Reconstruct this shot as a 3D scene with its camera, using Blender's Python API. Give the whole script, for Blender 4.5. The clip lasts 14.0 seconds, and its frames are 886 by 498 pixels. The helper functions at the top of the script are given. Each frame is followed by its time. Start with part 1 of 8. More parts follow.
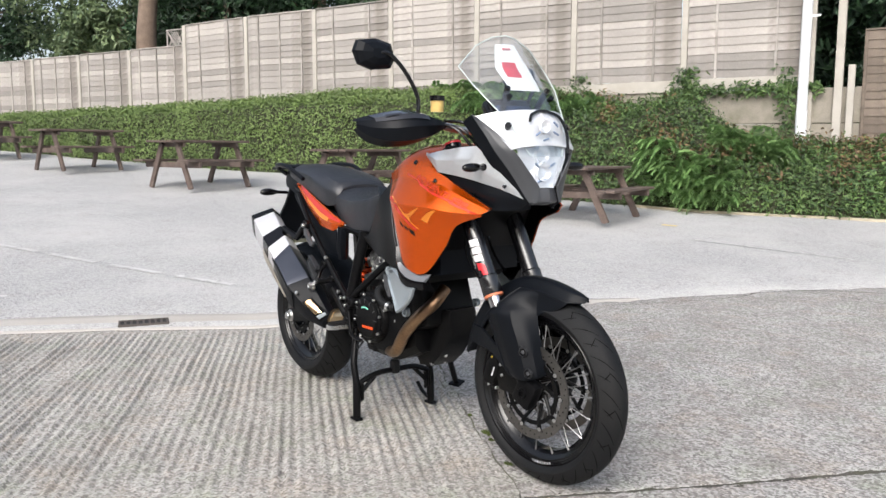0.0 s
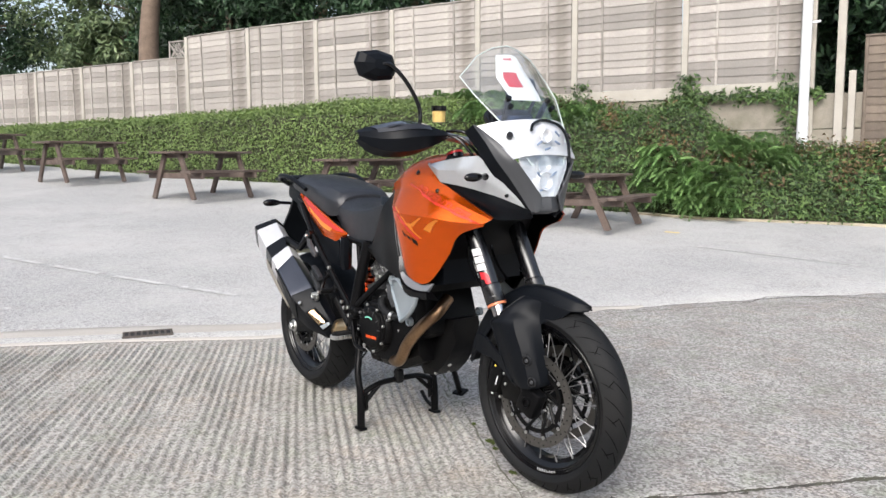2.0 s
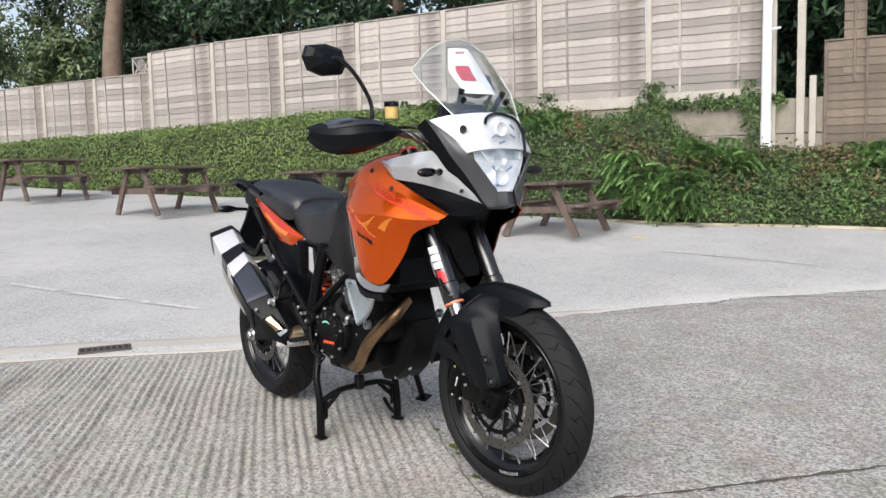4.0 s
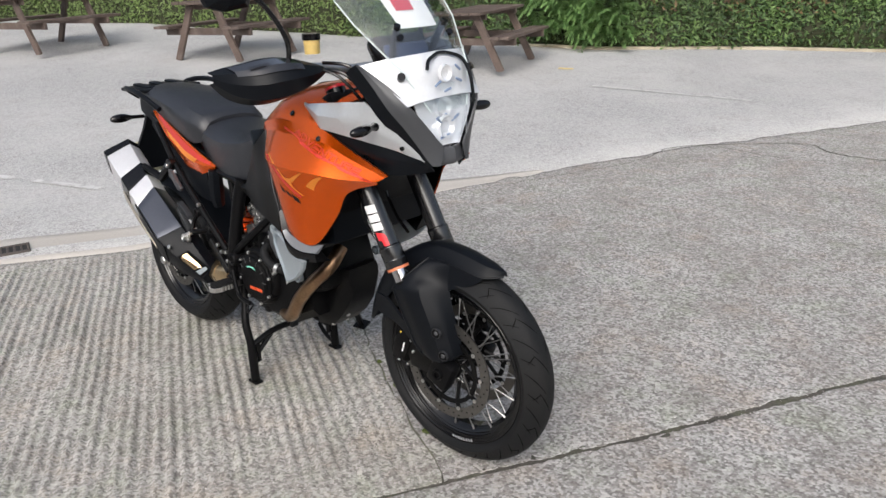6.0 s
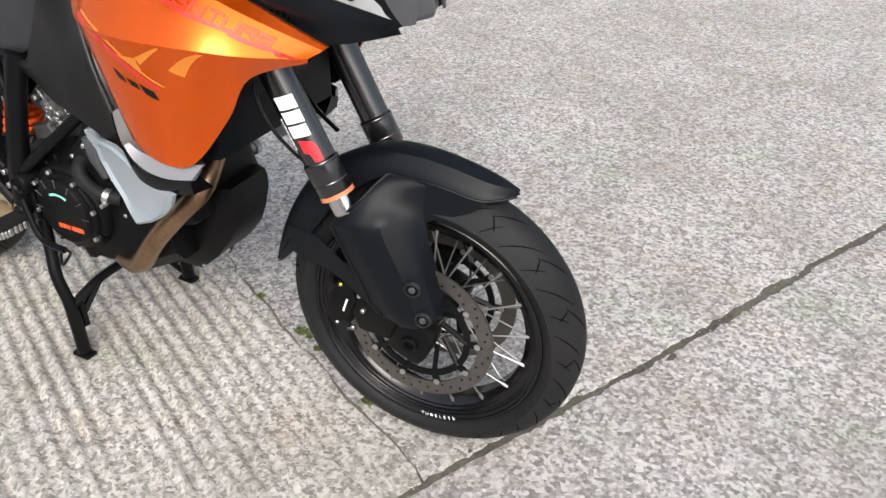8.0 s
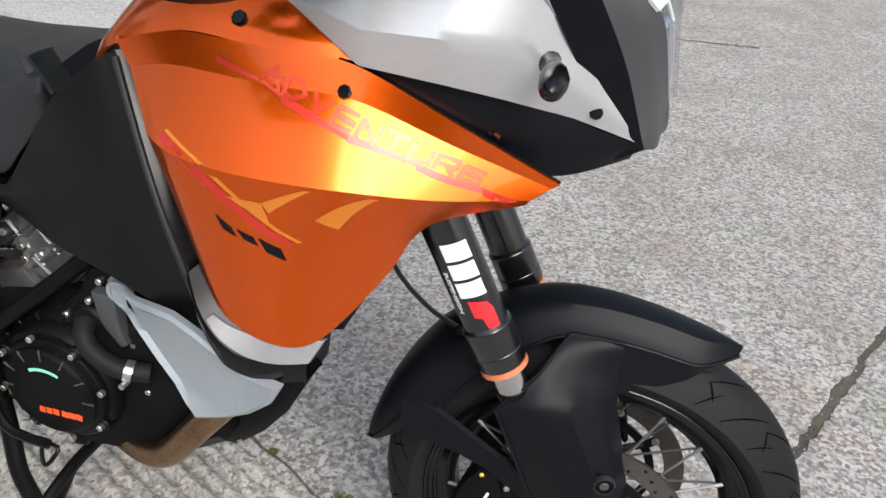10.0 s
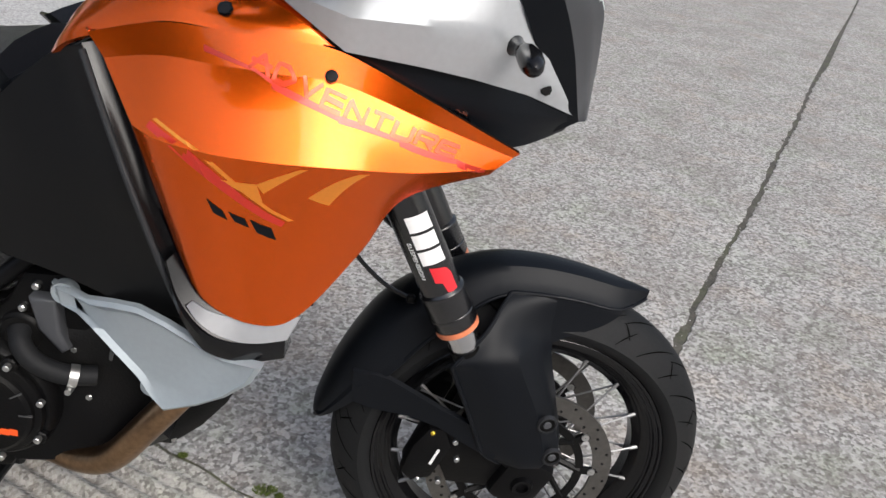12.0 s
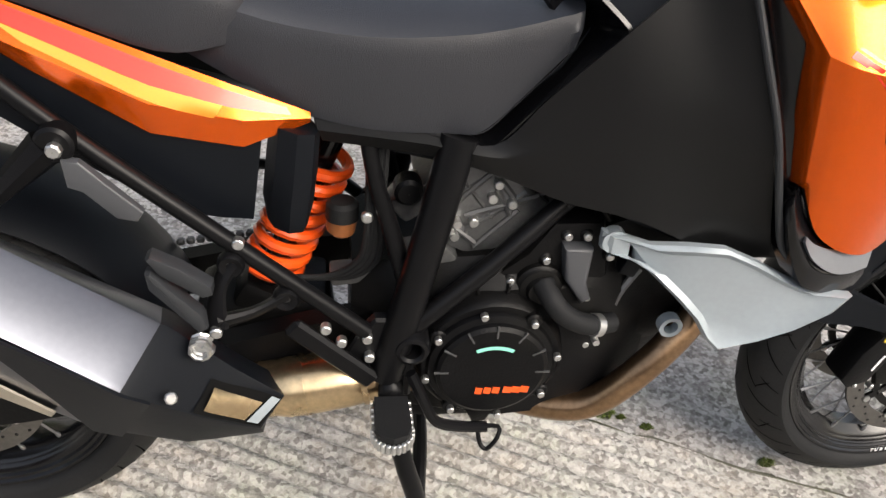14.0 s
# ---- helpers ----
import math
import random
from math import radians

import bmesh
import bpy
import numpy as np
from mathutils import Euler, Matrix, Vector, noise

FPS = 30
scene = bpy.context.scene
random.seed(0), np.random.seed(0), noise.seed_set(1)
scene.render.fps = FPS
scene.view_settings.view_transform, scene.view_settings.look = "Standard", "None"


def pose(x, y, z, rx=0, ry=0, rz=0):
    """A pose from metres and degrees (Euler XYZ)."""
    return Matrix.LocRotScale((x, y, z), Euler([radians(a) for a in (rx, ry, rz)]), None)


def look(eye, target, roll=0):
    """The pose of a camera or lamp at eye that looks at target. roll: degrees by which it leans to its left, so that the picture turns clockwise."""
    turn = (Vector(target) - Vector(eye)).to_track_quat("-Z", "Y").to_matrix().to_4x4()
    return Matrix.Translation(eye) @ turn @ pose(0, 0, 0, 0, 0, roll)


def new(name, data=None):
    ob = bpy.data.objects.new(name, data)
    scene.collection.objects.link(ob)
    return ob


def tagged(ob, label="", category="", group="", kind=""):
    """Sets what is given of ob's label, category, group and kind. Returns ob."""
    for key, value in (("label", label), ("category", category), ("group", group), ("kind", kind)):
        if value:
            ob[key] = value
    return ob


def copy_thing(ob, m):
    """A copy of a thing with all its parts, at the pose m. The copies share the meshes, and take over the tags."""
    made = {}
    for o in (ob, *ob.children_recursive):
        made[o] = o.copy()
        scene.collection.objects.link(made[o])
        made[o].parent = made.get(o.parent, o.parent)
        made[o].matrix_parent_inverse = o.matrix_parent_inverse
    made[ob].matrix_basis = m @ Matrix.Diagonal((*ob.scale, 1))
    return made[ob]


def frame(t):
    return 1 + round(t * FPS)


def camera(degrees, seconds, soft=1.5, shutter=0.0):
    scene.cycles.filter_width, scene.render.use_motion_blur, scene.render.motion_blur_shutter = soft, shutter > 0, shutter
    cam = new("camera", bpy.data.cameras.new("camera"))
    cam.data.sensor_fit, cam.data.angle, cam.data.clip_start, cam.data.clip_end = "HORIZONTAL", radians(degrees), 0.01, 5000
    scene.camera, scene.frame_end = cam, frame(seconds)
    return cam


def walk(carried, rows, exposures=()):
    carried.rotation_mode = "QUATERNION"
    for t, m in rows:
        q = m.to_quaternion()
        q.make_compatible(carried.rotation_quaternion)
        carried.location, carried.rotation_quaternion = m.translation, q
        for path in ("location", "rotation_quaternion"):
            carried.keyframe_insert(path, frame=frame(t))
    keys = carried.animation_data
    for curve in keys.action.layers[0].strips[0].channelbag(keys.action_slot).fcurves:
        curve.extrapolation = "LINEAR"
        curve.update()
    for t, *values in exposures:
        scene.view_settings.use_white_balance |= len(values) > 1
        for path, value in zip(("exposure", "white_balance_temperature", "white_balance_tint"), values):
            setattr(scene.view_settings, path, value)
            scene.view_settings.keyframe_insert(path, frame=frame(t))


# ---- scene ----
cam = camera(57.82, 14.0)
PATH = [
    (0, (3.4863, -1.8309, 1.1126), (1.9005, -0.6366, 0.8700), 0.18),
    (0.5, (3.4894, -1.8364, 1.1154), (1.9023, -0.6423, 0.8804), 0.12),
    (1, (3.4866, -1.8371, 1.1154), (1.8972, -0.6446, 0.8876), 0.00),
    (1.5, (3.4859, -1.8350, 1.1133), (1.8950, -0.6444, 0.8869), -0.10),
    (2, (3.4940, -1.8371, 1.1173), (1.9022, -0.6467, 0.8956), -0.30),
    (2.2, (3.4851, -1.8332, 1.1180), (1.8935, -0.6421, 0.8983), -0.42),
    (4.3, (3.4754, -1.7059, 1.0513), (1.9415, -0.4353, 0.8705), -2.04),
    (4.5, (3.4167, -1.6552, 1.0909), (1.9095, -0.3571, 0.8828), -2.84),
    (5, (3.3828, -1.6164, 1.3141), (1.9113, -0.3759, 0.7701), -4.60),
    (5.5, (3.3514, -1.5692, 1.5206), (1.9356, -0.2788, 0.9456), -4.09),
    (6, (3.1371, -1.5384, 1.4778), (1.7905, -0.2243, 0.7997), -2.49),
    (6.5, (2.8952, -1.4554, 1.4505), (1.6731, -0.0961, 0.6387), -1.29),
    (7, (2.6533, -1.2360, 1.3960), (1.5034, 0.1261, 0.4892), -3.04),
    (7.5, (2.4857, -1.1516, 1.3828), (1.4207, 0.2372, 0.4149), -1.41),
    (8, (2.2382, -1.1547, 1.3402), (1.4588, 0.3375, 0.2605), 0.05),
    (8.5, (2.0629, -1.1226, 1.3184), (1.4402, 0.3874, 0.1642), 0.62),
    (9, (1.8437, -0.9444, 1.3005), (1.2311, 0.6267, 0.2251), -0.32),
    (9.2, (1.7788, -0.9133, 1.2994), (1.1712, 0.6815, 0.2566), -0.04),
    (11.3, (1.4454, -1.0912, 1.2578), (1.4916, 0.6890, 0.3474), 8.64),
    (11.5, (1.4416, -1.0965, 1.2631), (1.5216, 0.6791, 0.3463), 8.09),
    (12, (1.3975, -1.0963, 1.2728), (1.4531, 0.6782, 0.3519), 7.14),
    (12.5, (1.2258, -1.0077, 1.2243), (1.2888, 0.7039, 0.1916), 6.45),
    (13, (1.0018, -0.9634, 1.2248), (0.9934, 0.6932, 0.1043), 5.40),
    (13.2, (0.9123, -0.9607, 1.2253), (0.8747, 0.6967, 0.1065), 4.83),
    (13.5, (0.7407, -0.9917, 1.2184), (0.9209, 0.6568, 0.1005), 5.78),
    (14, (0.5507, -0.9948, 1.2101), (0.8281, 0.6417, 0.0944), 5.76),
]
walk(cam, [(t, look(e, g, r)) for t, e, g, r in PATH], exposures=[(0, 0.02, 6400, 10), (2.2, 0.02, 6400, 10), (4.5, -0.2, 6400, 10), (5.5, -0.3, 6400, 10), (6, -0.3, 6450, 10), (6.5, -0.12, 6500, 10), (7, 0.1, 6500, 10), (8, 0.22, 6500, 10), (8.5, 0.38, 6500, 10), (9, 0.25, 6400, 10), (11.3, -0.3, 6400, 10), (12, -0.3, 6400, 10), (12.5, 0.12, 6400, 10), (13, 0.35, 6450, 10), (13.5, 0.28, 6500, 10), (14, 0.25, 6850, 10)])

# ---- world and light ----
world = bpy.data.worlds.new("sky")
scene.world = world
world.use_nodes = True
wn = world.node_tree.nodes
wl = world.node_tree.links
sky = wn.new("ShaderNodeTexSky")
sky.sky_type = "NISHITA"
sky.sun_disc = False
SUN_EL, SUN_AZ = radians(38), radians(-56)
sky.sun_elevation = SUN_EL
sky.sun_rotation = radians(90) - SUN_AZ
sky.air_density, sky.dust_density, sky.ozone_density = 1.0, 4.0, 1.0
soften = wn.new("ShaderNodeHueSaturation")
soften.inputs["Saturation"].default_value = 0.62
wl.new(sky.outputs[0], soften.inputs["Color"])
wl.new(soften.outputs[0], wn["Background"].inputs[0])
wn["Background"].inputs[1].default_value = 0.26
sun_data = bpy.data.lights.new("sun", "SUN")
sun_data.energy, sun_data.angle, sun_data.color = 2.0, radians(36), (1.0, 0.985, 0.96)
sun = new("sun", sun_data)
sun.matrix_world = look((0, 0, 0), (-math.cos(SUN_EL) * math.cos(SUN_AZ), -math.cos(SUN_EL) * math.sin(SUN_AZ), -math.sin(SUN_EL)))
sun.location = (0, -8, 12)


# ---- building helpers ----
def part(name, bm, material, parent=None, label="", smooth=False, crease=0.6):
    me = bpy.data.meshes.new(name)
    bmesh.ops.recalc_face_normals(bm, faces=bm.faces)
    if smooth:
        for e in bm.edges:
            if len(e.link_faces) == 2 and e.calc_face_angle(0) > crease:
                e.smooth = False
    bm.to_mesh(me)
    bm.free()
    if smooth:
        for p in me.polygons:
            p.use_smooth = True
    me.materials.append(material)
    ob = new(name, me)
    if parent:
        ob.parent = parent
    if label:
        ob["label"] = label
    return ob


def raw(name, verts, faces, material, parent=None, label="", smooth=False):
    """A mesh straight from vertices and faces."""
    me = bpy.data.meshes.new(name)
    me.from_pydata([tuple(v) for v in verts], [], [tuple(f) for f in faces])
    me.update()
    if smooth:
        for p in me.polygons:
            p.use_smooth = True
    me.materials.append(material)
    ob = new(name, me)
    if parent:
        ob.parent = parent
    if label:
        ob["label"] = label
    return ob


def thing(name, m=None, label="", category="", group="", kind=""):
    ob = new(name)
    ob.empty_display_size = 0.1
    if m:
        ob.matrix_basis = m
    return tagged(ob, label, category, group, kind)


def share(ob, m, parent=None):
    """Another object on the same mesh."""
    o = new(ob.name, ob.data)
    o.parent = parent or ob.parent
    o.matrix_basis = m
    return o


def box(bm, sx, sy, sz, m=None, bevel=0.0, segments=1):
    r = bmesh.ops.create_cube(bm, size=1, matrix=(m or Matrix()) @ Matrix.Diagonal((sx, sy, sz, 1)))
    if bevel:
        edges = list({e for v in r["verts"] for e in v.link_edges})
        bmesh.ops.bevel(bm, geom=edges, offset=bevel, segments=segments, affect="EDGES", profile=0.5)
    return bm


def catmull(pts, n=6):
    """A smooth line through points."""
    pts = [Vector(p) for p in pts]
    out = []
    for i in range(len(pts) - 1):
        a, b, c, d = pts[max(i - 1, 0)], pts[i], pts[i + 1], pts[min(i + 2, len(pts) - 1)]
        for k in range(n):
            t = k / n
            out.append(0.5 * ((2 * b) + (c - a) * t + (2 * a - 5 * b + 4 * c - d) * t * t + (3 * b - a - 3 * c + d) * t ** 3))
    out.append(pts[-1])
    return out


def tube(bm, pts, r, sides=10, cap=True, flat=1.0):
    """A tube along points; r a number or one radius a point; flat squashes it across."""
    pts = [Vector(p) for p in pts]
    rs = r if isinstance(r, (list, tuple)) else [r] * len(pts)
    rings = []
    up = None
    for i, p in enumerate(pts):
        d = (pts[min(i + 1, len(pts) - 1)] - pts[max(i - 1, 0)]).normalized()
        if up is None:
            up = d.orthogonal().normalized()
        up = (up - d * up.dot(d)).normalized()
        side = d.cross(up)
        rings.append([bm.verts.new(p + (up * math.cos(a) * flat + side * math.sin(a)) * rs[i]) for a in (2 * math.pi * k / sides for k in range(sides))])
    for a, b in zip(rings, rings[1:]):
        for k in range(sides):
            bm.faces.new((a[k], a[(k + 1) % sides], b[(k + 1) % sides], b[k]))
    if cap:
        bm.faces.new(rings[0][::-1])
        bm.faces.new(rings[-1])
    return bm


def rod(bm, a, b, r, sides=10):
    return tube(bm, [a, b], r, sides)


def lathe(bm, profile, n=48, m=None, closed=False):
    """Turns (radius, along y) points round the y axis."""
    m = m or Matrix()
    rings = []
    for k in range(n):
        a = 2 * math.pi * k / n
        rings.append([bm.verts.new(m @ Vector((r * math.cos(a), y, r * math.sin(a)))) for r, y in profile])
    count = len(profile)
    for k in range(n):
        a, b = rings[k], rings[(k + 1) % n]
        for i in range(count if closed else count - 1):
            j = (i + 1) % count
            bm.faces.new((a[i], a[j], b[j], b[i]))
    return bm


def disc_y(bm, r, y0, y1, m=None, n=24, bevel=0.0):
    """A solid round plate across y."""
    p = [(0.0005, y0), (r - bevel, y0), (r, y0 + bevel * (1 if y1 > y0 else -1)), (r, y1 - bevel * (1 if y1 > y0 else -1)), (r - bevel, y1), (0.0005, y1)] if bevel else [(0.0005, y0), (r, y0), (r, y1), (0.0005, y1)]
    return lathe(bm, p, n, m)


def slab(bm, outline, y0, y1, bevel=0.0, segments=2, m=None):
    """An outline in x and z, given thickness from y0 to y1, with rounded edges."""
    m = m or Matrix()
    f = bm.faces.new([bm.verts.new(m @ Vector((x, y0, z))) for x, z in outline])
    e = bmesh.ops.extrude_face_region(bm, geom=[f])
    vs = [v for v in e["geom"] if isinstance(v, bmesh.types.BMVert)]
    off = m.to_3x3() @ Vector((0, y1 - y0, 0))
    for v in vs:
        v.co += off
    if bevel:
        loop = [ed for v in vs for ed in v.link_edges if ed.other_vert(v) in vs]
        bmesh.ops.bevel(bm, geom=list(set(loop)), offset=bevel, segments=segments, affect="EDGES", profile=0.5)
    return bm


def loft(bm, rings, closed=True, cap=True):
    """Skins rings of equal length."""
    vs = [[bm.verts.new(p) for p in ring] for ring in rings]
    n = len(vs[0])
    for a, b in zip(vs, vs[1:]):
        for k in range(n if closed else n - 1):
            j = (k + 1) % n
            bm.faces.new((a[k], a[j], b[j], b[k]))
    if cap and closed:
        bm.faces.new(vs[0][::-1])
        bm.faces.new(vs[-1])
    return bm


def lerp_table(table, t):
    if t <= table[0][0]:
        return table[0][1]
    for (a, x), (b, y) in zip(table, table[1:]):
        if t <= b:
            return x + (y - x) * (t - a) / (b - a)
    return table[-1][1]


# ---- materials ----
def material(name, color, rough=0.6, metal=0.0, vary=0.12, scale=8.0, fine=120.0, bump=0.0, bump_scale=200.0, coat=0.0, stain=None, stain_scale=2.0, stain_amount=0.4, rough_vary=0.08, random_value=0.0, island=0.0, spec=0.5):
    """Principled surface with variation at two scales, stains and fine relief."""
    mat = bpy.data.materials.new(name)
    mat.use_nodes = True
    nt = mat.node_tree
    b = nt.nodes["Principled BSDF"]
    tc = nt.nodes.new("ShaderNodeTexCoord")
    big = nt.nodes.new("ShaderNodeTexNoise")
    big.inputs["Scale"].default_value, big.inputs["Detail"].default_value = scale, 4
    small = nt.nodes.new("ShaderNodeTexNoise")
    small.inputs["Scale"].default_value, small.inputs["Detail"].default_value = fine, 3
    for n in (big, small):
        nt.links.new(tc.outputs["Object"], n.inputs["Vector"])
    mix = nt.nodes.new("ShaderNodeMath")
    mix.operation = "ADD"
    nt.links.new(big.outputs["Fac"], mix.inputs[0])
    nt.links.new(small.outputs["Fac"], mix.inputs[1])
    ramp = nt.nodes.new("ShaderNodeMapRange")
    ramp.inputs["From Min"].default_value, ramp.inputs["From Max"].default_value = 0.6, 1.4
    ramp.inputs["To Min"].default_value, ramp.inputs["To Max"].default_value = 1 - vary, 1 + vary
    nt.links.new(mix.outputs[0], ramp.inputs["Value"])
    hsv = nt.nodes.new("ShaderNodeHueSaturation")
    hsv.inputs["Color"].default_value = (*color, 1)
    value = ramp.outputs[0]
    for amount, source, out in ((random_value, "ShaderNodeObjectInfo", "Random"), (island, "ShaderNodeNewGeometry", "Random Per Island")):
        if amount:
            src = nt.nodes.new(source)
            mr = nt.nodes.new("ShaderNodeMapRange")
            mr.inputs["To Min"].default_value, mr.inputs["To Max"].default_value = 1 - amount, 1 + amount
            nt.links.new(src.outputs[out], mr.inputs["Value"])
            mul = nt.nodes.new("ShaderNodeMath")
            mul.operation = "MULTIPLY"
            nt.links.new(value, mul.inputs[0])
            nt.links.new(mr.outputs[0], mul.inputs[1])
            value = mul.outputs[0]
    nt.links.new(value, hsv.inputs["Value"])
    last = hsv.outputs[0]
    if stain:
        sn = nt.nodes.new("ShaderNodeTexNoise")
        sn.inputs["Scale"].default_value, sn.inputs["Detail"].default_value = stain_scale, 6
        nt.links.new(tc.outputs["Object"], sn.inputs["Vector"])
        sr = nt.nodes.new("ShaderNodeMapRange")
        sr.inputs["From Min"].default_value, sr.inputs["From Max"].default_value = 0.48, 0.68
        sr.inputs["To Max"].default_value = stain_amount
        nt.links.new(sn.outputs["Fac"], sr.inputs["Value"])
        mx = nt.nodes.new("ShaderNodeMixRGB")
        mx.inputs[2].default_value = (*stain, 1)
        nt.links.new(sr.outputs[0], mx.inputs[0])
        nt.links.new(last, mx.inputs[1])
        last = mx.outputs[0]
    nt.links.new(last, b.inputs["Base Color"])
    rr = nt.nodes.new("ShaderNodeMapRange")
    rr.inputs["To Min"].default_value, rr.inputs["To Max"].default_value = max(rough - rough_vary, 0.02), min(rough + rough_vary, 1)
    nt.links.new(big.outputs["Fac"], rr.inputs["Value"])
    nt.links.new(rr.outputs[0], b.inputs["Roughness"])
    b.inputs["Metallic"].default_value = metal
    b.inputs["Coat Weight"].default_value = coat
    b.inputs["Coat Roughness"].default_value = 0.04
    b.inputs["Specular IOR Level"].default_value = spec
    if bump:
        bn = nt.nodes.new("ShaderNodeTexNoise")
        bn.inputs["Scale"].default_value, bn.inputs["Detail"].default_value = bump_scale, 3
        nt.links.new(tc.outputs["Object"], bn.inputs["Vector"])
        bp = nt.nodes.new("ShaderNodeBump")
        bp.inputs["Strength"].default_value, bp.inputs["Distance"].default_value = bump, 0.002
        nt.links.new(bn.outputs["Fac"], bp.inputs["Height"])
        nt.links.new(bp.outputs[0], b.inputs["Normal"])
    return mat


def aggregate(name, paste, dark, light, scale, rough=0.9, bump=0.5, blotch=(0.2, 0.19, 0.16), blotch_amount=0.35, distance=0.004, blotch_scale=2.1, tint=0.7):
    """Stony ground: pebbles in paste, by cells of two sizes, with broad blotches."""
    mat = bpy.data.materials.new(name)
    mat.use_nodes = True
    nt = mat.node_tree
    b = nt.nodes["Principled BSDF"]
    tc = nt.nodes.new("ShaderNodeTexCoord")
    cells = nt.nodes.new("ShaderNodeTexVoronoi")
    cells.feature = "SMOOTH_F1"
    cells.inputs["Scale"].default_value, cells.inputs["Smoothness"].default_value = scale * 0.95, 0.25
    mottle = nt.nodes.new("ShaderNodeTexNoise")
    mottle.inputs["Scale"].default_value, mottle.inputs["Detail"].default_value, mottle.inputs["Roughness"].default_value = scale * 0.24, 7, 0.72
    nt.links.new(tc.outputs["Object"], mottle.inputs["Vector"])
    warp = nt.nodes.new("ShaderNodeTexNoise")
    warp.inputs["Scale"].default_value, warp.inputs["Detail"].default_value = scale * 1.0, 4
    nt.links.new(tc.outputs["Object"], cells.inputs["Vector"])
    nt.links.new(tc.outputs["Object"], warp.inputs["Vector"])
    bw = nt.nodes.new("ShaderNodeSeparateColor")
    nt.links.new(cells.outputs["Color"], bw.inputs[0])
    add = nt.nodes.new("ShaderNodeMath")
    add.operation = "ADD"
    cell_part = nt.nodes.new("ShaderNodeMath")
    cell_part.operation = "MULTIPLY"
    cell_part.inputs[1].default_value = 0.80
    nt.links.new(bw.outputs[0], cell_part.inputs[0])
    nt.links.new(cell_part.outputs[0], add.inputs[0])
    both = nt.nodes.new("ShaderNodeMath")
    both.operation = "ADD"
    nt.links.new(warp.outputs["Fac"], both.inputs[0])
    mottle_part = nt.nodes.new("ShaderNodeMath")
    mottle_part.operation = "MULTIPLY"
    mottle_part.inputs[1].default_value = 1.05
    nt.links.new(mottle.outputs["Fac"], mottle_part.inputs[0])
    nt.links.new(mottle_part.outputs[0], both.inputs[1])
    nt.links.new(both.outputs[0], add.inputs[1])
    ramp = nt.nodes.new("ShaderNodeValToRGB")
    el = ramp.color_ramp.elements
    el[0].position, el[0].color = 0.41, (*dark, 1)
    el[1].position, el[1].color = 0.73, (*light, 1)
    mid = el.new(0.56)
    mid.color = (*paste, 1)
    half = nt.nodes.new("ShaderNodeMath")
    half.operation = "MULTIPLY"
    half.inputs[1].default_value = 0.411
    nt.links.new(add.outputs[0], half.inputs[0])
    nt.links.new(half.outputs[0], ramp.inputs[0])
    bl = nt.nodes.new("ShaderNodeTexNoise")
    bl.inputs["Scale"].default_value, bl.inputs["Detail"].default_value, bl.inputs["Roughness"].default_value = blotch_scale, 8, 0.74
    nt.links.new(tc.outputs["Object"], bl.inputs["Vector"])
    br = nt.nodes.new("ShaderNodeMapRange")
    br.inputs["From Min"].default_value, br.inputs["From Max"].default_value = 0.42, 0.72
    br.inputs["To Max"].default_value = blotch_amount
    nt.links.new(bl.outputs["Fac"], br.inputs["Value"])
    mx = nt.nodes.new("ShaderNodeMixRGB")
    mx.inputs[2].default_value = (*blotch, 1)
    nt.links.new(br.outputs[0], mx.inputs[0])
    nt.links.new(ramp.outputs[0], mx.inputs[1])
    # brown and mossy tints at two sizes
    stones = nt.nodes.new("ShaderNodeTexNoise")
    stones.inputs["Scale"].default_value, stones.inputs["Detail"].default_value, stones.inputs["Roughness"].default_value = 3.6, 9, 0.78
    nt.links.new(tc.outputs["Object"], stones.inputs["Vector"])
    hue = nt.nodes.new("ShaderNodeValToRGB")
    he = hue.color_ramp.elements
    he[0].position, he[0].color = 0.36, (1.02, 0.925, 0.82, 1)
    he[1].position, he[1].color = 0.66, (0.86, 0.94, 0.78, 1)
    neutral = he.new(0.50)
    neutral.color = (0.99, 0.99, 1.0, 1)
    nt.links.new(stones.outputs["Fac"], hue.inputs[0])
    wash = nt.nodes.new("ShaderNodeMixRGB")
    wash.blend_type = "MULTIPLY"
    wash.inputs[0].default_value = tint
    nt.links.new(mx.outputs[0], wash.inputs[1])
    nt.links.new(hue.outputs[0], wash.inputs[2])
    nt.links.new(wash.outputs[0], b.inputs["Base Color"])
    b.inputs["Roughness"].default_value = rough
    bp = nt.nodes.new("ShaderNodeBump")
    bp.inputs["Strength"].default_value, bp.inputs["Distance"].default_value = bump, distance
    nt.links.new(add.outputs[0], bp.inputs["Height"])
    nt.links.new(bp.outputs[0], b.inputs["Normal"])
    return mat


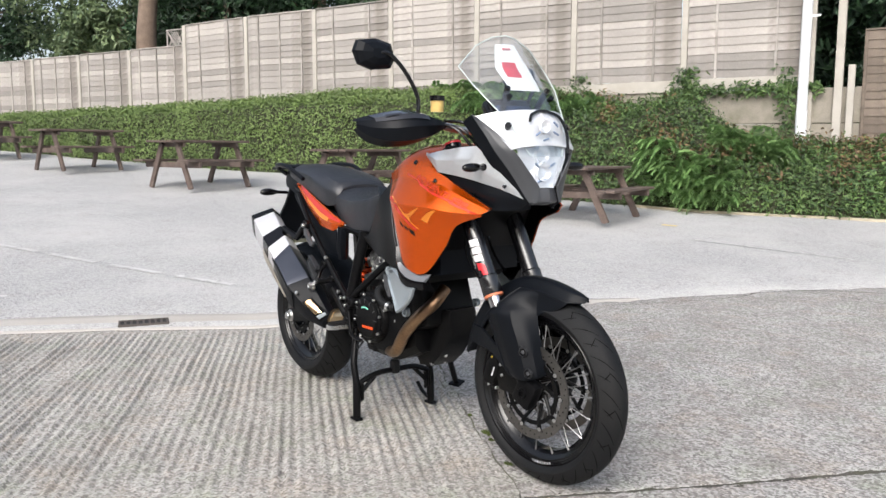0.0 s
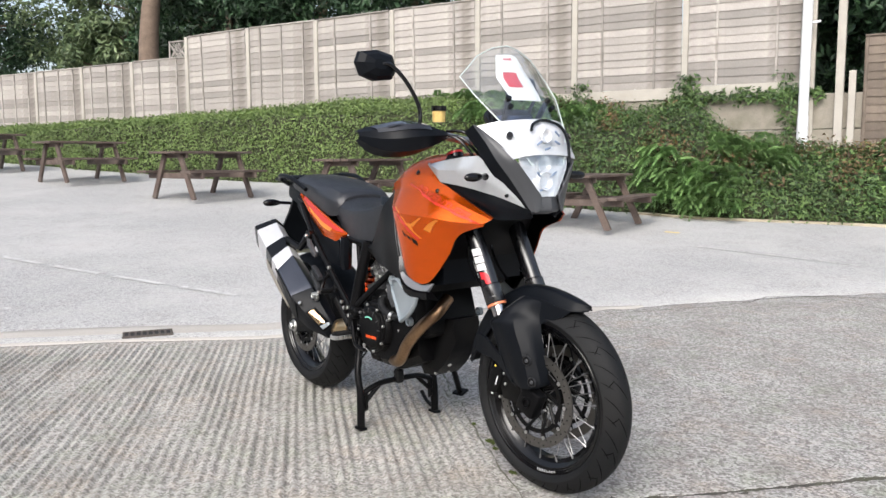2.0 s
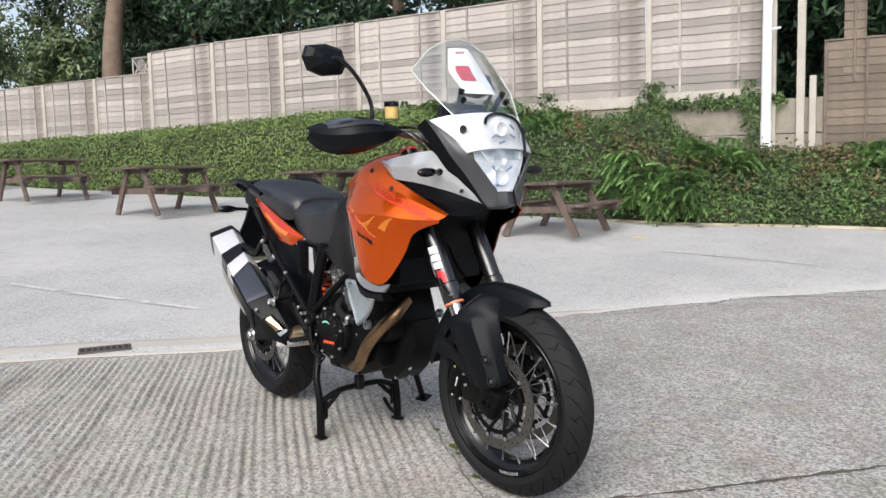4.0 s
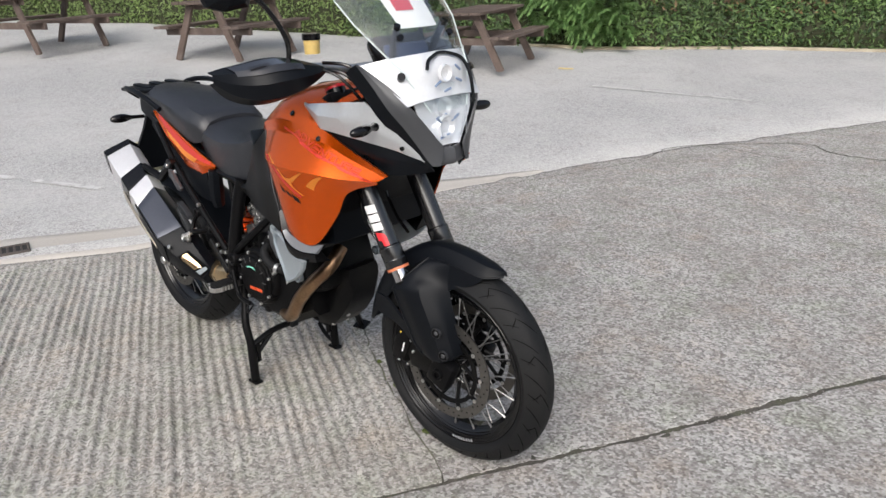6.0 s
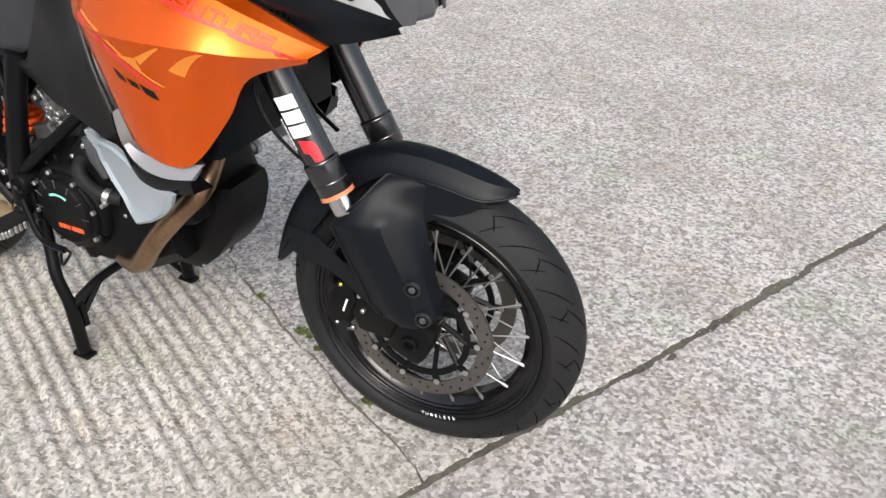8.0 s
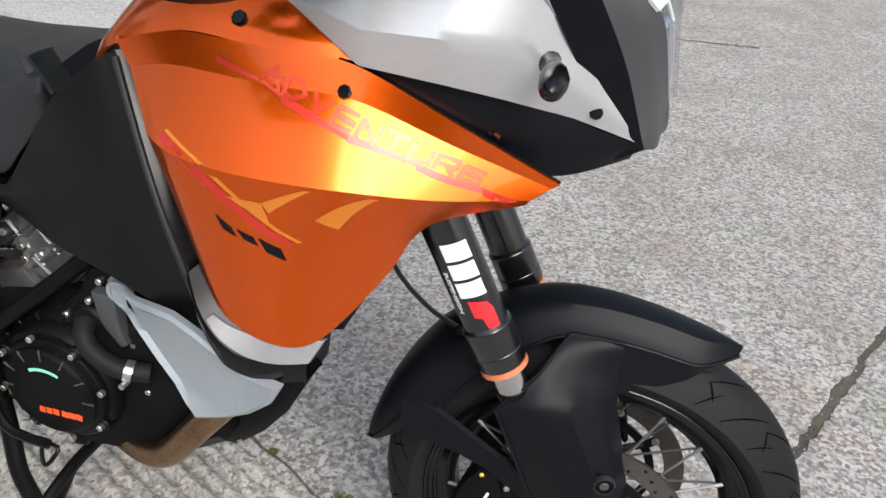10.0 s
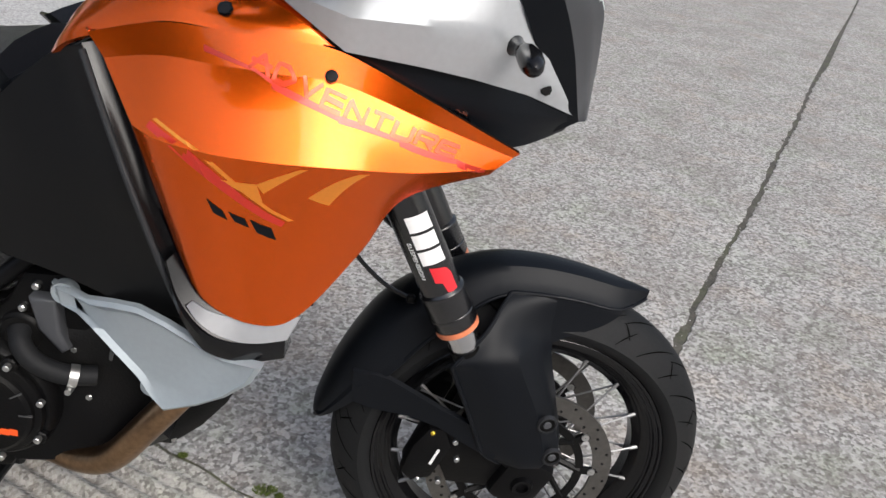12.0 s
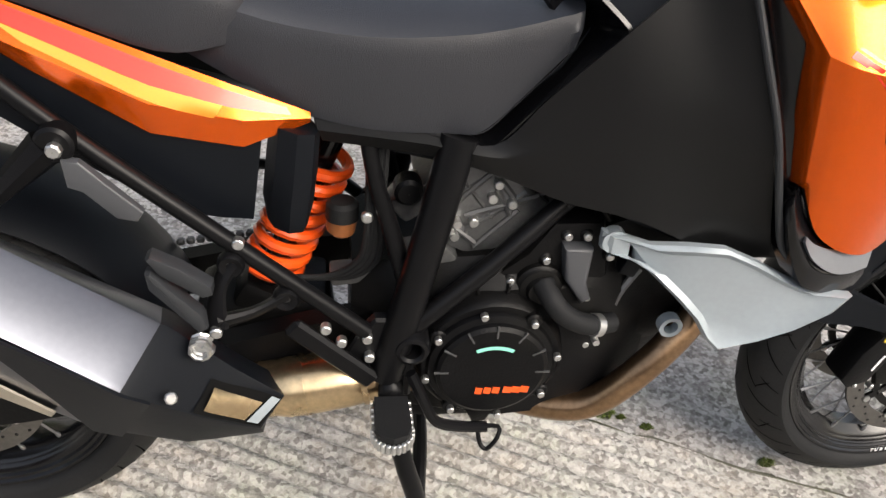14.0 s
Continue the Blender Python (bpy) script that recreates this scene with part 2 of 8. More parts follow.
def leaf_material(name, dark, light, rough=0.55):
    mat = bpy.data.materials.new(name)
    mat.use_nodes = True
    nt = mat.node_tree
    b = nt.nodes["Principled BSDF"]
    geo = nt.nodes.new("ShaderNodeNewGeometry")
    ramp = nt.nodes.new("ShaderNodeValToRGB")
    el = ramp.color_ramp.elements
    el[0].color, el[1].color = (*dark, 1), (*light, 1)
    nt.links.new(geo.outputs["Random Per Island"], ramp.inputs[0])
    tc = nt.nodes.new("ShaderNodeTexCoord")
    patch = nt.nodes.new("ShaderNodeTexNoise")
    patch.inputs["Scale"].default_value, patch.inputs["Detail"].default_value = 1.6, 5
    nt.links.new(tc.outputs["Object"], patch.inputs["Vector"])
    mr = nt.nodes.new("ShaderNodeMapRange")
    mr.inputs["From Min"].default_value, mr.inputs["From Max"].default_value = 0.3, 0.7
    mr.inputs["To Min"].default_value, mr.inputs["To Max"].default_value = 0.65, 1.35
    nt.links.new(patch.outputs["Fac"], mr.inputs["Value"])
    hsv = nt.nodes.new("ShaderNodeHueSaturation")
    nt.links.new(ramp.outputs[0], hsv.inputs["Color"])
    nt.links.new(mr.outputs[0], hsv.inputs["Value"])
    nt.links.new(hsv.outputs[0], b.inputs["Base Color"])
    b.inputs["Roughness"].default_value = rough
    b.inputs["Subsurface Weight"].default_value = 0.0
    return mat


CONCRETE = aggregate("exposed_concrete", (0.312, 0.300, 0.285), (0.158, 0.149, 0.140), (0.53, 0.512, 0.493), 105, blotch=(0.185, 0.163, 0.142), blotch_amount=0.6)
RIBBED = aggregate("ribbed_concrete", (0.362, 0.345, 0.318), (0.178, 0.167, 0.153), (0.555, 0.535, 0.498), 115, blotch=(0.20, 0.185, 0.155), blotch_amount=0.55)
ASPHALT = aggregate("worn_asphalt", (0.345, 0.342, 0.338), (0.225, 0.223, 0.22), (0.46, 0.457, 0.45), 120, bump=0.3, blotch=(0.52, 0.512, 0.50), blotch_amount=0.8, distance=0.002, blotch_scale=0.45, tint=0.2)
GUTTER = material("pale_gutter_concrete", (0.47, 0.44, 0.40), 0.85, vary=0.14, scale=3, fine=60, bump=0.3, stain=(0.34, 0.31, 0.27), stain_scale=1.5)
DIRT = material("joint_dirt", (0.075, 0.069, 0.057), 0.95, vary=0.6, scale=9, fine=90, bump=0.8, bump_scale=120, stain=(0.10, 0.12, 0.05), stain_scale=6)
PATCH = material("crack_dirt", (0.13, 0.125, 0.098), 0.9, vary=0.25, scale=12, fine=120, bump=0.6, stain=(0.15, 0.16, 0.08), stain_scale=9, stain_amount=0.6)
WHITE_LINE = material("worn_white_line", (0.52, 0.52, 0.51), 0.8, vary=0.15, fine=200, stain=(0.34, 0.34, 0.33), stain_scale=14, stain_amount=0.95)
YELLOW_LINE = material("worn_yellow_line", (0.62, 0.50, 0.24), 0.8, vary=0.2, fine=150, stain=(0.35, 0.33, 0.28), stain_scale=5, stain_amount=0.9)
CAST_IRON = material("rusty_cast_iron", (0.10, 0.085, 0.075), 0.75, 0.4, vary=0.3, bump=0.4)
FENCE_WOOD = material("weathered_fence_wood", (0.31, 0.288, 0.268), 0.85, vary=0.22, scale=5, fine=70, bump=0.4, bump_scale=90, stain=(0.15, 0.132, 0.116), stain_scale=2.2, stain_amount=0.75, random_value=0.28)
FENCE_DARK = material("dark_fence_wood", (0.155, 0.125, 0.10), 0.85, vary=0.25, scale=5, fine=70, bump=0.4, bump_scale=90, stain=(0.075, 0.062, 0.05), stain_amount=0.7, random_value=0.2)
SLAB = material("stained_concrete_slab", (0.255, 0.232, 0.195), 0.9, vary=0.25, scale=3, fine=80, bump=0.4, stain=(0.12, 0.115, 0.075), stain_scale=2.5, stain_amount=0.7)
POST = material("concrete_post", (0.41, 0.385, 0.345), 0.9, vary=0.12, scale=3, fine=80, bump=0.3, stain=(0.24, 0.22, 0.18))
TABLE_WOOD = material("brown_stained_wood", (0.095, 0.068, 0.056), 0.7, vary=0.3, scale=6, fine=60, bump=0.4, bump_scale=80, stain=(0.22, 0.18, 0.16), stain_scale=4, random_value=0.2)
SOIL = material("bank_soil", (0.035, 0.04, 0.018), 0.95, vary=0.4, scale=4, fine=30)
HEDGE = leaf_material("hedge_leaf", (0.085, 0.135, 0.034), (0.150, 0.212, 0.062))
IVY = leaf_material("bank_leaf", (0.020, 0.050, 0.013), (0.100, 0.165, 0.044))
RUSSET = leaf_material("russet_leaf", (0.05, 0.03, 0.014), (0.16, 0.105, 0.045))
FROND = leaf_material("conifer_frond", (0.08, 0.17, 0.05), (0.22, 0.35, 0.125))
TREE_LEAF = leaf_material("tree_leaf", (0.008, 0.025, 0.012), (0.036, 0.085, 0.032))
PALE_LEAF = leaf_material("pale_leaf", (0.045, 0.08, 0.035), (0.15, 0.20, 0.09))
BARK = material("tree_bark", (0.17, 0.125, 0.095), 0.95, vary=0.35, scale=5, fine=40, bump=0.9, bump_scale=30)
WHITE_PVC = material("white_painted_pole", (0.74, 0.76, 0.78), 0.4, vary=0.05, stain=(0.5, 0.5, 0.48), stain_scale=2, stain_amount=0.4)

# ---- ground ----
JOINT = Vector((1.637, -0.191))
ALONG = Vector((0.4533, 0.8914)).normalized()
BACK = Vector((-ALONG.y, ALONG.x))
EDGE = [(-60, 1.9), (-6, 2.35), (-2.45, 2.77), (-1.8, 2.77), (-0.9, 2.68), (1.5, 3.15), (2.2, 3.3), (3.2, 3.4), (9, 3.6), (60, 4.5)]


def yard(s, d, z=0.0):
    p = JOINT + ALONG * s + BACK * d
    return Vector((p.x, p.y, z))


def slope(e):
    """Height of the asphalt, e metres past the concrete's edge."""
    return 0.078 * max(0.0, min(e, 15.0) - 0.35)


def ground_height(x, y):
    rel = Vector((x, y)) - JOINT
    s, d = rel.dot(ALONG), rel.dot(BACK)
    return slope(d - lerp_table(EDGE, s))


def sheet(name, ss, rows, mat, label, kind="structure", smooth=True, category="", wave=0.0, at=0):
    """A grid over the yard; rows(s) gives the (d, z) of each row."""
    verts, n = [], 0
    for s in ss:
        line = rows(s)
        n = len(line)
        wav = wave if at is not None and s == ss[at] else 0.0
        verts += [yard(s + wav * (noise.noise(Vector((d * 4, 5, 0))) + 0.6 * noise.noise(Vector((d * 17, 5 + 0.25 * at, 3)))), d, z) for d, z in line]
    faces = [(i * n + j, (i + 1) * n + j, (i + 1) * n + j + 1, i * n + j + 1) for i in range(len(ss) - 1) for j in range(n - 1)]
    return tagged(raw(name, verts, faces, mat, smooth=smooth), label, category or name, "", kind)


def span(*runs):
    """Numbers along (start, end, step) runs."""
    out = []
    for a, b, st in runs:
        k = max(1, round((b - a) / st))
        out += [a + (b - a) * i / k for i in range(k)]
    return out + [runs[-1][1]]


def asphalt_rows(s):
    e0 = lerp_table(EDGE, s)
    rows = [(-400, -0.02), (-14.05, -0.02), (-14, -0.12), (e0 - 0.16, -0.12), (e0 - 0.15, -0.009), (e0 + 0.45, -0.004)]
    rows += [(e0 + e, slope(e) + 0.006 * noise.noise(Vector((s * 0.8, e * 0.8, 0)))) for e in span((0.5, 4, 0.25), (4, 16, 0.8))]
    return rows + [(e0 + e, slope(e)) for e in (25, 60, 150, 500)]


ground = sheet("ground", span((-500, -60, 60), (-60, -12, 4), (-12, 14, 0.3), (14, 60, 4), (60, 500, 60)), asphalt_rows, ASPHALT, "pale grey worn asphalt of a car park sloping to a gutter", category="ground")


def ribs(s, d):
    """Relief of the tamped concrete: ridges that run away from the joint and fade out."""
    x = s + 0.012 * noise.noise(Vector((s * 3, d * 1.2, 5)))
    fade = max(0.0, min(1.0, (0.75 - s + 0.5 * noise.noise(Vector((s, d, 2)))) / 0.9)) * max(0.25, min(1.0, d / 0.6))
    edge_fade = max(0.1, min(1.0, (lerp_table(EDGE, s) - d) / 0.30))
    wave = math.sin(x * 2 * math.pi / 0.041) + 0.35 * math.sin(x * 2 * math.pi / 0.127 + 1)
    gate = 0.55 + 0.6 * noise.noise(Vector((s * 9, d * 1.4, 9)))
    return fade * gate * edge_fade * 0.0105 * wave + 0.0015 * noise.noise(Vector((s * 40, d * 40, 1)))


def joint_edge(s, side):
    w = 0.005 + 0.005 * max(0.0, min(1.0, (s - 0.35) / 0.4)) + 0.008 * noise.noise(Vector((s * 2.1, side, 0))) + 0.014 * noise.noise(Vector((s * 9, side, 3))) + 0.011 * noise.noise(Vector((s * 31, side, 6))) + 0.004 * noise.noise(Vector((s * 90, side, 8)))
    return 0.02 * noise.noise(Vector((s * 0.9, 0, 4))) + side * max(0.004, w)


def rear_rows(s):
    rough_edge = max(0.0, min(1.0, (s - 0.9) / 0.8))
    a, b = joint_edge(s, 1), lerp_table(EDGE, s) + 0.02 * noise.noise(Vector((s * 3, 1, 1))) + rough_edge * (0.07 * noise.noise(Vector((s * 1.7, 1, 5))) + 0.04 * noise.noise(Vector((s * 6, 1, 7))) + 0.02 * noise.noise(Vector((s * 21, 1, 9))))
    k = round((2.6) / 0.035)
    ds = [a + 0.004 + (b - a - 0.006) * i / k for i in range(k + 1)]
    return [(a, -0.04), (a, -0.006), (a + 0.0015, -0.0015)] + [(d, ribs(s, d) - (0.0012 if i == 0 else 0)) for i, d in enumerate(ds)] + [(b, -0.006), (b, -0.03)]


def front_rows(s):
    a = joint_edge(s, -1)
    ds = [a - 0.004 - (a + 2.496) * (i / 50) for i in range(51)]
    return [(a, -0.04), (a, -0.006), (a - 0.0015, -0.0015)] + [(d, 0.002 * noise.noise(Vector((s * 30, d * 30, 1))) - (0.0012 if i == 0 else 0)) for i, d in enumerate(ds)] + [(-6.0, 0), (-6.0, -0.04)]


rear_slab = sheet("pavement_rear", span((-30, -4, 2), (-4, -2.6, 0.05), (-2.6, 0.056, 0.0068)), rear_rows, RIBBED, "pale concrete slab tamped into ridges, worn smooth in places", category="pavement", wave=0.022, at=-1)
side_slab = sheet("pavement_side", span((0.062, 2.4, 0.015), (2.4, 5, 0.05), (5, 30, 2)), rear_rows, CONCRETE, "exposed aggregate concrete slab beside the ridged one", category="pavement", wave=0.022, at=0)
cross_joint = sheet("joint_filling_cross", [0.0, 0.03, 0.06, 0.09, 0.12], lambda s: [(0.02 + 0.05 * k, -0.005 + 0.006 * noise.noise(Vector((s * 30, k * 0.9, 2)))) for k in range(52)], PATCH, "grey dirt and moss in the crack across the slabs", category="joint")
front_slab = sheet("pavement_front", span((-30, -4, 2), (-4, 6, 0.02), (6, 30, 2)), front_rows, CONCRETE, "exposed aggregate concrete slab, worn and speckled", category="pavement")
outer_slab = sheet("pavement_outer", span((-30, 30, 3)), lambda s: [(-6.02, -0.04), (-6.02, 0), (-10, 0), (-14, 0), (-14, -0.04)], CONCRETE, "exposed aggregate concrete slab behind the joint", category="pavement")
gutter = sheet("gutter", span((-30, -5, 1), (-5, 1.9, 0.06)), lambda s: [(lerp_table(EDGE, s) + o * max(0.02, min(1.0, (2.0 - s) / 1.7)) + 0.03 * noise.noise(Vector((s * 1.6, o * 3, 7))) * (1 if o > 0.1 else 0.2), z) for o, z in ((0.004, -0.03), (0.005, -0.003), (0.12, -0.007), (0.26, -0.006), (0.40, -0.001), (0.52, 0.006), (0.525, -0.01))], GUTTER, "pale worn concrete drainage channel beside the slab")
joint = sheet("joint_filling", span((-30, -3, 0.6), (-3, 5, 0.04), (5, 30, 0.6)), lambda s: [(d + 0.02 * noise.noise(Vector((s * 0.9, 0, 4))), -0.0030 + 0.0045 * noise.noise(Vector((s * 12, d * 40, 2)))) for d in (-0.05, -0.02, 0, 0.02, 0.05)], DIRT, "dark dirt and moss in the joint between slabs", category="joint")
outer_joint = sheet("joint_filling_outer", span((-30, 30, 5)), lambda s: [(-6.03, -0.012), (-5.99, -0.012)], DIRT, "dark dirt in the joint between slabs", category="joint")


def crack(name, line, width, label):
    """A thin jagged dark crack in the slab; line in yard coordinates."""
    pts = catmull([Vector((a, b, 0)) for a, b in line], 14)
    verts = []
    for k, p in enumerate(pts):
        q = pts[min(k + 1, len(pts) - 1)] - pts[max(k - 1, 0)]
        n = Vector((-q.y, q.x, 0)).normalized()
        o = 0.030 * noise.noise(p * 9) + 0.012 * noise.noise(p * 31)
        w = width * (0.35 + 0.9 * abs(noise.noise(p * 14 + Vector((0, 0, 3)))))
        for sg in (-1, 1):
            c = p + n * (o + sg * w)
            e = c.y - lerp_table(EDGE, c.x)
            verts.append(yard(c.x, c.y, 0.0035 + slope(e)))
    faces = [(2 * k, 2 * k + 2, 2 * k + 3, 2 * k + 1) for k in range(len(pts) - 1)]
    return tagged(raw(name, verts, faces, DIRT), label, "crack", "", "structure")


crack("trim_crack", [(2.98, 3.42), (3.28, 3.44), (3.66, 3.28), (4.05, 3.08), (4.02, 2.75), (4.13, 2.46), (4.26, 2.24), (4.6, 1.7)], 0.014, "jagged dark crack near the edge of the concrete")
crack("trim_crack_short", [(3.37, 3.36), (3.50, 3.10), (3.58, 2.80), (3.80, 2.55)], 0.007, "fine dark crack in the concrete slab")
crack("trim_crack_edge", [(1.50, 3.02), (2.1, 3.10), (2.6, 3.2), (3.0, 3.40)], 0.008, "broken edge of the concrete slab")

# drain grate in the gutter
grate = thing("drain_grate", label="rusty cast iron drain grate set in the gutter", category="grate")
g0, g1 = Vector((-1.735, -0.475)), Vector((-1.65, -0.18))
gx = (g1 - g0).normalized()
gm = Matrix.Translation((*((g0 + g1) / 2 + Vector((-gx.y, gx.x)) * 0.085), 0.0)) @ Matrix.Rotation(math.atan2(gx.y, gx.x), 4, "Z")
grate.matrix_basis = gm
GL, GW = 0.31, 0.16
for sy in (-1, 1):
    part("frame_bar", box(bmesh.new(), GL, 0.02, 0.02, pose(0, sy * (GW / 2 - 0.01), -0.003), 0.003), CAST_IRON, grate)
for k in range(9):
    part("slat", box(bmesh.new(), 0.014, GW - 0.04, 0.02, pose(-GL / 2 + 0.008 + k * (GL - 0.016) / 8, 0, -0.004), 0.002), CAST_IRON, grate)
part("pit", box(bmesh.new(), GL - 0.01, GW - 0.01, 0.004, pose(0, 0, -0.0015)), material("drain_dark", (0.02, 0.02, 0.02), 0.9), grate)


def stripe(name, a, b, width, mat, label, dashes=1, duty=1.0):
    """Worn paint on the asphalt, in dashes."""
    a, b = Vector(a), Vector(b)
    run = b - a
    side = Vector((-run.y, run.x)).normalized() * width / 2
    verts, faces = [], []
    for k in range(dashes):
        p, q = a + run * (k / dashes), a + run * ((k + duty) / dashes)
        for i in range(7):
            c = p + (q - p) * (i / 6)
            for sg in (-1, 1):
                o = c + side * sg * (1 + 0.25 * noise.noise(Vector((c.x * 7, c.y * 7, sg))))
                verts.append((o.x, o.y, ground_height(o.x, o.y) + 0.006))
        n = len(verts) - 14
        faces += [(n + 2 * i, n + 2 * i + 2, n + 2 * i + 3, n + 2 * i + 1) for i in range(6)]
    return tagged(raw(name, verts, faces, mat), label, "road marking", "", "structure")


stripe("road_line", (-5.1, -0.67), (-2.24, 0.65), 0.06, WHITE_LINE, "worn white parking bay line on the asphalt", 4, 0.75)
stripe("road_line_near", (-3.9, -1.6), (-2.87, -0.85), 0.06, WHITE_LINE, "worn white parking bay line on the asphalt", 2, 0.8)
stripe("road_line_far", (-1.83, 5.62), (-0.3, 6.1), 0.05, WHITE_LINE, "faint white line on the asphalt")
stripe("road_line_yellow", (-2.66, 6.12), (-2.5, 6.2), 0.1, YELLOW_LINE, "short worn yellow mark on the asphalt")

# ---- fence ----
F0, FU = Vector((-15.596, 4.931)), Vector((0.9172, 0.3983))
FN = Vector((FU.y, -FU.x))
STEP = 1.93
FENCE_YAW = math.degrees(math.atan2(FU.y, FU.x))


def fence_at(i, off=0.0, z=0.0):
    p = F0 + FU * (i * STEP) + FN * off
    return Vector((p.x, p.y, z))


def fence_pose(i, off=0.0, z=0.0):
    return Matrix.Translation(fence_at(i, off, z)) @ Matrix.Rotation(radians(FENCE_YAW), 4, "Z")


def lap_slat_mesh(width, depth):
    """One waney lap board, its lower edge proud and wavy."""
    bm = bmesh.new()
    n = 14
    rings = []
    for k in range(n + 1):
        x = -width / 2 + width * k / n
        w = 0.006 * noise.noise(Vector((x * 4, depth, 0))) + 0.004 * noise.noise(Vector((x * 11, depth, 2)))
        rings.append([Vector((x, -0.021, w)), Vector((x, -0.004, depth)), Vector((x, 0.002, depth)), Vector((x, -0.006, w))])
    loft(bm, rings)
    return bm


SLATS = []
for q in range(3):
    o = part("slat", lap_slat_mesh(1.82, 0.15 + 0.003 * q), FENCE_WOOD)
    SLATS.append(o.data)
    bpy.data.objects.remove(o)


fence = thing("fence", label="weathered grey brown wooden fence of lap panels between concrete posts", category="fence")


def fence_panel(i, z0, z1, mat, battens=3, width=1.82, label="", tilt=0.0):
    t = new("fence_panel")
    t.parent = fence
    t.matrix_basis = fence_pose(i + 0.5, 0, z0) @ pose(0, 0, 0, 0, tilt, 0)
    t["label"] = label or "weathered grey brown lap wooden fence panel between concrete posts"
    h = z1 - z0
    n = max(6, round(h / 0.128))
    for k in range(n):
        o = new("slat", SLATS[(k * 2 + int(i * 3)) % 3])
        o.parent = t
        o.matrix_basis = pose(0, random.uniform(-0.002, 0.002), k * h / n, random.uniform(-0.6, 0.6), random.uniform(-0.25, 0.25), 0) @ Matrix.Diagonal((width / 1.82, 1, 1, 1))
        if mat is not FENCE_WOOD:
            o.material_slots[0].link = "OBJECT"
            o.material_slots[0].material = mat
    for k in range(battens):
        x = -width / 2 + width * (k + 0.5) / battens if battens < 4 else -width / 2 + 0.03 + (width - 0.06) * k / (battens - 1)
        part("batten", box(bmesh.new(), 0.04, 0.022, h + 0.01, pose(x, -0.028, h / 2), 0.003), mat, t)
    part("top_rail", box(bmesh.new(), width, 0.05, 0.03, pose(0, -0.006, h + 0.03), 0.004), mat, t)
    return t


TOPS = [3.98, 4.03, 4.03, 4.06, 4.08, 4.10, 4.12, 4.13]
for i in range(7):
    top = (TOPS[i] + TOPS[i + 1]) / 2
    fence_panel(i, top - 1.82, top, FENCE_WOOD, 2 if i != 1 else 3, tilt=-math.degrees(math.atan2(TOPS[i + 1] - TOPS[i], STEP)) * 0.9)
fence_panel(7.09, 2.3, 4.1, FENCE_DARK, 1, 0.3, "narrow dark wooden fence panel at the end of the fence")
for i in range(-6, 0):
    fence_panel(i, 1.82, 3.53 - 0.012 * (-1 - i), FENCE_WOOD, 3, label="low weathered wooden fence panel between concrete posts")
for k, i in enumerate((7.32, 8.3, 9.28)):
    fence_panel(i, 1.15, 2.90, FENCE_DARK, 4, 1.72, "dark brown lap wooden fence panel of the low fence")


def fence_post(i, z0, z1, off=-0.02, w=0.10):
    bm = box(bmesh.new(), w, w, z1 - z0, pose(0, 0, (z1 - z0) / 2), 0.012, 2)
    t = part("fence_post", bm, POST, fence, "pale concrete fence post with worn edges")
    t.matrix_basis = fence_pose(i, off, z0)
    return t


for i in range(8):
    fence_post(i, 0.6, TOPS[i] + 0.03, -0.0)
for i in range(-6, 0):
    fence_post(i, 0.5, 3.56 - 0.012 * (-i - 0.5), 0.0)
fence_post(7.21, 1.0, 4.1, 0.02, 0.12)
fence_post(7.30, 0.8, 2.42, 0.05)
fence_post(8.24, 0.8, 2.4, 0.05)
fence_post(9.22, 0.8, 2.4, 0.05)

# trellis piece where the fence steps down
trellis = thing("trellis", fence_pose(-0.16, 0, 3.53), "small pale wooden trellis on the low fence", "trellis")
for sg in (-1, 1):
    for k in range(7):
        c = -0.22 + 0.44 * k / 6
        a, b = (max(-0.27, c - 0.2), c + 0.2) if sg > 0 else (c - 0.2, c + 0.2)
        part("lath", rod(bmesh.new(), (max(-0.27, min(0.27, c - 0.19 * sg)), 0.005 * sg, 0.0), (max(-0.27, min(0.27, c + 0.19 * sg)), 0.005 * sg, 0.38), 0.010, 5), FENCE_WOOD, trellis)
for x in (-0.28, 0.28):
    part("stile", box(bmesh.new(), 0.03, 0.03, 0.42, pose(x, 0, 0.2), 0.003), FENCE_WOOD, trellis)
part("rail", box(bmesh.new(), 0.6, 0.03, 0.03, pose(0, 0, 0.41), 0.003), FENCE_WOOD, trellis)

# concrete gravel boards and retaining wall under the fence
for i in range(7):
    zb = (TOPS[i] + TOPS[i + 1]) / 2 - 1.82
    bm = box(bmesh.new(), STEP - 0.1, 0.05, 0.2, pose(0, 0, -0.1), 0.008)
    o = part("gravel_board", bm, POST, fence, "pale concrete gravel board under a fence panel")
    o.matrix_basis = fence_pose(i + 0.5, 0.0, zb) @ pose(0, 0, 0, 0, -math.degrees(math.atan2(TOPS[i + 1] - TOPS[i], STEP)) * 0.9, 0)
retaining = thing("wall_retaining", label="stained concrete slab retaining wall under the fence", category="wall", kind="structure")
for k in range(16):
    for r in range(3):
        bm = box(bmesh.new(), 1.9, 0.06, 0.54, None, 0.01)
        o = part("panel", bm, SLAB, retaining) if not (k or r) else share(first_panel, Matrix(), retaining)
        if not (k or r):
            first_panel = o
        o.matrix_basis = fence_pose(-6 + k + 0.5, -0.03 - 0.004 * r, 0.45 + r * 0.55 + 0.28)

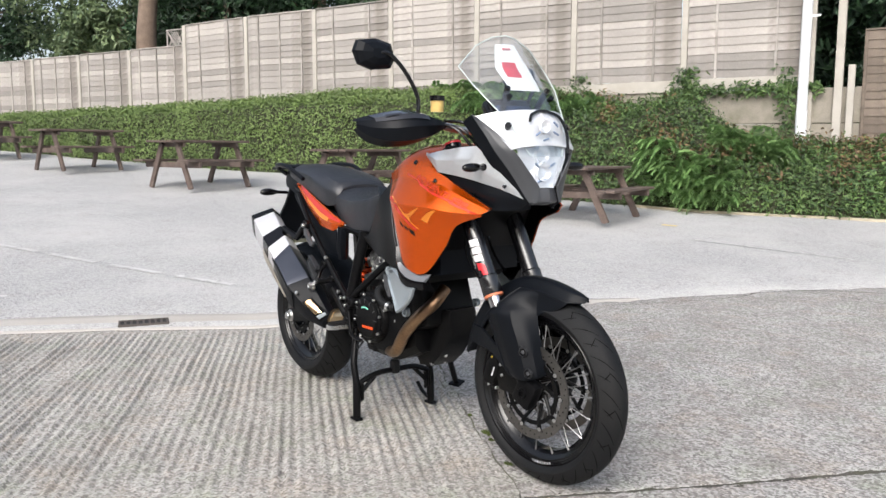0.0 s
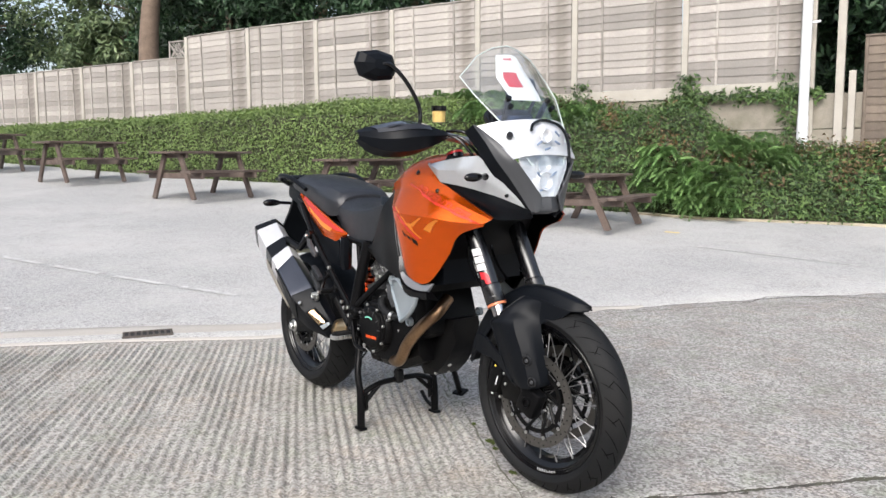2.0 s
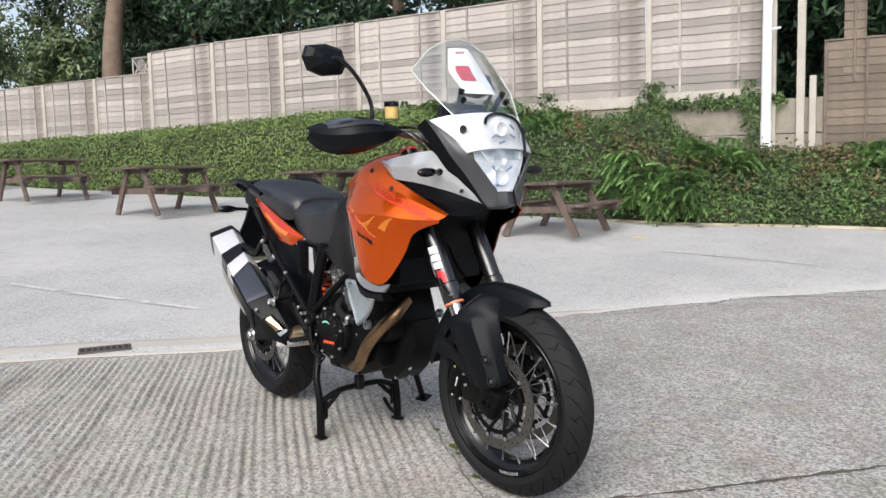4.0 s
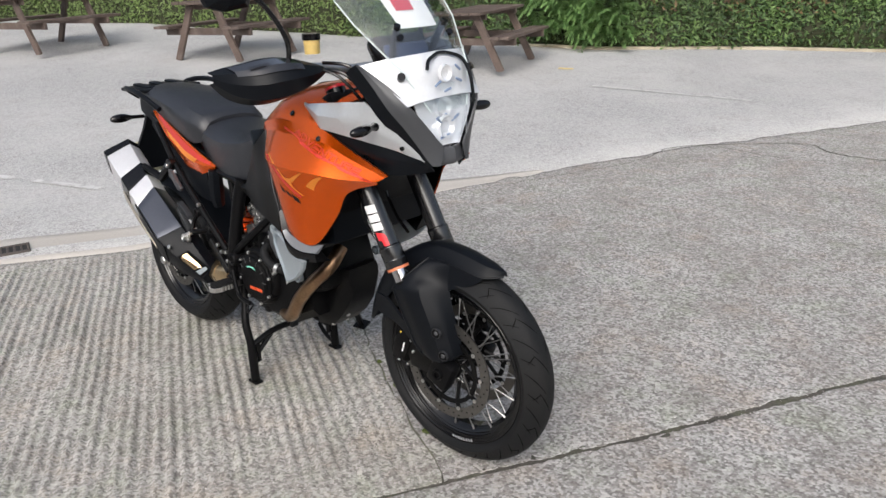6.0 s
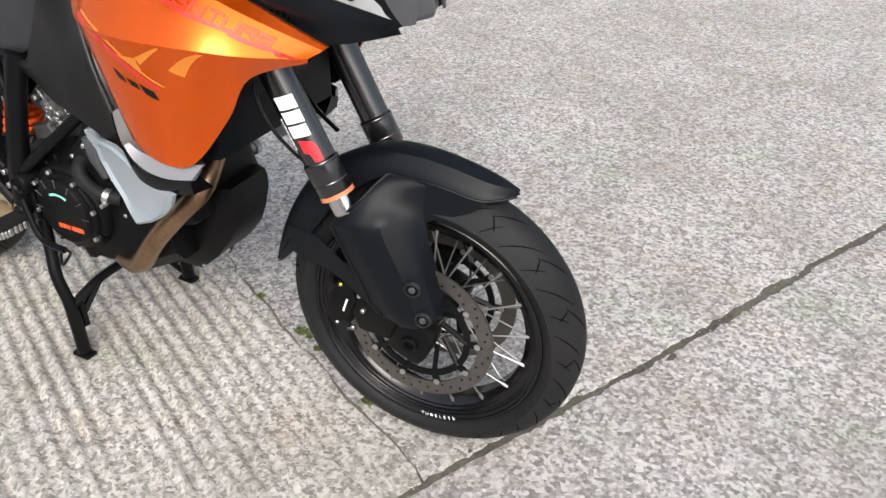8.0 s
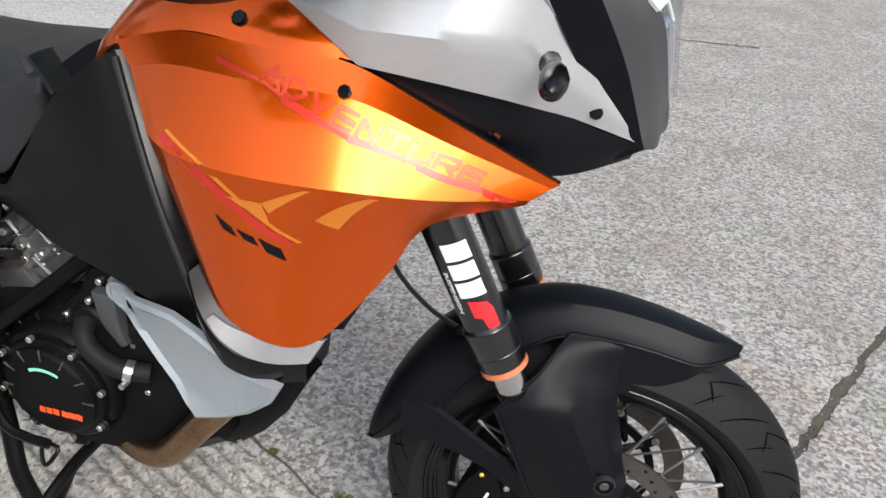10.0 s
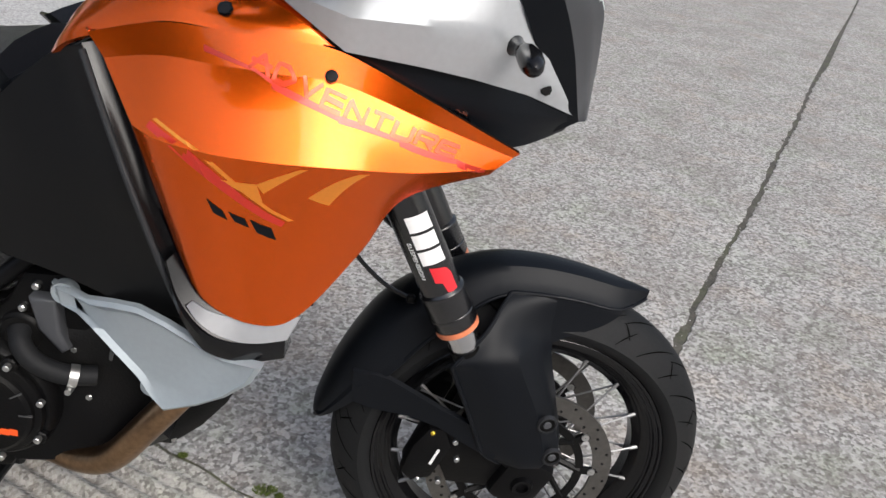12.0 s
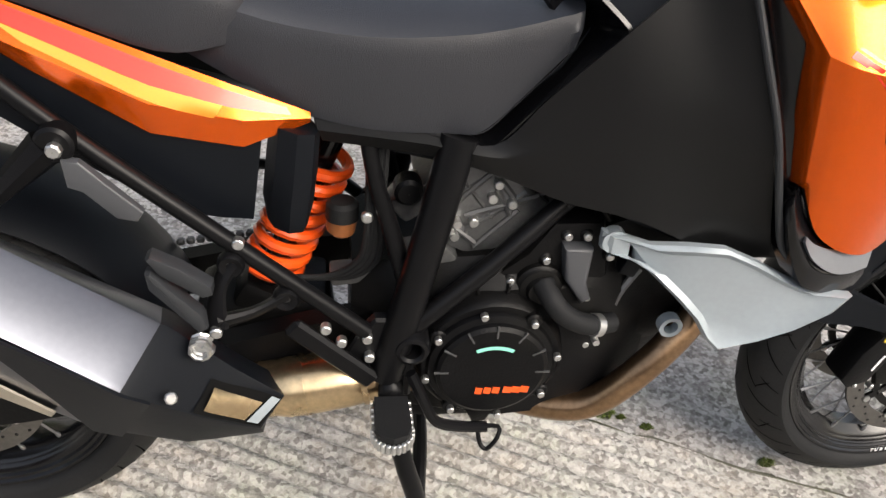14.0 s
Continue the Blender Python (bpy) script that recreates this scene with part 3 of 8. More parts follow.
# white pole in front of the fence
pole = thing("pole", Matrix.Translation(fence_at(6.96, 0.16, 1.0)), "tall white painted metal pole by the fence", "pole")
part("shaft", tube(bmesh.new(), [(0, 0, 0), (0, 0, 1.3), (0.02, 0, 4.6)], [0.078, 0.076, 0.07], 16), WHITE_PVC, pole, smooth=True)
part("sleeve", tube(bmesh.new(), [(0, 0, 0), (0, 0, 0.75)], 0.084, 16), WHITE_PVC, pole, smooth=True)
part("bracket", box(bmesh.new(), 0.22, 0.03, 0.035, pose(0.1, 0.02, 2.16), 0.006), WHITE_PVC, pole)

# ---- hedge and bank ----
HEDGE_TOP = [(-8, 1.88), (-2, 1.92), (0, 2.0), (1, 2.06), (2, 2.14), (3, 2.2), (4.2, 2.2), (5, 2.06), (5.6, 1.86), (6.1, 1.95), (6.5, 1.36), (7.0, 1.2), (7.4, 1.2), (9, 1.22), (12, 1.22)]
HEDGE_OUT = [(-8, 3.0), (0, 3.2), (2.7, 2.8), (6.5, 2.6), (7.2, 2.15), (7.6, 1.95), (9, 1.5), (12, 1.3)]


def bank(i, v):
    """A point of the planted bank: i along the fence, v from its foot (0) to the fence (1); also its outward normal."""
    out, top = lerp_table(HEDGE_OUT, i), lerp_table(HEDGE_TOP, i)
    foot = fence_at(i, out)
    g = ground_height(foot.x, foot.y)
    left = max(0.0, min(1.0, (5.2 - i) / 1.2))
    shoulder = (0.72 + 0.1 * left)
    if v < 0.45:
        w = v / 0.45
        o, z = out - (0.12 + 0.25 * (1 - left)) * w * w, g + (top - g) * shoulder * w
    else:
        w = (v - 0.45) / 0.55
        o = out - (0.12 + 0.25 * (1 - left)) - (out - 0.45) * w
        z = g + (top - g) * (shoulder + (1 - shoulder) * math.sin(w * math.pi / 2))
    lump = 0.10 + 0.12 * (1 - left)
    q = noise.noise(Vector((i * 1.6, v * 3, 0))) * lump + noise.noise(Vector((i * 5, v * 9, 3))) * lump * 0.5
    return fence_at(i, o + q * (1 - 0.6 * v), z + q * 0.8 * v)


soil_is, soil_vs = span((-8, 11, 0.08)), span((0, 1, 0.05))
verts = [bank(i, v) - Vector((0, 0, 0.05)) for i in soil_is for v in soil_vs]
nv = len(soil_vs)
faces = [(a * nv + b, (a + 1) * nv + b, (a + 1) * nv + b + 1, a * nv + b + 1) for a in range(len(soil_is) - 1) for b in range(nv - 1)]
tagged(raw("bank", verts, faces, SOIL, smooth=True), "dark earth bank under the hedge by the fence", "bank", "", "structure")


def leaf_cloud(name, spots, size, mat, label, category, seed=1, spread=0.05, long=1.5, droop=0.0):
    """Many folded leaves at (place, normal) spots, in one mesh."""
    rng = np.random.default_rng(seed)
    P = np.array([p for p, _ in spots])
    N = np.array([q for _, q in spots])
    n = len(P)
    P = P + rng.normal(0, spread, (n, 3))
    D = N + rng.normal(0, 0.75, (n, 3)) + np.array([0, 0, 0.25 - droop])
    D /= np.linalg.norm(D, axis=1)[:, None]
    A = np.cross(D, rng.normal(0, 1, (n, 3)))
    A /= np.linalg.norm(A, axis=1)[:, None] + 1e-9
    B = np.cross(D, A)
    s = size * rng.uniform(0.6, 1.4, n)[:, None]
    V = np.stack([P - A * s * long, P + B * s * 0.6 + D * s * 0.25, P + A * s * long, P - B * s * 0.6 + D * s * 0.25], axis=1).reshape(-1, 3)
    me = bpy.data.meshes.new(name)
    F = []
    for k in range(n):
        F += [(4 * k, 4 * k + 1, 4 * k + 2), (4 * k, 4 * k + 2, 4 * k + 3)]
    me.from_pydata(V.tolist(), [], F)
    me.update()
    me.materials.append(mat)
    return tagged(new(name, me), label, category, "", "stuff")


def bank_spots(n, i0, i1, v0, v1, seed, keep=None):
    rng = random.Random(seed)
    out = []
    while len(out) < n:
        i, v = rng.uniform(i0, i1), rng.uniform(v0, v1)
        if keep and not keep(i, v):
            continue
        p = bank(i, v)
        a, b = bank(i + 0.03, v) - p, bank(i, min(v + 0.03, 1.0)) - bank(i, min(v + 0.03, 1.0) - 0.03)
        q = b.cross(a) * -1
        q.normalize()
        if q.z < -0.2:
            q = -q
        out.append((p + q * rng.uniform(-0.04, 0.07), q))
    return out


leaf_cloud("hedge", bank_spots(115000, -6.5, 5.0, 0.0, 1.0, 3), 0.0215, HEDGE, "clipped green hedge of small leaves along the fence", "hedge", 3, 0.035, 1.3)
leaf_cloud("shrub_bank", bank_spots(48000, 4.6, 10, 0.0, 1.0, 5), 0.023, IVY, "wild green shrubs and ivy on the bank", "shrub", 5, 0.06)
leaf_cloud("russet_shrub", bank_spots(6000, 4.9, 9, 0.3, 1.0, 6, lambda i, v: noise.noise(Vector((i * 2.5, v * 4, 8))) > 0.12), 0.026, RUSSET, "russet and dry twigs and leaves among the bank shrubs", "shrub", 6, 0.08)


def fronds(name, bases, length, mat, label, seed):
    """Drooping feathery conifer sprays, in one mesh."""
    rng = random.Random(seed)
    verts, faces = [], []
    for p, out in bases:
        ln = length * rng.uniform(0.6, 1.25)
        d = (out + Vector((rng.uniform(-0.7, 0.7), rng.uniform(-0.7, 0.7), rng.uniform(0.0, 0.5)))).normalized()
        q = p.copy()
        seg = 11
        for k in range(seg):
            d = (d + Vector((0, 0, -0.17))).normalized()
            nq = q + d * ln / seg
            side = d.cross(Vector((0, 0, 1))).normalized()
            upv = side.cross(d)
            reach = ln * 0.24 * (1 - 0.75 * k / seg)
            for sg in (-1, 1):
                for h in (0.0, 0.5):
                    a = q.lerp(nq, h)
                    tip = a + side * sg * reach * rng.uniform(0.7, 1.2) + d * reach * rng.uniform(0.7, 1.1) + Vector((0, 0, -reach * rng.uniform(0.15, 0.5)))
                    w = 0.010 + 0.006 * rng.random()
                    n = len(verts)
                    mid = a.lerp(tip, 0.55)
                    verts += [a, mid + upv * w + d * w, tip, mid - upv * w - d * w]
                    faces.append((n, n + 1, n + 2, n + 3))
            q = nq
    o = raw(name, verts, faces, mat)
    return tagged(o, label, "conifer", "", "stuff")


rng0 = random.Random(11)
frond_spots = []
for i0, i1, v0, v1, n in ((4.5, 5.35, 0.45, 0.9, 190), (6.02, 6.66, 0.04, 0.36, 150), (6.45, 6.95, 0.50, 0.72, 120), (3.9, 4.6, 0.75, 1.0, 30), (7.6, 8.3, 0.5, 0.8, 60)):
    for k in range(n):
        i, v = rng0.uniform(i0, i1), rng0.uniform(v0, v1)
        frond_spots.append((bank(i, v) + Vector((FN.x * 0.10, FN.y * 0.10, 0.08)), Vector((FN.x, FN.y, 0.5))))
fronds("conifer_spray", frond_spots, 0.42, FROND, "bright green drooping conifer sprays on the bank", 12)
leaf_cloud("ivy_trails", [(fence_at(rng0.choice((5.05, 6.02, 6.06, 6.85)) + rng0.gauss(0, 0.05), 0.08, rng0.uniform(1.45, 2.45)), Vector((FN.x, FN.y, 0.2))) for k in range(900)] + [(fence_at(rng0.uniform(5.9, 7.1), 0.09, 2.1 + rng0.gauss(0, 0.05)), Vector((FN.x, FN.y, 0.2))) for k in range(700)], 0.03, IVY, "ivy trails hanging over the concrete under the fence", "ivy", 13, 0.03)
KERB_STONE = material("pale_kerb", (0.42, 0.37, 0.28), 0.85, vary=0.25, scale=4, fine=60, bump=0.4, stain=(0.20, 0.17, 0.12), stain_scale=3, stain_amount=0.8)
kerb = [fence_at(i, lerp_table(HEDGE_OUT, i) + 0.1) for i in span((6.0, 10, 0.25))]
bm = bmesh.new()
loft(bm, [[p + Vector((FN.x, FN.y, 0)) * a + Vector((0, 0, ground_height(p.x, p.y) + z)) for a, z in ((-0.05, -0.03), (-0.05, 0.03), (0.03, 0.03), (0.05, 0.018), (0.05, -0.03))] for p in kerb])
tagged(part("kerb", bm, KERB_STONE), "low worn pale yellow kerb along the bank", "kerb", "", "structure")

# ---- picnic tables ----
def picnic_table():
    """Long axis along x; stands at z 0."""
    t = thing("picnic_table", label="dark brown stained wooden picnic table with fixed benches", category="picnic table", group="picnic tables along the hedge")
    plank = part("top_board", box(bmesh.new(), 1.48, 0.135, 0.036, pose(0, -0.285, 0.742), 0.006), TABLE_WOOD, t)
    for k in range(1, 5):
        share(plank, pose(random.uniform(-0.008, 0.008), 0.1425 * k, random.uniform(-0.002, 0.002)), t)
    seat = part("seat_board", box(bmesh.new(), 1.48, 0.125, 0.036, pose(0, -0.665, 0.44), 0.006), TABLE_WOOD, t)
    for y in (0.135, 1.195, 1.33):
        share(seat, pose(random.uniform(-0.008, 0.008), y, 0), t)
    for x in (-0.55, 0.55):
        for sg in (-1, 1):
            bm = bmesh.new()
            a, b = Vector((x, sg * 0.20, 0.72)), Vector((x, sg * 0.54, 0.0))
            d = b - a
            m = Matrix.Translation((a + b) / 2) @ Matrix.Rotation(math.atan2(d.y, -d.z), 4, "X")
            box(bm, 0.045, 0.095, d.length, m, 0.005)
            bmesh.ops.bisect_plane(bm, geom=bm.verts[:] + bm.edges[:] + bm.faces[:], plane_co=(0, 0, 0.002), plane_no=(0, 0, -1), clear_outer=True)
            part("leg", bm, TABLE_WOOD, t)
        s = 1 if x > 0 else -1
        part("seat_bearer", box(bmesh.new(), 0.045, 1.46, 0.09, pose(x - s * 0.048, 0, 0.376), 0.005), TABLE_WOOD, t)
        part("top_bearer", box(bmesh.new(), 0.045, 0.66, 0.07, pose(x - s * 0.048, 0, 0.688), 0.005), TABLE_WOOD, t)
    return t


first_table = picnic_table()
TABLES = [(-14.4, 0.4, 104), (-11.55, 1.55, 104), (-8.4, 2.54, 105), (-6.06, 3.96, 107), (-3.46, 5.66, 111)]
for k, (x, y, yaw) in enumerate(TABLES):
    m = pose(x, y, ground_height(x, y) + 0.005, 0, 0, yaw) @ (Matrix.Scale(0.89, 4) @ Matrix.Scale(1.18, 4, (1, 0, 0)) if k == 4 else Matrix.Scale(0.96, 4))
    if k == 0:
        first_table.matrix_basis = m
    else:
        copy_thing(first_table, m)

# ---- trees behind the fence ----
def tree(x, y, height, radius, seed, mat, label, trunk_r=0.2, base=0.8, clumps=70, per=330, low=0.3, leaf=0.075):
    rng = random.Random(seed)
    t = thing("tree", pose(x, y, 0), label, "tree", "trees behind the fence")
    line = [Vector((0.15 * math.sin(z * 0.7 + seed), 0.15 * math.cos(z * 0.9), base + z)) for z in np.linspace(0, height * 0.92, 9)]
    part("trunk", tube(bmesh.new(), catmull(line, 3), [trunk_r * (1 - 0.8 * k / 24) for k in range(25)], 12), BARK, t, smooth=True)
    spots = []
    for k in range(clumps):
        z = base + height * (low + (1 - low) * (k + rng.random()) / clumps)
        f = (z - base) / height
        reach = radius * (0.35 + 0.65 * math.sin(math.pi * min(1, (1.02 - f) * 0.9 / (1.02 - low) + 0.12))) * rng.uniform(0.35, 1.1)
        a = rng.uniform(0, 2 * math.pi)
        c = Vector((reach * math.cos(a), reach * math.sin(a), z))
        if k % 3 == 0:
            part("limb", tube(bmesh.new(), [(0, 0, z - 0.6), c * 0.5 + Vector((0, 0, z * 0.5 - 0.25)), c], [0.06, 0.04, 0.015], 6), BARK, t)
        size = radius * rng.uniform(0.16, 0.32)
        for j in range(per):
            v = Vector((rng.gauss(0, 1), rng.gauss(0, 1), rng.gauss(0, 0.7)))
            v = v.normalized() * size * rng.uniform(0.5, 1.1)
            spots.append((c + v, v.normalized()))
    crown = leaf_cloud("crown", spots, leaf, mat, "", "", seed, 0.05)
    for key in ("label", "category"):
        if key in crown:
            del crown[key]
    crown.parent = t
    return t


tree(-22.5, 10.2, 12, 3.0, 21, TREE_LEAF, "tall dark conifer behind the fence", 0.32)
tree(-20.6, 5.75, 13.5, 2.4, 22, TREE_LEAF, "tall tree with a thick brown trunk behind the fence", 0.36, low=0.46, clumps=60)
tree(-20.0, 7.85, 12, 3.0, 23, TREE_LEAF, "dark green conifer with a slim pale trunk", 0.17, low=0.42)
tree(-18.2, 10.0, 12, 3.4, 43, TREE_LEAF, "dense dark green conifer behind the fence", 0.2, low=0.16, clumps=110)
tree(-23.5, 8.6, 12, 3.2, 44, TREE_LEAF, "dense dark conifer behind the two trunks", 0.2, low=0.12, clumps=110)
tree(-14.4, 11.2, 11, 3.2, 24, TREE_LEAF, "dark green conifer behind the fence", 0.25, low=0.25)
tree(-10.5, 12.8, 10, 3.2, 25, TREE_LEAF, "dark green conifer behind the fence", 0.25, low=0.25)
tree(-6.0, 14.2, 10, 3.2, 26, TREE_LEAF, "dark green tree behind the fence", 0.25, low=0.25)
tree(-1.0, 13.6, 7, 3.0, 27, TREE_LEAF, "dark overhanging tree behind the low fence", 0.2, low=0.12)
tree(-2.6, 12.4, 5.0, 1.5, 37, TREE_LEAF, "dark shrubby tree in the gap of the fence", 0.1, low=0.1, clumps=60)
tree(-4.9, 14.6, 8.5, 2.6, 41, TREE_LEAF, "dense dark tree behind the gap of the fence", 0.2, low=0.08, clumps=120)
tree(-30, 8.0, 9, 3.6, 28, PALE_LEAF, "pale distant tree in leaf beyond the fence", 0.25, low=0.2)
tree(-26.5, 6.5, 5.2, 2.0, 29, PALE_LEAF, "pale green bush tree beyond the low fence", 0.12, low=0.3)
tree(-33, 3.0, 10, 3.8, 30, TREE_LEAF, "distant tree beyond the low fence", 0.25, low=0.2)
tree(-36, -6.0, 11, 4.5, 31, TREE_LEAF, "distant tree at the far side of the yard", 0.25, low=0.15)

# moss tufts in the crack
MOSS = leaf_material("moss_green", (0.045, 0.065, 0.012), (0.15, 0.19, 0.04))
for k, (x, y, r) in enumerate(((1.127, 0.163, 0.020), (1.207, 0.122, 0.011), (1.426, 0.017, 0.014), (1.16, 0.15, 0.007), (0.93, 0.24, 0.008))):
    rng = random.Random(70 + k)
    bm = bmesh.new()
    for i in range(220):
        a, q = rng.uniform(0, 6.283), r * math.sqrt(rng.random())
        p = Vector((x + q * math.cos(a) * 1.3, y + q * math.sin(a) * 0.8, 0.0))
        h = rng.uniform(0.004, 0.011) * (1.2 - q / r)
        w = Vector((rng.uniform(-1, 1), rng.uniform(-1, 1), 0)) * 0.0022
        o = Vector((rng.uniform(-0.005, 0.005), rng.uniform(-0.005, 0.005), h + 0.003))
        bm.faces.new((bm.verts.new(p - w), bm.verts.new(p + w), bm.verts.new(p + o)))
    tagged(part("moss_clump", bm, MOSS), "small bright green moss tuft in a crack", "moss", "moss in the crack", "stuff")

# plain wall added out of view; it closes the yard and shows in reflections
WALL_BRICK = material("dark_brick", (0.16, 0.10, 0.075), 0.9, vary=0.25, scale=2, fine=14, bump=0.5, bump_scale=30)
tagged(part("wall_south", box(bmesh.new(), 26, 0.4, 3.0, pose(0, -8.2, 1.45)), WALL_BRICK), "plain dark brick wall added out of view", "wall", "", "structure")

# loose grit and stone chips near the crack and the joint
GRIT = material("stone_chip", (0.42, 0.40, 0.37), 0.85, vary=0.2, scale=30, island=0.55)
rng2 = random.Random(91)
verts, faces = [], []
for k in range(900):
    if k % 3:
        s, d = rng2.uniform(-1.6, 2.4), rng2.gauss(0.02, 0.10)
    else:
        s, d = rng2.gauss(0.06, 0.10), rng2.uniform(0.1, 1.6)
    p = yard(s, d, 0.001)
    r = rng2.uniform(0.0012, 0.0034)
    a = rng2.uniform(0, 6.28)
    n = len(verts)
    for j in range(4):
        q = a + j * 1.571
        verts.append(p + Vector((math.cos(q) * r * rng2.uniform(0.7, 1.3), math.sin(q) * r * rng2.uniform(0.7, 1.3), 0)))
    verts.append(p + Vector((0, 0, r * rng2.uniform(0.6, 1.1))))
    faces += [(n + j, n + (j + 1) % 4, n + 4) for j in range(4)]
tagged(raw("grit", verts, faces, GRIT), "loose pale and dark stone chips along the joint", "grit", "", "stuff")

# ---- motorcycle ----
def paint(name, color, metal, rough, coat, flake=0.0):
    return material(name, color, rough, metal, vary=0.05, scale=3, fine=300, coat=coat, rough_vary=0.04)


ORANGE = paint("orange_metallic_paint", (0.80, 0.110, 0.001), 0.82, 0.23, 0.42)
ORANGE_PALE = paint("pale_orange_decal", (0.84, 0.27, 0.03), 0.55, 0.28, 0.35)
RED_DECAL = paint("red_decal", (0.62, 0.035, 0.02), 0.4, 0.28, 0.4)
MATTE = material("matte_black_plastic", (0.0034, 0.0044, 0.0064), 0.44, spec=0.17, vary=0.18, scale=6, fine=400, bump=0.12, bump_scale=900)
GLOSS = material("gloss_black", (0.003, 0.003, 0.0036), 0.20, spec=0.42, vary=0.1)
TUBE_BLACK = material("black_painted_steel", (0.004, 0.004, 0.0045), 0.34, spec=0.14, vary=0.15, scale=12, bump=0.05)
MASK_GREY = material("dark_grey_mask", (0.05, 0.052, 0.057), 0.42, vary=0.1, scale=5, fine=500, bump=0.08, bump_scale=900)
SILVER = material("silver_paint", (0.56, 0.58, 0.60), 0.33, 0.55, vary=0.05, coat=0.5)
SILVER_CAST = material("silver_grey_guard", (0.30, 0.34, 0.365), 0.40, 0.25, vary=0.06, scale=7, coat=0.1, stain=(0.24, 0.25, 0.26), stain_scale=5, stain_amount=0.25)
# pale cowl colour that stands for sky reflected in the lower screen
COWL_SKY = material("pale_grey_cowl", (0.62, 0.635, 0.66), 0.3, 0.1, vary=0.05, coat=0.4)
REFLECTOR = material("bright_headlight_reflector", (0.86, 0.87, 0.89), 0.22, 0.35, vary=0.04, coat=0.3)
ALLOY = material("bare_alloy", (0.55, 0.55, 0.54), 0.35, 0.95, vary=0.15, scale=15, bump=0.1)
ENGINE_GREY = material("grey_engine_casting", (0.12, 0.121, 0.123), 0.38, 0.6, vary=0.25, scale=18, bump=0.3, bump_scale=250)
ENGINE_BLACK = material("black_engine_casting", (0.0026, 0.0026, 0.003), 0.42, 0.0, spec=0.14, vary=0.25, scale=14, bump=0.25, bump_scale=300, stain=(0.010, 0.0095, 0.008), stain_scale=6, stain_amount=0.4)
STEEL = material("brushed_steel", (0.60, 0.60, 0.61), 0.22, 1.0, vary=0.08, scale=6)
DISC_STEEL = material("brake_disc_steel", (0.15, 0.143, 0.133), 0.40, 0.9, vary=0.2, scale=20)
BRONZE = material("heat_tinted_exhaust_pipe", (0.30, 0.19, 0.11), 0.32, 1.0, vary=0.3, scale=9, stain=(0.16, 0.10, 0.07), stain_scale=6, stain_amount=0.7)
GOLD_PIPE = material("gold_tinted_pipe", (0.62, 0.47, 0.28), 0.28, 1.0, vary=0.25, scale=10, stain=(0.35, 0.22, 0.13), stain_scale=8)
RUBBER = material("tyre_rubber", (0.0088, 0.0092, 0.0100), 0.62, spec=0.2, vary=0.25, scale=9, fine=200, bump=0.2, bump_scale=400, stain=(0.014, 0.0135, 0.013), stain_scale=5, stain_amount=0.5)
GROOVE = material("tyre_groove", (0.0045, 0.0045, 0.0045), 0.95, vary=0.2, spec=0.0)
SEAT_VINYL = material("black_seat_vinyl", (0.016, 0.0172, 0.0215), 0.38, spec=0.6, vary=0.15, scale=5, fine=500, bump=0.35, bump_scale=700)
TANK_BLACK = material("satin_black_tank_plastic", (0.0034, 0.0035, 0.0038), 0.42, spec=0.24, vary=0.15, scale=4, fine=400, bump=0.08, bump_scale=900)
# grey of the passenger pegs, and of the highlight painted on the tank edge
EDGE_GREY = material("worn_grey_panel_edge", (0.018, 0.0195, 0.022), 0.5, vary=0.15, scale=9, spec=0.4)
SPRING = material("orange_spring_paint", (0.80, 0.085, 0.008), 0.35, vary=0.1, coat=0.4)
WHITE_PRINT = material("white_print", (0.75, 0.75, 0.75), 0.45, vary=0.05)
RED_PRINT = material("red_print", (0.62, 0.02, 0.03), 0.4, vary=0.05)
GREEN_PRINT = material("pale_green_print", (0.25, 0.72, 0.55), 0.4, vary=0.05)
PINK_PRINT = material("red_stamp", (0.60, 0.10, 0.13), 0.6, vary=0.25, fine=150)
PAPER = material("white_paper", (0.88, 0.88, 0.89), 0.7, vary=0.04)
AMBER = material("brake_fluid_cup", (0.62, 0.45, 0.16), 0.3, vary=0.1)
BLUE_INNER = material("dark_blue_instrument", (0.03, 0.05, 0.12), 0.3, vary=0.2)
BLUE_FIN = material("blue_grey_reflector_fin", (0.20, 0.26, 0.38), 0.3, 0.3, vary=0.2)
SMOKE = material("smoked_lens", (0.012, 0.012, 0.014), 0.12, vary=0.1, coat=1.0)
SLEEVE = material("satin_steel_sleeve", (0.115, 0.12, 0.138), 0.33, 1.0, vary=0.06, scale=6)
BEIGE = material("tinted_sleeve_steel", (0.50, 0.45, 0.37), 0.35, 0.9, vary=0.06, scale=6)
SPOKE = material("dull_steel_spoke", (0.30, 0.30, 0.30), 0.42, 0.8, vary=0.1)
FORK_GLOSS = material("gloss_anodised_fork_tube", (0.004, 0.004, 0.005), 0.24, spec=0.95, vary=0.08)
# grey that stands for the sheen along the trim under the panel
STRIP_HIGHLIGHT = material("grey_trim_plastic", (0.13, 0.137, 0.148), 0.36, 0.15, vary=0.06)
LETTER = paint("deep_orange_print", (0.74, 0.060, 0.020), 0.6, 0.26, 0.35)
# lighter grey that paints the highlight on the screw recess rims
RIM_HIGHLIGHT = material("worn_recess_rim", (0.014, 0.0145, 0.016), 0.4, vary=0.1)
# sleeve steel with the sky's reflection put into a pale diffuse colour
SKYLIT_SLEEVE = material("bright_satin_sleeve", (0.64, 0.64, 0.66), 0.34, 0.35, vary=0.05, scale=6)
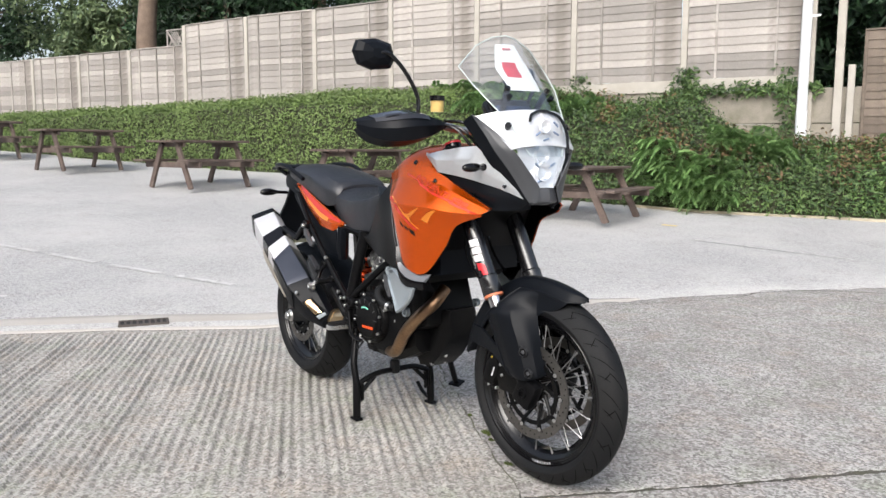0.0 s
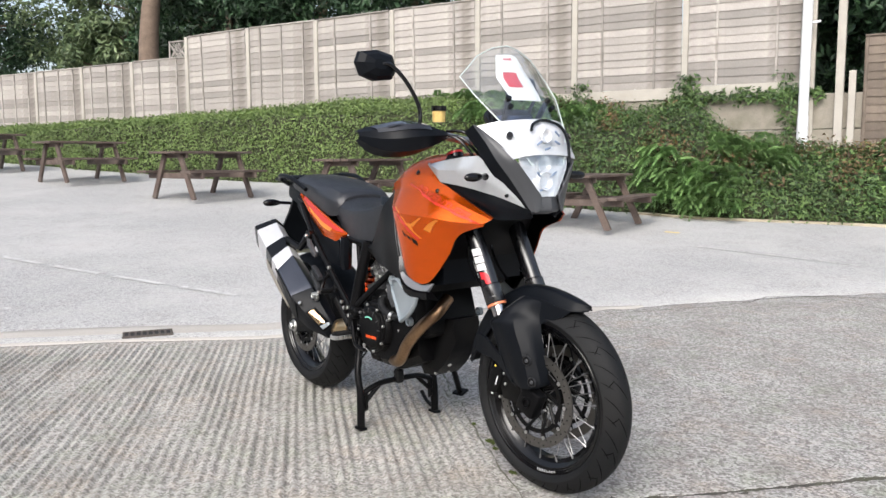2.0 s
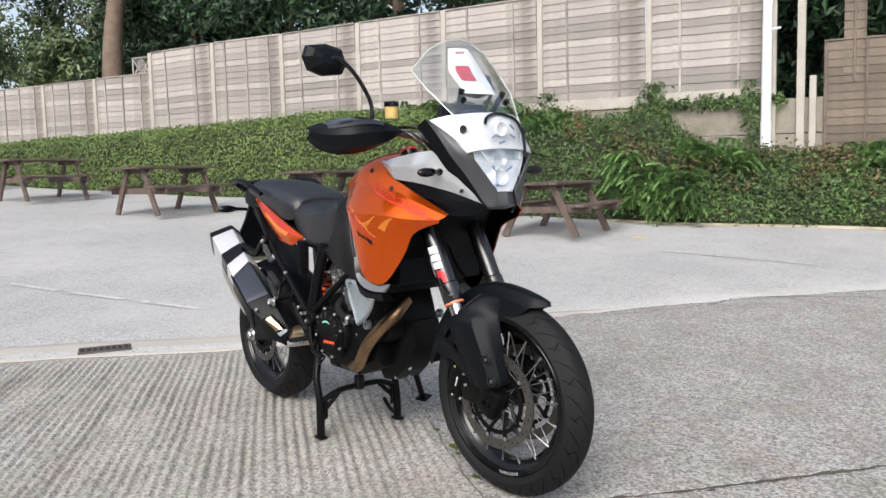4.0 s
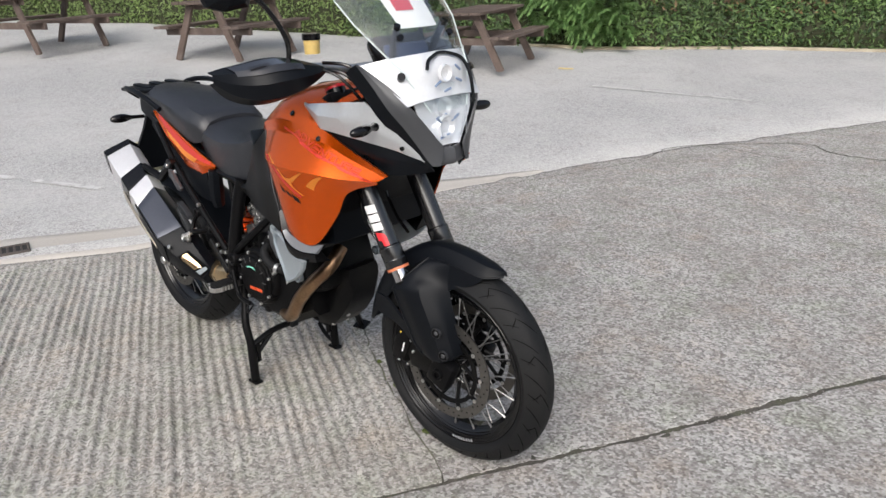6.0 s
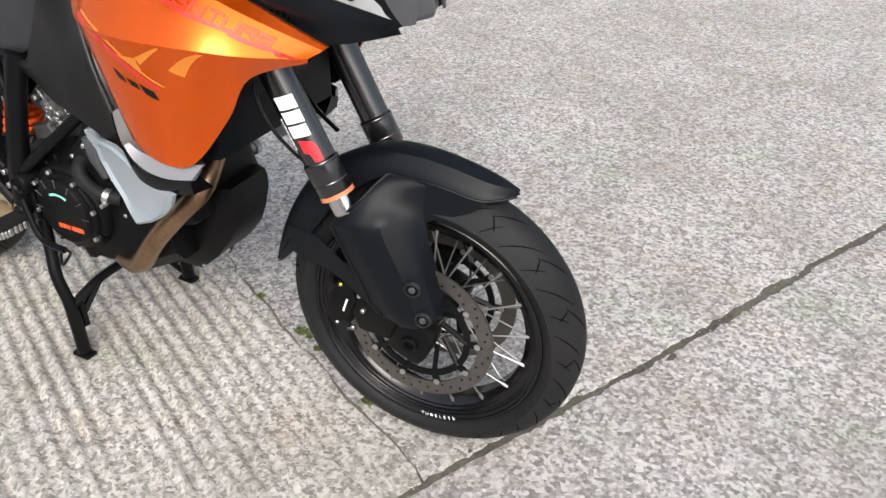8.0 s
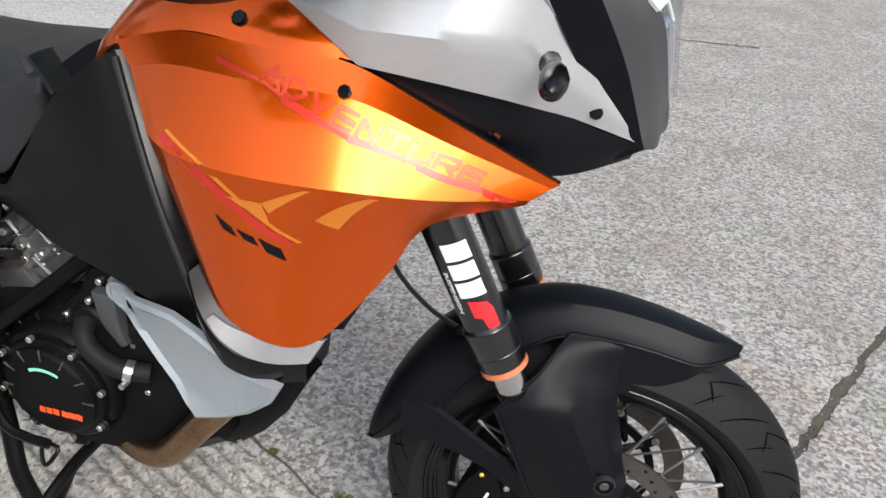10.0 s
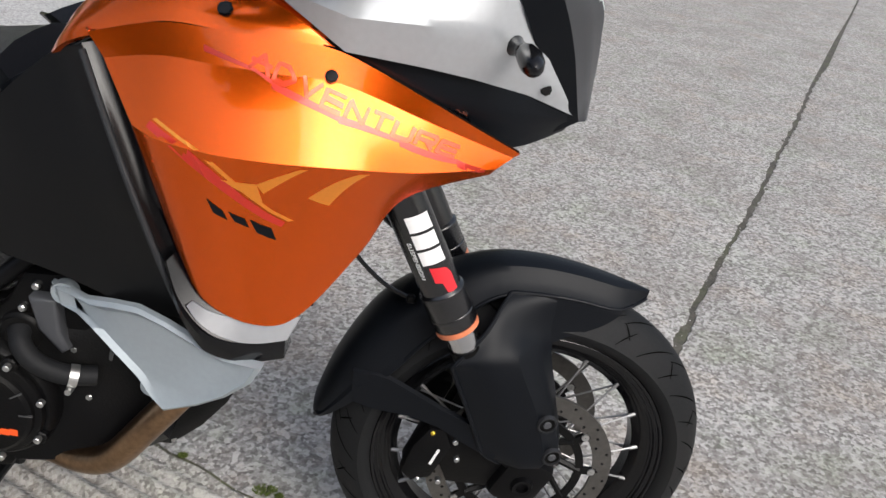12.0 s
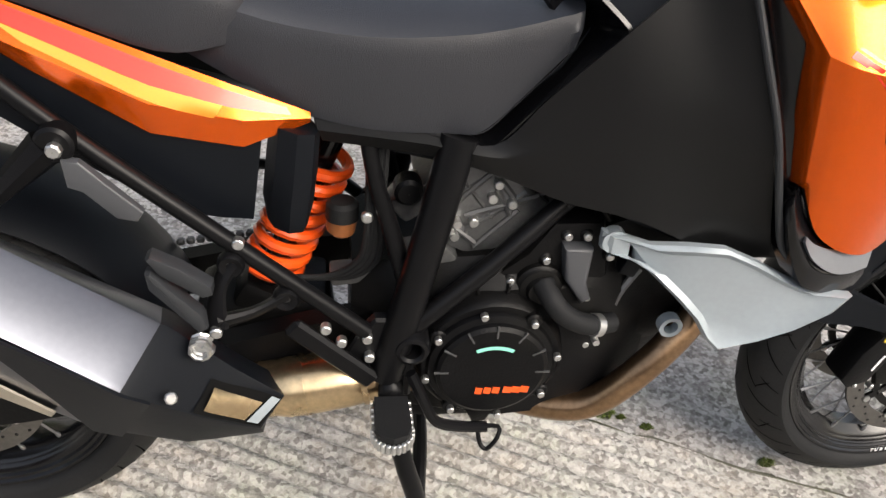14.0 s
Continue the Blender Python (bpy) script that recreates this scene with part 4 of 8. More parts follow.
# near-black for outlet soot and liners, and for shade painted in recesses
SOOT_SHADE = material("soot_black", (0.004, 0.004, 0.004), 0.9, vary=0.1, spec=0.1)
RING = material("faded_orange_ring", (0.66, 0.20, 0.09), 0.4, vary=0.15, coat=0.2)
BRASS = material("yellow_caliper_bolt", (0.70, 0.50, 0.05), 0.35, 0.6, vary=0.1)


def clear(name, tint, rough=0.02, mixed=0.88):
    """Thin clear plastic: mostly transparent, with gloss."""
    mat = bpy.data.materials.new(name)
    mat.use_nodes = True
    nt = mat.node_tree
    out = nt.nodes["Material Output"]
    nt.nodes.remove(nt.nodes["Principled BSDF"])
    tr = nt.nodes.new("ShaderNodeBsdfTransparent")
    tr.inputs[0].default_value = (*tint, 1)
    gl = nt.nodes.new("ShaderNodeBsdfGlossy")
    gl.inputs["Roughness"].default_value = rough
    lw = nt.nodes.new("ShaderNodeLayerWeight")
    pw = nt.nodes.new("ShaderNodeMath")
    pw.operation = "POWER"
    pw.inputs[1].default_value = 3.5
    nt.links.new(lw.outputs["Facing"], pw.inputs[0])
    mx = nt.nodes.new("ShaderNodeMath")
    mx.operation = "MULTIPLY_ADD"
    mx.inputs[1].default_value, mx.inputs[2].default_value = 0.6, 1 - mixed
    nt.links.new(pw.outputs[0], mx.inputs[0])
    ms = nt.nodes.new("ShaderNodeMixShader")
    nt.links.new(mx.outputs[0], ms.inputs[0])
    nt.links.new(tr.outputs[0], ms.inputs[1])
    nt.links.new(gl.outputs[0], ms.inputs[2])
    nt.links.new(ms.outputs[0], out.inputs[0])
    return mat


CLEAR = clear("clear_screen_plastic", (0.95, 0.965, 0.965), 0.02, 0.9)
LENS = clear("clear_headlight_lens", (0.98, 0.99, 1.0), 0.03, 0.94)

bike = thing("motorcycle", pose(0, 0.016, 0), "orange and black adventure motorcycle standing on its centre stand", "motorcycle")


def V3(x, y, z):
    return Vector((x, y, z))


def refine(stations, along=5, across=4):
    """A finer grid: smooth along the stations, straight between the points of a station."""
    n = len(stations[0])
    lines = [catmull([s[k] for s in stations], along) for k in range(n)]
    grid = []
    for i in range(len(lines[0])):
        row = []
        for k in range(n - 1):
            a, b = lines[k][i], lines[k + 1][i]
            row += [a.lerp(b, j / across) for j in range(across)]
        row.append(lines[n - 1][i])
        grid.append(row)
    return grid


def facet(stations, along=5, across=4):
    """A finer grid with straight runs and crisp corners between the stations."""
    grid = []
    for a, b in zip(stations, stations[1:]):
        for i in range(along):
            grid.append([p.lerp(q, i / along) for p, q in zip(a, b)])
    grid.append(list(stations[-1]))
    return [[r[k].lerp(r[k + 1], j / across) for k in range(len(r) - 1) for j in range(across)] + [r[-1]] for r in grid]


def shell(bm, grid, thick, inward=None):
    """A curved sheet of real thickness from a grid of points."""
    rows, cols = len(grid), len(grid[0])
    normals = []
    for i in range(rows):
        line = []
        for j in range(cols):
            a = grid[min(i + 1, rows - 1)][j] - grid[max(i - 1, 0)][j]
            b = grid[i][min(j + 1, cols - 1)] - grid[i][max(j - 1, 0)]
            q = a.cross(b)
            q = q.normalized() if q.length > 1e-9 else Vector((0, 0, 1))
            if inward is not None and q.dot(inward) < 0:
                q = -q
            line.append(q)
        normals.append(line)
    front = [[bm.verts.new(p) for p in row] for row in grid]
    back = [[bm.verts.new(grid[i][j] + normals[i][j] * thick) for j in range(cols)] for i in range(rows)]
    for i in range(rows - 1):
        for j in range(cols - 1):
            bm.faces.new((front[i][j], front[i + 1][j], front[i + 1][j + 1], front[i][j + 1]))
            bm.faces.new((back[i][j], back[i][j + 1], back[i + 1][j + 1], back[i + 1][j]))
    for i in range(rows - 1):
        bm.faces.new((front[i][0], back[i][0], back[i + 1][0], front[i + 1][0]))
        bm.faces.new((front[i][-1], front[i + 1][-1], back[i + 1][-1], back[i][-1]))
    for j in range(cols - 1):
        bm.faces.new((front[0][j], front[0][j + 1], back[0][j + 1], back[0][j]))
        bm.faces.new((front[-1][j], back[-1][j], back[-1][j + 1], front[-1][j + 1]))
    return bm


def mirror_y(grid):
    return [[Vector((p.x, -p.y, p.z)) for p in row] for row in grid]


def on_grid(grid, u, v, off=0.0015):
    """A point of a grid at u along its rows and v across, lifted outwards (away from the centre plane)."""
    rows, cols = len(grid), len(grid[0])
    x, y = min(max(u, 0), 0.9999) * (rows - 1), min(max(v, 0), 0.9999) * (cols - 1)
    i, j = int(x), int(y)
    a, b = x - i, y - j
    p = grid[i][j] * (1 - a) * (1 - b) + grid[i + 1][j] * a * (1 - b) + grid[i][j + 1] * (1 - a) * b + grid[i + 1][j + 1] * a * b
    q = (grid[i + 1][j] - grid[i][j]).cross(grid[i][j + 1] - grid[i][j]).normalized()
    if q.y * (1 if p.y > 0 else -1) < 0:
        q = -q
    return p + q * off


def find_uv(grid, x, z):
    """The u, v of the grid point nearest to a place in side view."""
    best = (9, 0, 0)
    for i, row in enumerate(grid):
        for j, p in enumerate(row):
            dd = (p.x - x) ** 2 + (p.z - z) ** 2
            if dd < best[0]:
                best = (dd, i, j)
    _, i0, j0 = best
    rows, cols = len(grid), len(grid[0])
    best = (9, 0, 0)
    for a in np.linspace(max(i0 - 1, 0), min(i0 + 1, rows - 1.001), 21):
        for b in np.linspace(max(j0 - 1, 0), min(j0 + 1, cols - 1.001), 21):
            p = on_grid(grid, a / (rows - 1), b / (cols - 1), 0)
            dd = (p.x - x) ** 2 + (p.z - z) ** 2
            if dd < best[0]:
                best = (dd, a / (rows - 1), b / (cols - 1))
    return best[1], best[2]


def decal(name, grid, corners, mat, parent, off=0.0016, n=8, label=""):
    """A thin four cornered print on a panel, its corners given in side view (x, z)."""
    uv = [find_uv(grid, x, z) for x, z in corners]
    bm = bmesh.new()
    rows = []
    for i in range(n + 1):
        a = i / n
        row = []
        for j in range(3):
            b = j / 2
            u = (uv[0][0] * (1 - a) + uv[1][0] * a) * (1 - b) + (uv[3][0] * (1 - a) + uv[2][0] * a) * b
            v = (uv[0][1] * (1 - a) + uv[1][1] * a) * (1 - b) + (uv[3][1] * (1 - a) + uv[2][1] * a) * b
            row.append(on_grid(grid, u, v, off))
        rows.append(row)
    vs = [[bm.verts.new(p) for p in r] for r in rows]
    for i in range(n):
        for j in range(2):
            bm.faces.new((vs[i][j], vs[i + 1][j], vs[i + 1][j + 1], vs[i][j + 1]))
    return part(name, bm, mat, parent, label, True)


def bolt(p, direction, r=0.007, h=0.006, mat=None, parent=None, name="bolt"):
    bm = bmesh.new()
    q = Vector(direction).normalized()
    a = Vector(p)
    tube(bm, [a, a + q * h * 0.7, a + q * h], [r, r, r * 0.75], 8)
    return part(name, bm, mat or ALLOY, parent or bike, smooth=False)


# -- wheels --
def tyre_profile(R, w, depth=0.075):
    out = []
    for k in range(17):
        b = -1 + 2 * k / 16
        out.append((R - 0.050 * abs(b) ** 2.3, w * b))
    r0 = R - depth
    side = [(r0 + 0.016, w * 0.975), (r0 + 0.007, w * 0.91), (r0 + 0.001, w * 0.80)]
    return out + side + [(r, -y) for r, y in reversed(side)]


def tread_block(bm, R, w, a0, b0, a1, b1, width, n=5):
    """A groove line laid on the tread, from angle a0, side b0 to a1, b1."""
    pts = []
    for k in range(n + 1):
        t = k / n
        a, b = a0 + (a1 - a0) * t, b0 + (b1 - b0) * t
        r = R - 0.050 * abs(b) ** 2.3 + 0.0008
        wd = width * (0.35 + 0.65 * math.sin(math.pi * min(max(t, 0.08), 0.92)))
        pts.append([Vector(((r) * math.cos(a + s * wd / R / 2), w * b, (r) * math.sin(a + s * wd / R / 2))) for s in (-1, 1)])
    vs = [[bm.verts.new(p) for p in q] for q in pts]
    for k in range(n):
        bm.faces.new((vs[k][0], vs[k + 1][0], vs[k + 1][1], vs[k][1]))


def make_wheel(name, R, w, rim_r, rim_w, m, spokes, hub_r, hub_w, label):
    wh = new(name)
    wh.parent = bike
    wh.matrix_basis = m
    wh["label"] = label
    tyre = part("tyre", lathe(bmesh.new(), tyre_profile(R, w, R - rim_r), 112, None, True), RUBBER, wh, "worn black road tyre", True)
    bm = bmesh.new()
    n = 17
    for k in range(n):
        a = 2 * math.pi * k / n
        st = 2 * math.pi / n
        for sg in (-1, 1):
            o = 0 if sg > 0 else st / 2
            tread_block(bm, R, w, a + o, sg * 0.06, a + o + st * 0.55, sg * 0.58, 0.0055, 8)
            tread_block(bm, R, w, a + o + st * 0.52, sg * 0.56, a + o + st * 0.38, sg * 0.80, 0.0045)
            tread_block(bm, R, w, a + o + st * 0.55, sg * 0.36, a + o + st * 1.15, sg * 0.94, 0.0045, 8)
            tread_block(bm, R, w, a + o + st * 0.30, sg * 0.62, a + o + st * 0.58, sg * 0.95, 0.0035, 6)
    part("tread_pattern", bm, GROOVE, wh)
    f, e = rim_r, rim_w
    rp = [(f + 0.002, -e), (f - 0.001, -e - 0.0025), (f - 0.005, -e - 0.001), (f - 0.008, -e + 0.004), (f - 0.013, -e + 0.005), (f - 0.016, -e + 0.010), (f - 0.024, -e + 0.013), (f - 0.030, -e + 0.020), (f - 0.041, -e * 0.35)]
    rp += [(r, -y) for r, y in reversed(rp)]
    t = 0.005
    rp += [(r - t, y * 0.9) for r, y in reversed(rp)]
    rim = part("rim", lathe(bmesh.new(), rp, 96, None, True), GLOSS, wh, "gloss black wire spoked rim", True)
    hub = part("hub", lathe(bmesh.new(), [(0.012, -hub_w), (hub_r * 0.7, -hub_w), (hub_r * 0.72, -hub_w + 0.01), (hub_r * 0.5, -hub_w + 0.02), (hub_r * 0.45, 0), (hub_r * 0.5, hub_w - 0.02), (hub_r * 0.72, hub_w - 0.01), (hub_r * 0.7, hub_w), (0.012, hub_w)], 32), ENGINE_BLACK, wh, smooth=True)
    for k in range(spokes):
        a = 2 * math.pi * (k + 0.5) / spokes
        sg = 1 if k % 2 else -1
        lean = (0.42 if (k // 2) % 2 else -0.42)
        p = V3(hub_r * 0.66 * math.cos(a + lean), sg * (hub_w - 0.006), hub_r * 0.66 * math.sin(a + lean))
        q = V3((rim_r - 0.036) * math.cos(a), sg * rim_w * 0.45, (rim_r - 0.036) * math.sin(a))
        bm = rod(bmesh.new(), p, q, 0.0019, 6)
        rod(bm, p.lerp(q, 0.93), q, 0.0035, 6)
        part("spoke", bm, SPOKE, wh)
    return wh


FRONT = Matrix.Translation((1.6, 0.007, 0.3255)) @ Matrix.Rotation(radians(3.8), 4, "Z")
front_wheel = make_wheel("front_wheel", 0.3255, 0.061, 0.254, 0.047, FRONT, 36, 0.055, 0.055, "black spoked front wheel with twin brake discs")
rear_wheel = make_wheel("rear_wheel", 0.318, 0.085, 0.232, 0.068, pose(0, 0, 0.3225), 36, 0.07, 0.07, "black spoked rear wheel with road tyre")


def brake_disc(parent, r0, r1, y, holes, carrier=True):
    bm = lathe(bmesh.new(), [(r0, y - 0.0025), (r1, y - 0.0025), (r1, y + 0.0025), (r0, y + 0.0025)], 72, None, True)
    d = part("brake_disc", bm, DISC_STEEL, parent, "drilled steel brake disc", False)
    bm = bmesh.new()
    s = -1 if y < 0 else 1
    for k in range(holes):
        a = 2 * math.pi * k / holes
        r = r0 + (r1 - r0) * (0.25, 0.5, 0.75)[k % 3]
        disc_y(bm, 0.0028, y + s * 0.0022, y + s * 0.0032, pose(r * math.cos(a), 0, r * math.sin(a)), 6)
    part("disc_drilling", bm, GLOSS, d)
    if carrier:
        bm = lathe(bmesh.new(), [(r0 - 0.030, y - 0.002), (r0 - 0.016, y - 0.002), (r0 - 0.016, y + 0.003), (r0 - 0.030, y + 0.003)], 60, None, True)
        for k in range(10):
            a = 2 * math.pi * k / 10
            box(bm, 0.03, 0.005, 0.014, pose((r0 - 0.008) * math.cos(a), y, (r0 - 0.008) * math.sin(a)) @ Matrix.Rotation(-a, 4, "Y"))
            b2 = a + 0.45
            tube(bm, [(0.05 * math.cos(b2), y * 0.8, 0.05 * math.sin(b2)), ((r0 - 0.022) * math.cos(a), y, (r0 - 0.022) * math.sin(a))], 0.006, 6)
        part("carrier", bm, ENGINE_BLACK, d, "black disc carrier")
        for k in range(10):
            a = 2 * math.pi * k / 10
            part("button", disc_y(bmesh.new(), 0.0065, y - 0.005, y + 0.005, pose((r0 - 0.001) * math.cos(a), 0, (r0 - 0.001) * math.sin(a)), 12), ALLOY, d)
    return d


brake_disc(front_wheel, 0.128, 0.160, -0.068, 48)
brake_disc(front_wheel, 0.128, 0.160, 0.068, 48)
brake_disc(rear_wheel, 0.100, 0.133, -0.088, 36)
bm = lathe(bmesh.new(), [(0.07, 0.085), (0.105, 0.085), (0.105, 0.092), (0.07, 0.092)], 48, None, True)
part("sprocket", bm, ENGINE_GREY, rear_wheel)


def lettering(name, text, size, m, mat, parent, depth=0.0004, align="CENTER"):
    cu = bpy.data.curves.new(name, "FONT")
    cu.body, cu.size, cu.extrude, cu.align_x = text, size, depth, align
    ob = bpy.data.objects.new(name, cu)
    me = bpy.data.meshes.new_from_object(ob)
    bpy.data.objects.remove(ob)
    me.materials.clear()
    me.materials.append(mat)
    o = new(name, me)
    o.parent = parent
    o.matrix_basis = m
    return o


# white print round the front rim
for k, ch in enumerate("TUBELESS"):
    a = radians(-91 + k * 2.5)
    lettering("rim_print", ch, 0.0115, Matrix.Translation((0.2475 * math.cos(a), -0.0500, 0.2475 * math.sin(a))) @ Matrix.Rotation(-a - math.pi / 2, 4, "Y") @ Matrix.Rotation(math.pi / 2, 4, "X"), WHITE_PRINT, front_wheel)


# -- fork --
fork = new("front_fork")
fork.parent = bike
fork.matrix_basis = Matrix.Translation((1.6, 0.007, 0)) @ Matrix.Rotation(radians(3.8), 4, "Z")
fork["label"] = "black upside-down front fork"


def fork_at(z, v=0.0, du=0.0):
    return V3(0.004 - 0.488 * (z - 0.3255) + du, v, z)


for sg in (-1, 1):
    v = sg * 0.106
    leg = part("fork_leg", tube(bmesh.new(), [fork_at(0.632, v), fork_at(0.636, v), fork_at(0.690, v), fork_at(0.694, v), fork_at(1.04, v)], [0.031, 0.034, 0.034, 0.0305, 0.0305], 28), FORK_GLOSS, fork, "gloss black fork outer tube", True)
    part("stanchion", tube(bmesh.new(), [fork_at(0.592, v), fork_at(0.64, v)], 0.024, 20), STEEL, fork, smooth=True)
    part("fork_foot", tube(bmesh.new(), [fork_at(0.33, sg * 0.088), fork_at(0.42, sg * 0.092), fork_at(0.55, sg * 0.100), fork_at(0.597, sg * 0.106)], [0.024, 0.022, 0.025, 0.027], 16), ENGINE_BLACK, fork, smooth=True)
    part("orange_ring", tube(bmesh.new(), [fork_at(0.626, v), fork_at(0.633, v)], 0.0335, 28), RING, fork, "faded orange dust ring", True)
    for z in (0.650, 0.686):
        part("band", tube(bmesh.new(), [fork_at(z, v), fork_at(z + 0.0015, v), fork_at(z + 0.003, v), fork_at(z + 0.0045, v)], [0.034, 0.0347, 0.0347, 0.034], 28), FORK_GLOSS, fork, smooth=True)
    part("axle_clamp", box(bmesh.new(), 0.085, 0.050, 0.10, Matrix.Translation(fork_at(0.325, sg * 0.088, -0.005)) @ pose(0, 0, 0, 0, 26, 0), 0.016, 2), ENGINE_BLACK, fork, smooth=True)
    part("axle_end", lathe(bmesh.new(), [(0.0105, sg * 0.120), (0.0105, sg * 0.100), (0.017, sg * 0.095), (0.019, sg * 0.113), (0.016, sg * 0.121)], 20, pose(0, 0, 0.3255), True), ENGINE_BLACK, fork, smooth=True)
    # caliper: cast body with a bridge, pads, two bolts and pins
    cal = part("brake_caliper", box(bmesh.new(), 0.056, 0.056, 0.118, pose(-0.158, sg * 0.066, 0.366, 0, 20, 0), 0.014, 2), ENGINE_BLACK, fork, "black radial brake caliper", True)
    part("caliper_bridge", slab(bmesh.new(), [(-0.030, -0.050), (-0.006, -0.062), (0.022, -0.040), (0.026, 0.030), (0.004, 0.060), (-0.024, 0.052), (-0.034, 0.010)], 0.0, sg * -0.022 * -1, 0.006, 2, Matrix.Translation((-0.158, sg * 0.078, 0.366)) @ Matrix.Rotation(radians(20), 4, "Y")), ENGINE_BLACK, cal, smooth=True)
    for du, dz, rr, bolt_mat in ((0.001, 0.049, 0.0040, BRASS), (-0.015, -0.050, 0.0040, ALLOY)):
        part("caliper_bolt", disc_y(bmesh.new(), rr, sg * 0.094, sg * 0.103, pose(-0.158 + du, 0, 0.366 + dz), 12, 0.002), bolt_mat, cal)
    for du, dz in ((0.040, 0.030), (0.046, -0.006), (0.020, -0.056), (0.060, 0.052)):
        part("caliper_pin", disc_y(bmesh.new(), 0.0048, sg * 0.088, sg * 0.1005, pose(-0.158 + du, 0, 0.366 + dz), 10, 0.001), ALLOY, cal)
    part("caliper_mark", box(bmesh.new(), 0.0045, 0.001, 0.034, pose(-0.150, sg * 0.1008, 0.366, 0, 20, 0)), WHITE_PRINT, cal)
    part("caliper_hanger", slab(bmesh.new(), [(-0.135, 0.425), (-0.100, 0.405), (-0.030, 0.372), (0.012, 0.352), (0.014, 0.304), (-0.040, 0.300), (-0.125, 0.308), (-0.140, 0.345)], sg * 0.082, sg * 0.094, 0.004, 2), ENGINE_BLACK, fork, smooth=True)
    part("caliper_hose", tube(bmesh.new(), catmull([V3(-0.128, sg * 0.088, 0.420), V3(-0.110, sg * 0.092, 0.445), V3(-0.105, sg * 0.088, 0.49), V3(-0.13, sg * 0.075, 0.56)], 5), 0.0045, 8), GLOSS, fork, smooth=True)
# three white strokes and a red shape of the suspension maker's print, and the plain word beside them
for z0, z1, skew, a0, a1, mat in ((0.812, 0.790, 0.004, -0.20, 0.95, WHITE_PRINT), (0.786, 0.766, 0.004, -0.22, 0.93, WHITE_PRINT), (0.762, 0.742, 0.004, -0.24, 0.90, WHITE_PRINT), (0.737, 0.700, 0.010, -0.02, 0.92, RED_PRINT)):
    bm = bmesh.new()
    cols = []
    for k in range(13):
        t = k / 12
        aa = a0 + (a1 - a0) * t
        edge_cut = 0.008 * max(0.0, t - 0.8) / 0.2 if mat is RED_PRINT else 0.0
        col = []
        for zz in (z0 - skew * t - edge_cut, z1 - skew * t + (0.014 if mat is RED_PRINT and t < 0.35 else 0.0)):
            c = fork_at(zz, -0.106)
            col.append(bm.verts.new(c + Vector((math.sin(aa) * 0.0311 * 0.9, -math.cos(aa) * 0.0311, math.sin(aa) * 0.0311 * 0.42))))
        cols.append(col)
    for a, b in zip(cols, cols[1:]):
        bm.faces.new((a[0], b[0], b[1], a[1]))
    part("print_block", bm, mat, fork)
word = Matrix.Translation(fork_at(0.752, -0.106, 0.0)) @ Matrix.Rotation(radians(-38), 4, Vector((-0.439, 0, 0.899))) @ Matrix.Translation((0.004, -0.0314, 0)) @ Matrix.Rotation(radians(-26), 4, "Y") @ Matrix.Rotation(radians(90), 4, "X") @ Matrix.Rotation(radians(-90), 4, "Z")
lettering("fork_word", "SUSPENSION", 0.0108, word, WHITE_PRINT, fork)
# clamps and stem
for z, mat in ((0.93, TUBE_BLACK), (1.10, TUBE_BLACK)):
    bm = box(bmesh.new(), 0.09, 0.27, 0.035, Matrix.Translation(fork_at(z, 0, -0.01)) @ pose(0, 0, 0, 0, -26, 0), 0.012, 2)
    part("yoke", bm, mat, fork, smooth=True)

# front mudguard: a crowned spine with hollow shoulders and a flared edge; deep cheeks behind the legs
MUD = [
    (0.174, 0.653, 0.006, 0.014, 0), (0.150, 0.661, 0.026, 0.026, 0), (0.116, 0.670, 0.045, 0.033, 0), (0.05, 0.687, 0.052, 0.034, 0), (-0.02, 0.697, 0.056, 0.036, 0), (-0.09, 0.694, 0.061, 0.040, 0.1),
    (-0.16, 0.668, 0.066, 0.058, 0.6), (-0.235, 0.622, 0.070, 0.074, 1), (-0.286, 0.562, 0.070, 0.076, 1), (-0.328, 0.481, 0.064, 0.058, 1), (-0.352, 0.410, 0.048, 0.026, 1), (-0.357, 0.385, 0.030, 0.008, 1)]
SPINE = ((0, 0), (0.22, 0.02), (0.48, 0.13), (0.60, 0.36), (0.72, 0.62), (0.86, 0.84), (1.0, 1.0))
CHEEK = ((0, 0), (0.25, 0.02), (0.52, 0.08), (0.76, 0.22), (0.92, 0.42), (0.99, 0.70), (1.0, 1.0))
st = []
for k, (u, z, w, drop, deep) in enumerate(MUD):
    u0, z0 = MUD[max(k - 1, 0)][:2]
    u1, z1 = MUD[min(k + 1, len(MUD) - 1)][:2]
    tx, tz = u1 - u0, z1 - z0
    ln = math.hypot(tx, tz)
    nx, nz = tz / ln, -tx / ln
    if nx * u + nz * (z - 0.3255) > 0:
        nx, nz = -nx, -nz
    half_row = [(a[0] * (1 - deep) + b[0] * deep, a[1] * (1 - deep) + b[1] * deep) for a, b in zip(SPINE, CHEEK)]
    st.append([V3(u + nx * drop * d, side * w * b, z + nz * drop * d) for side, run in ((-1, half_row[::-1]), (1, half_row[1:])) for b, d in run])
mud_grid = refine(st, 5, 1)
part("front_mudguard", shell(bmesh.new(), mud_grid, 0.004, Vector((0, 0, -1))), MATTE, fork, "matte black front mudguard", True)
for j in (0, -1):
    part("mudguard_lip", tube(bmesh.new(), [r[j] for r in mud_grid], 0.0030, 8), MATTE, fork, "rounded lip of the mudguard", True)

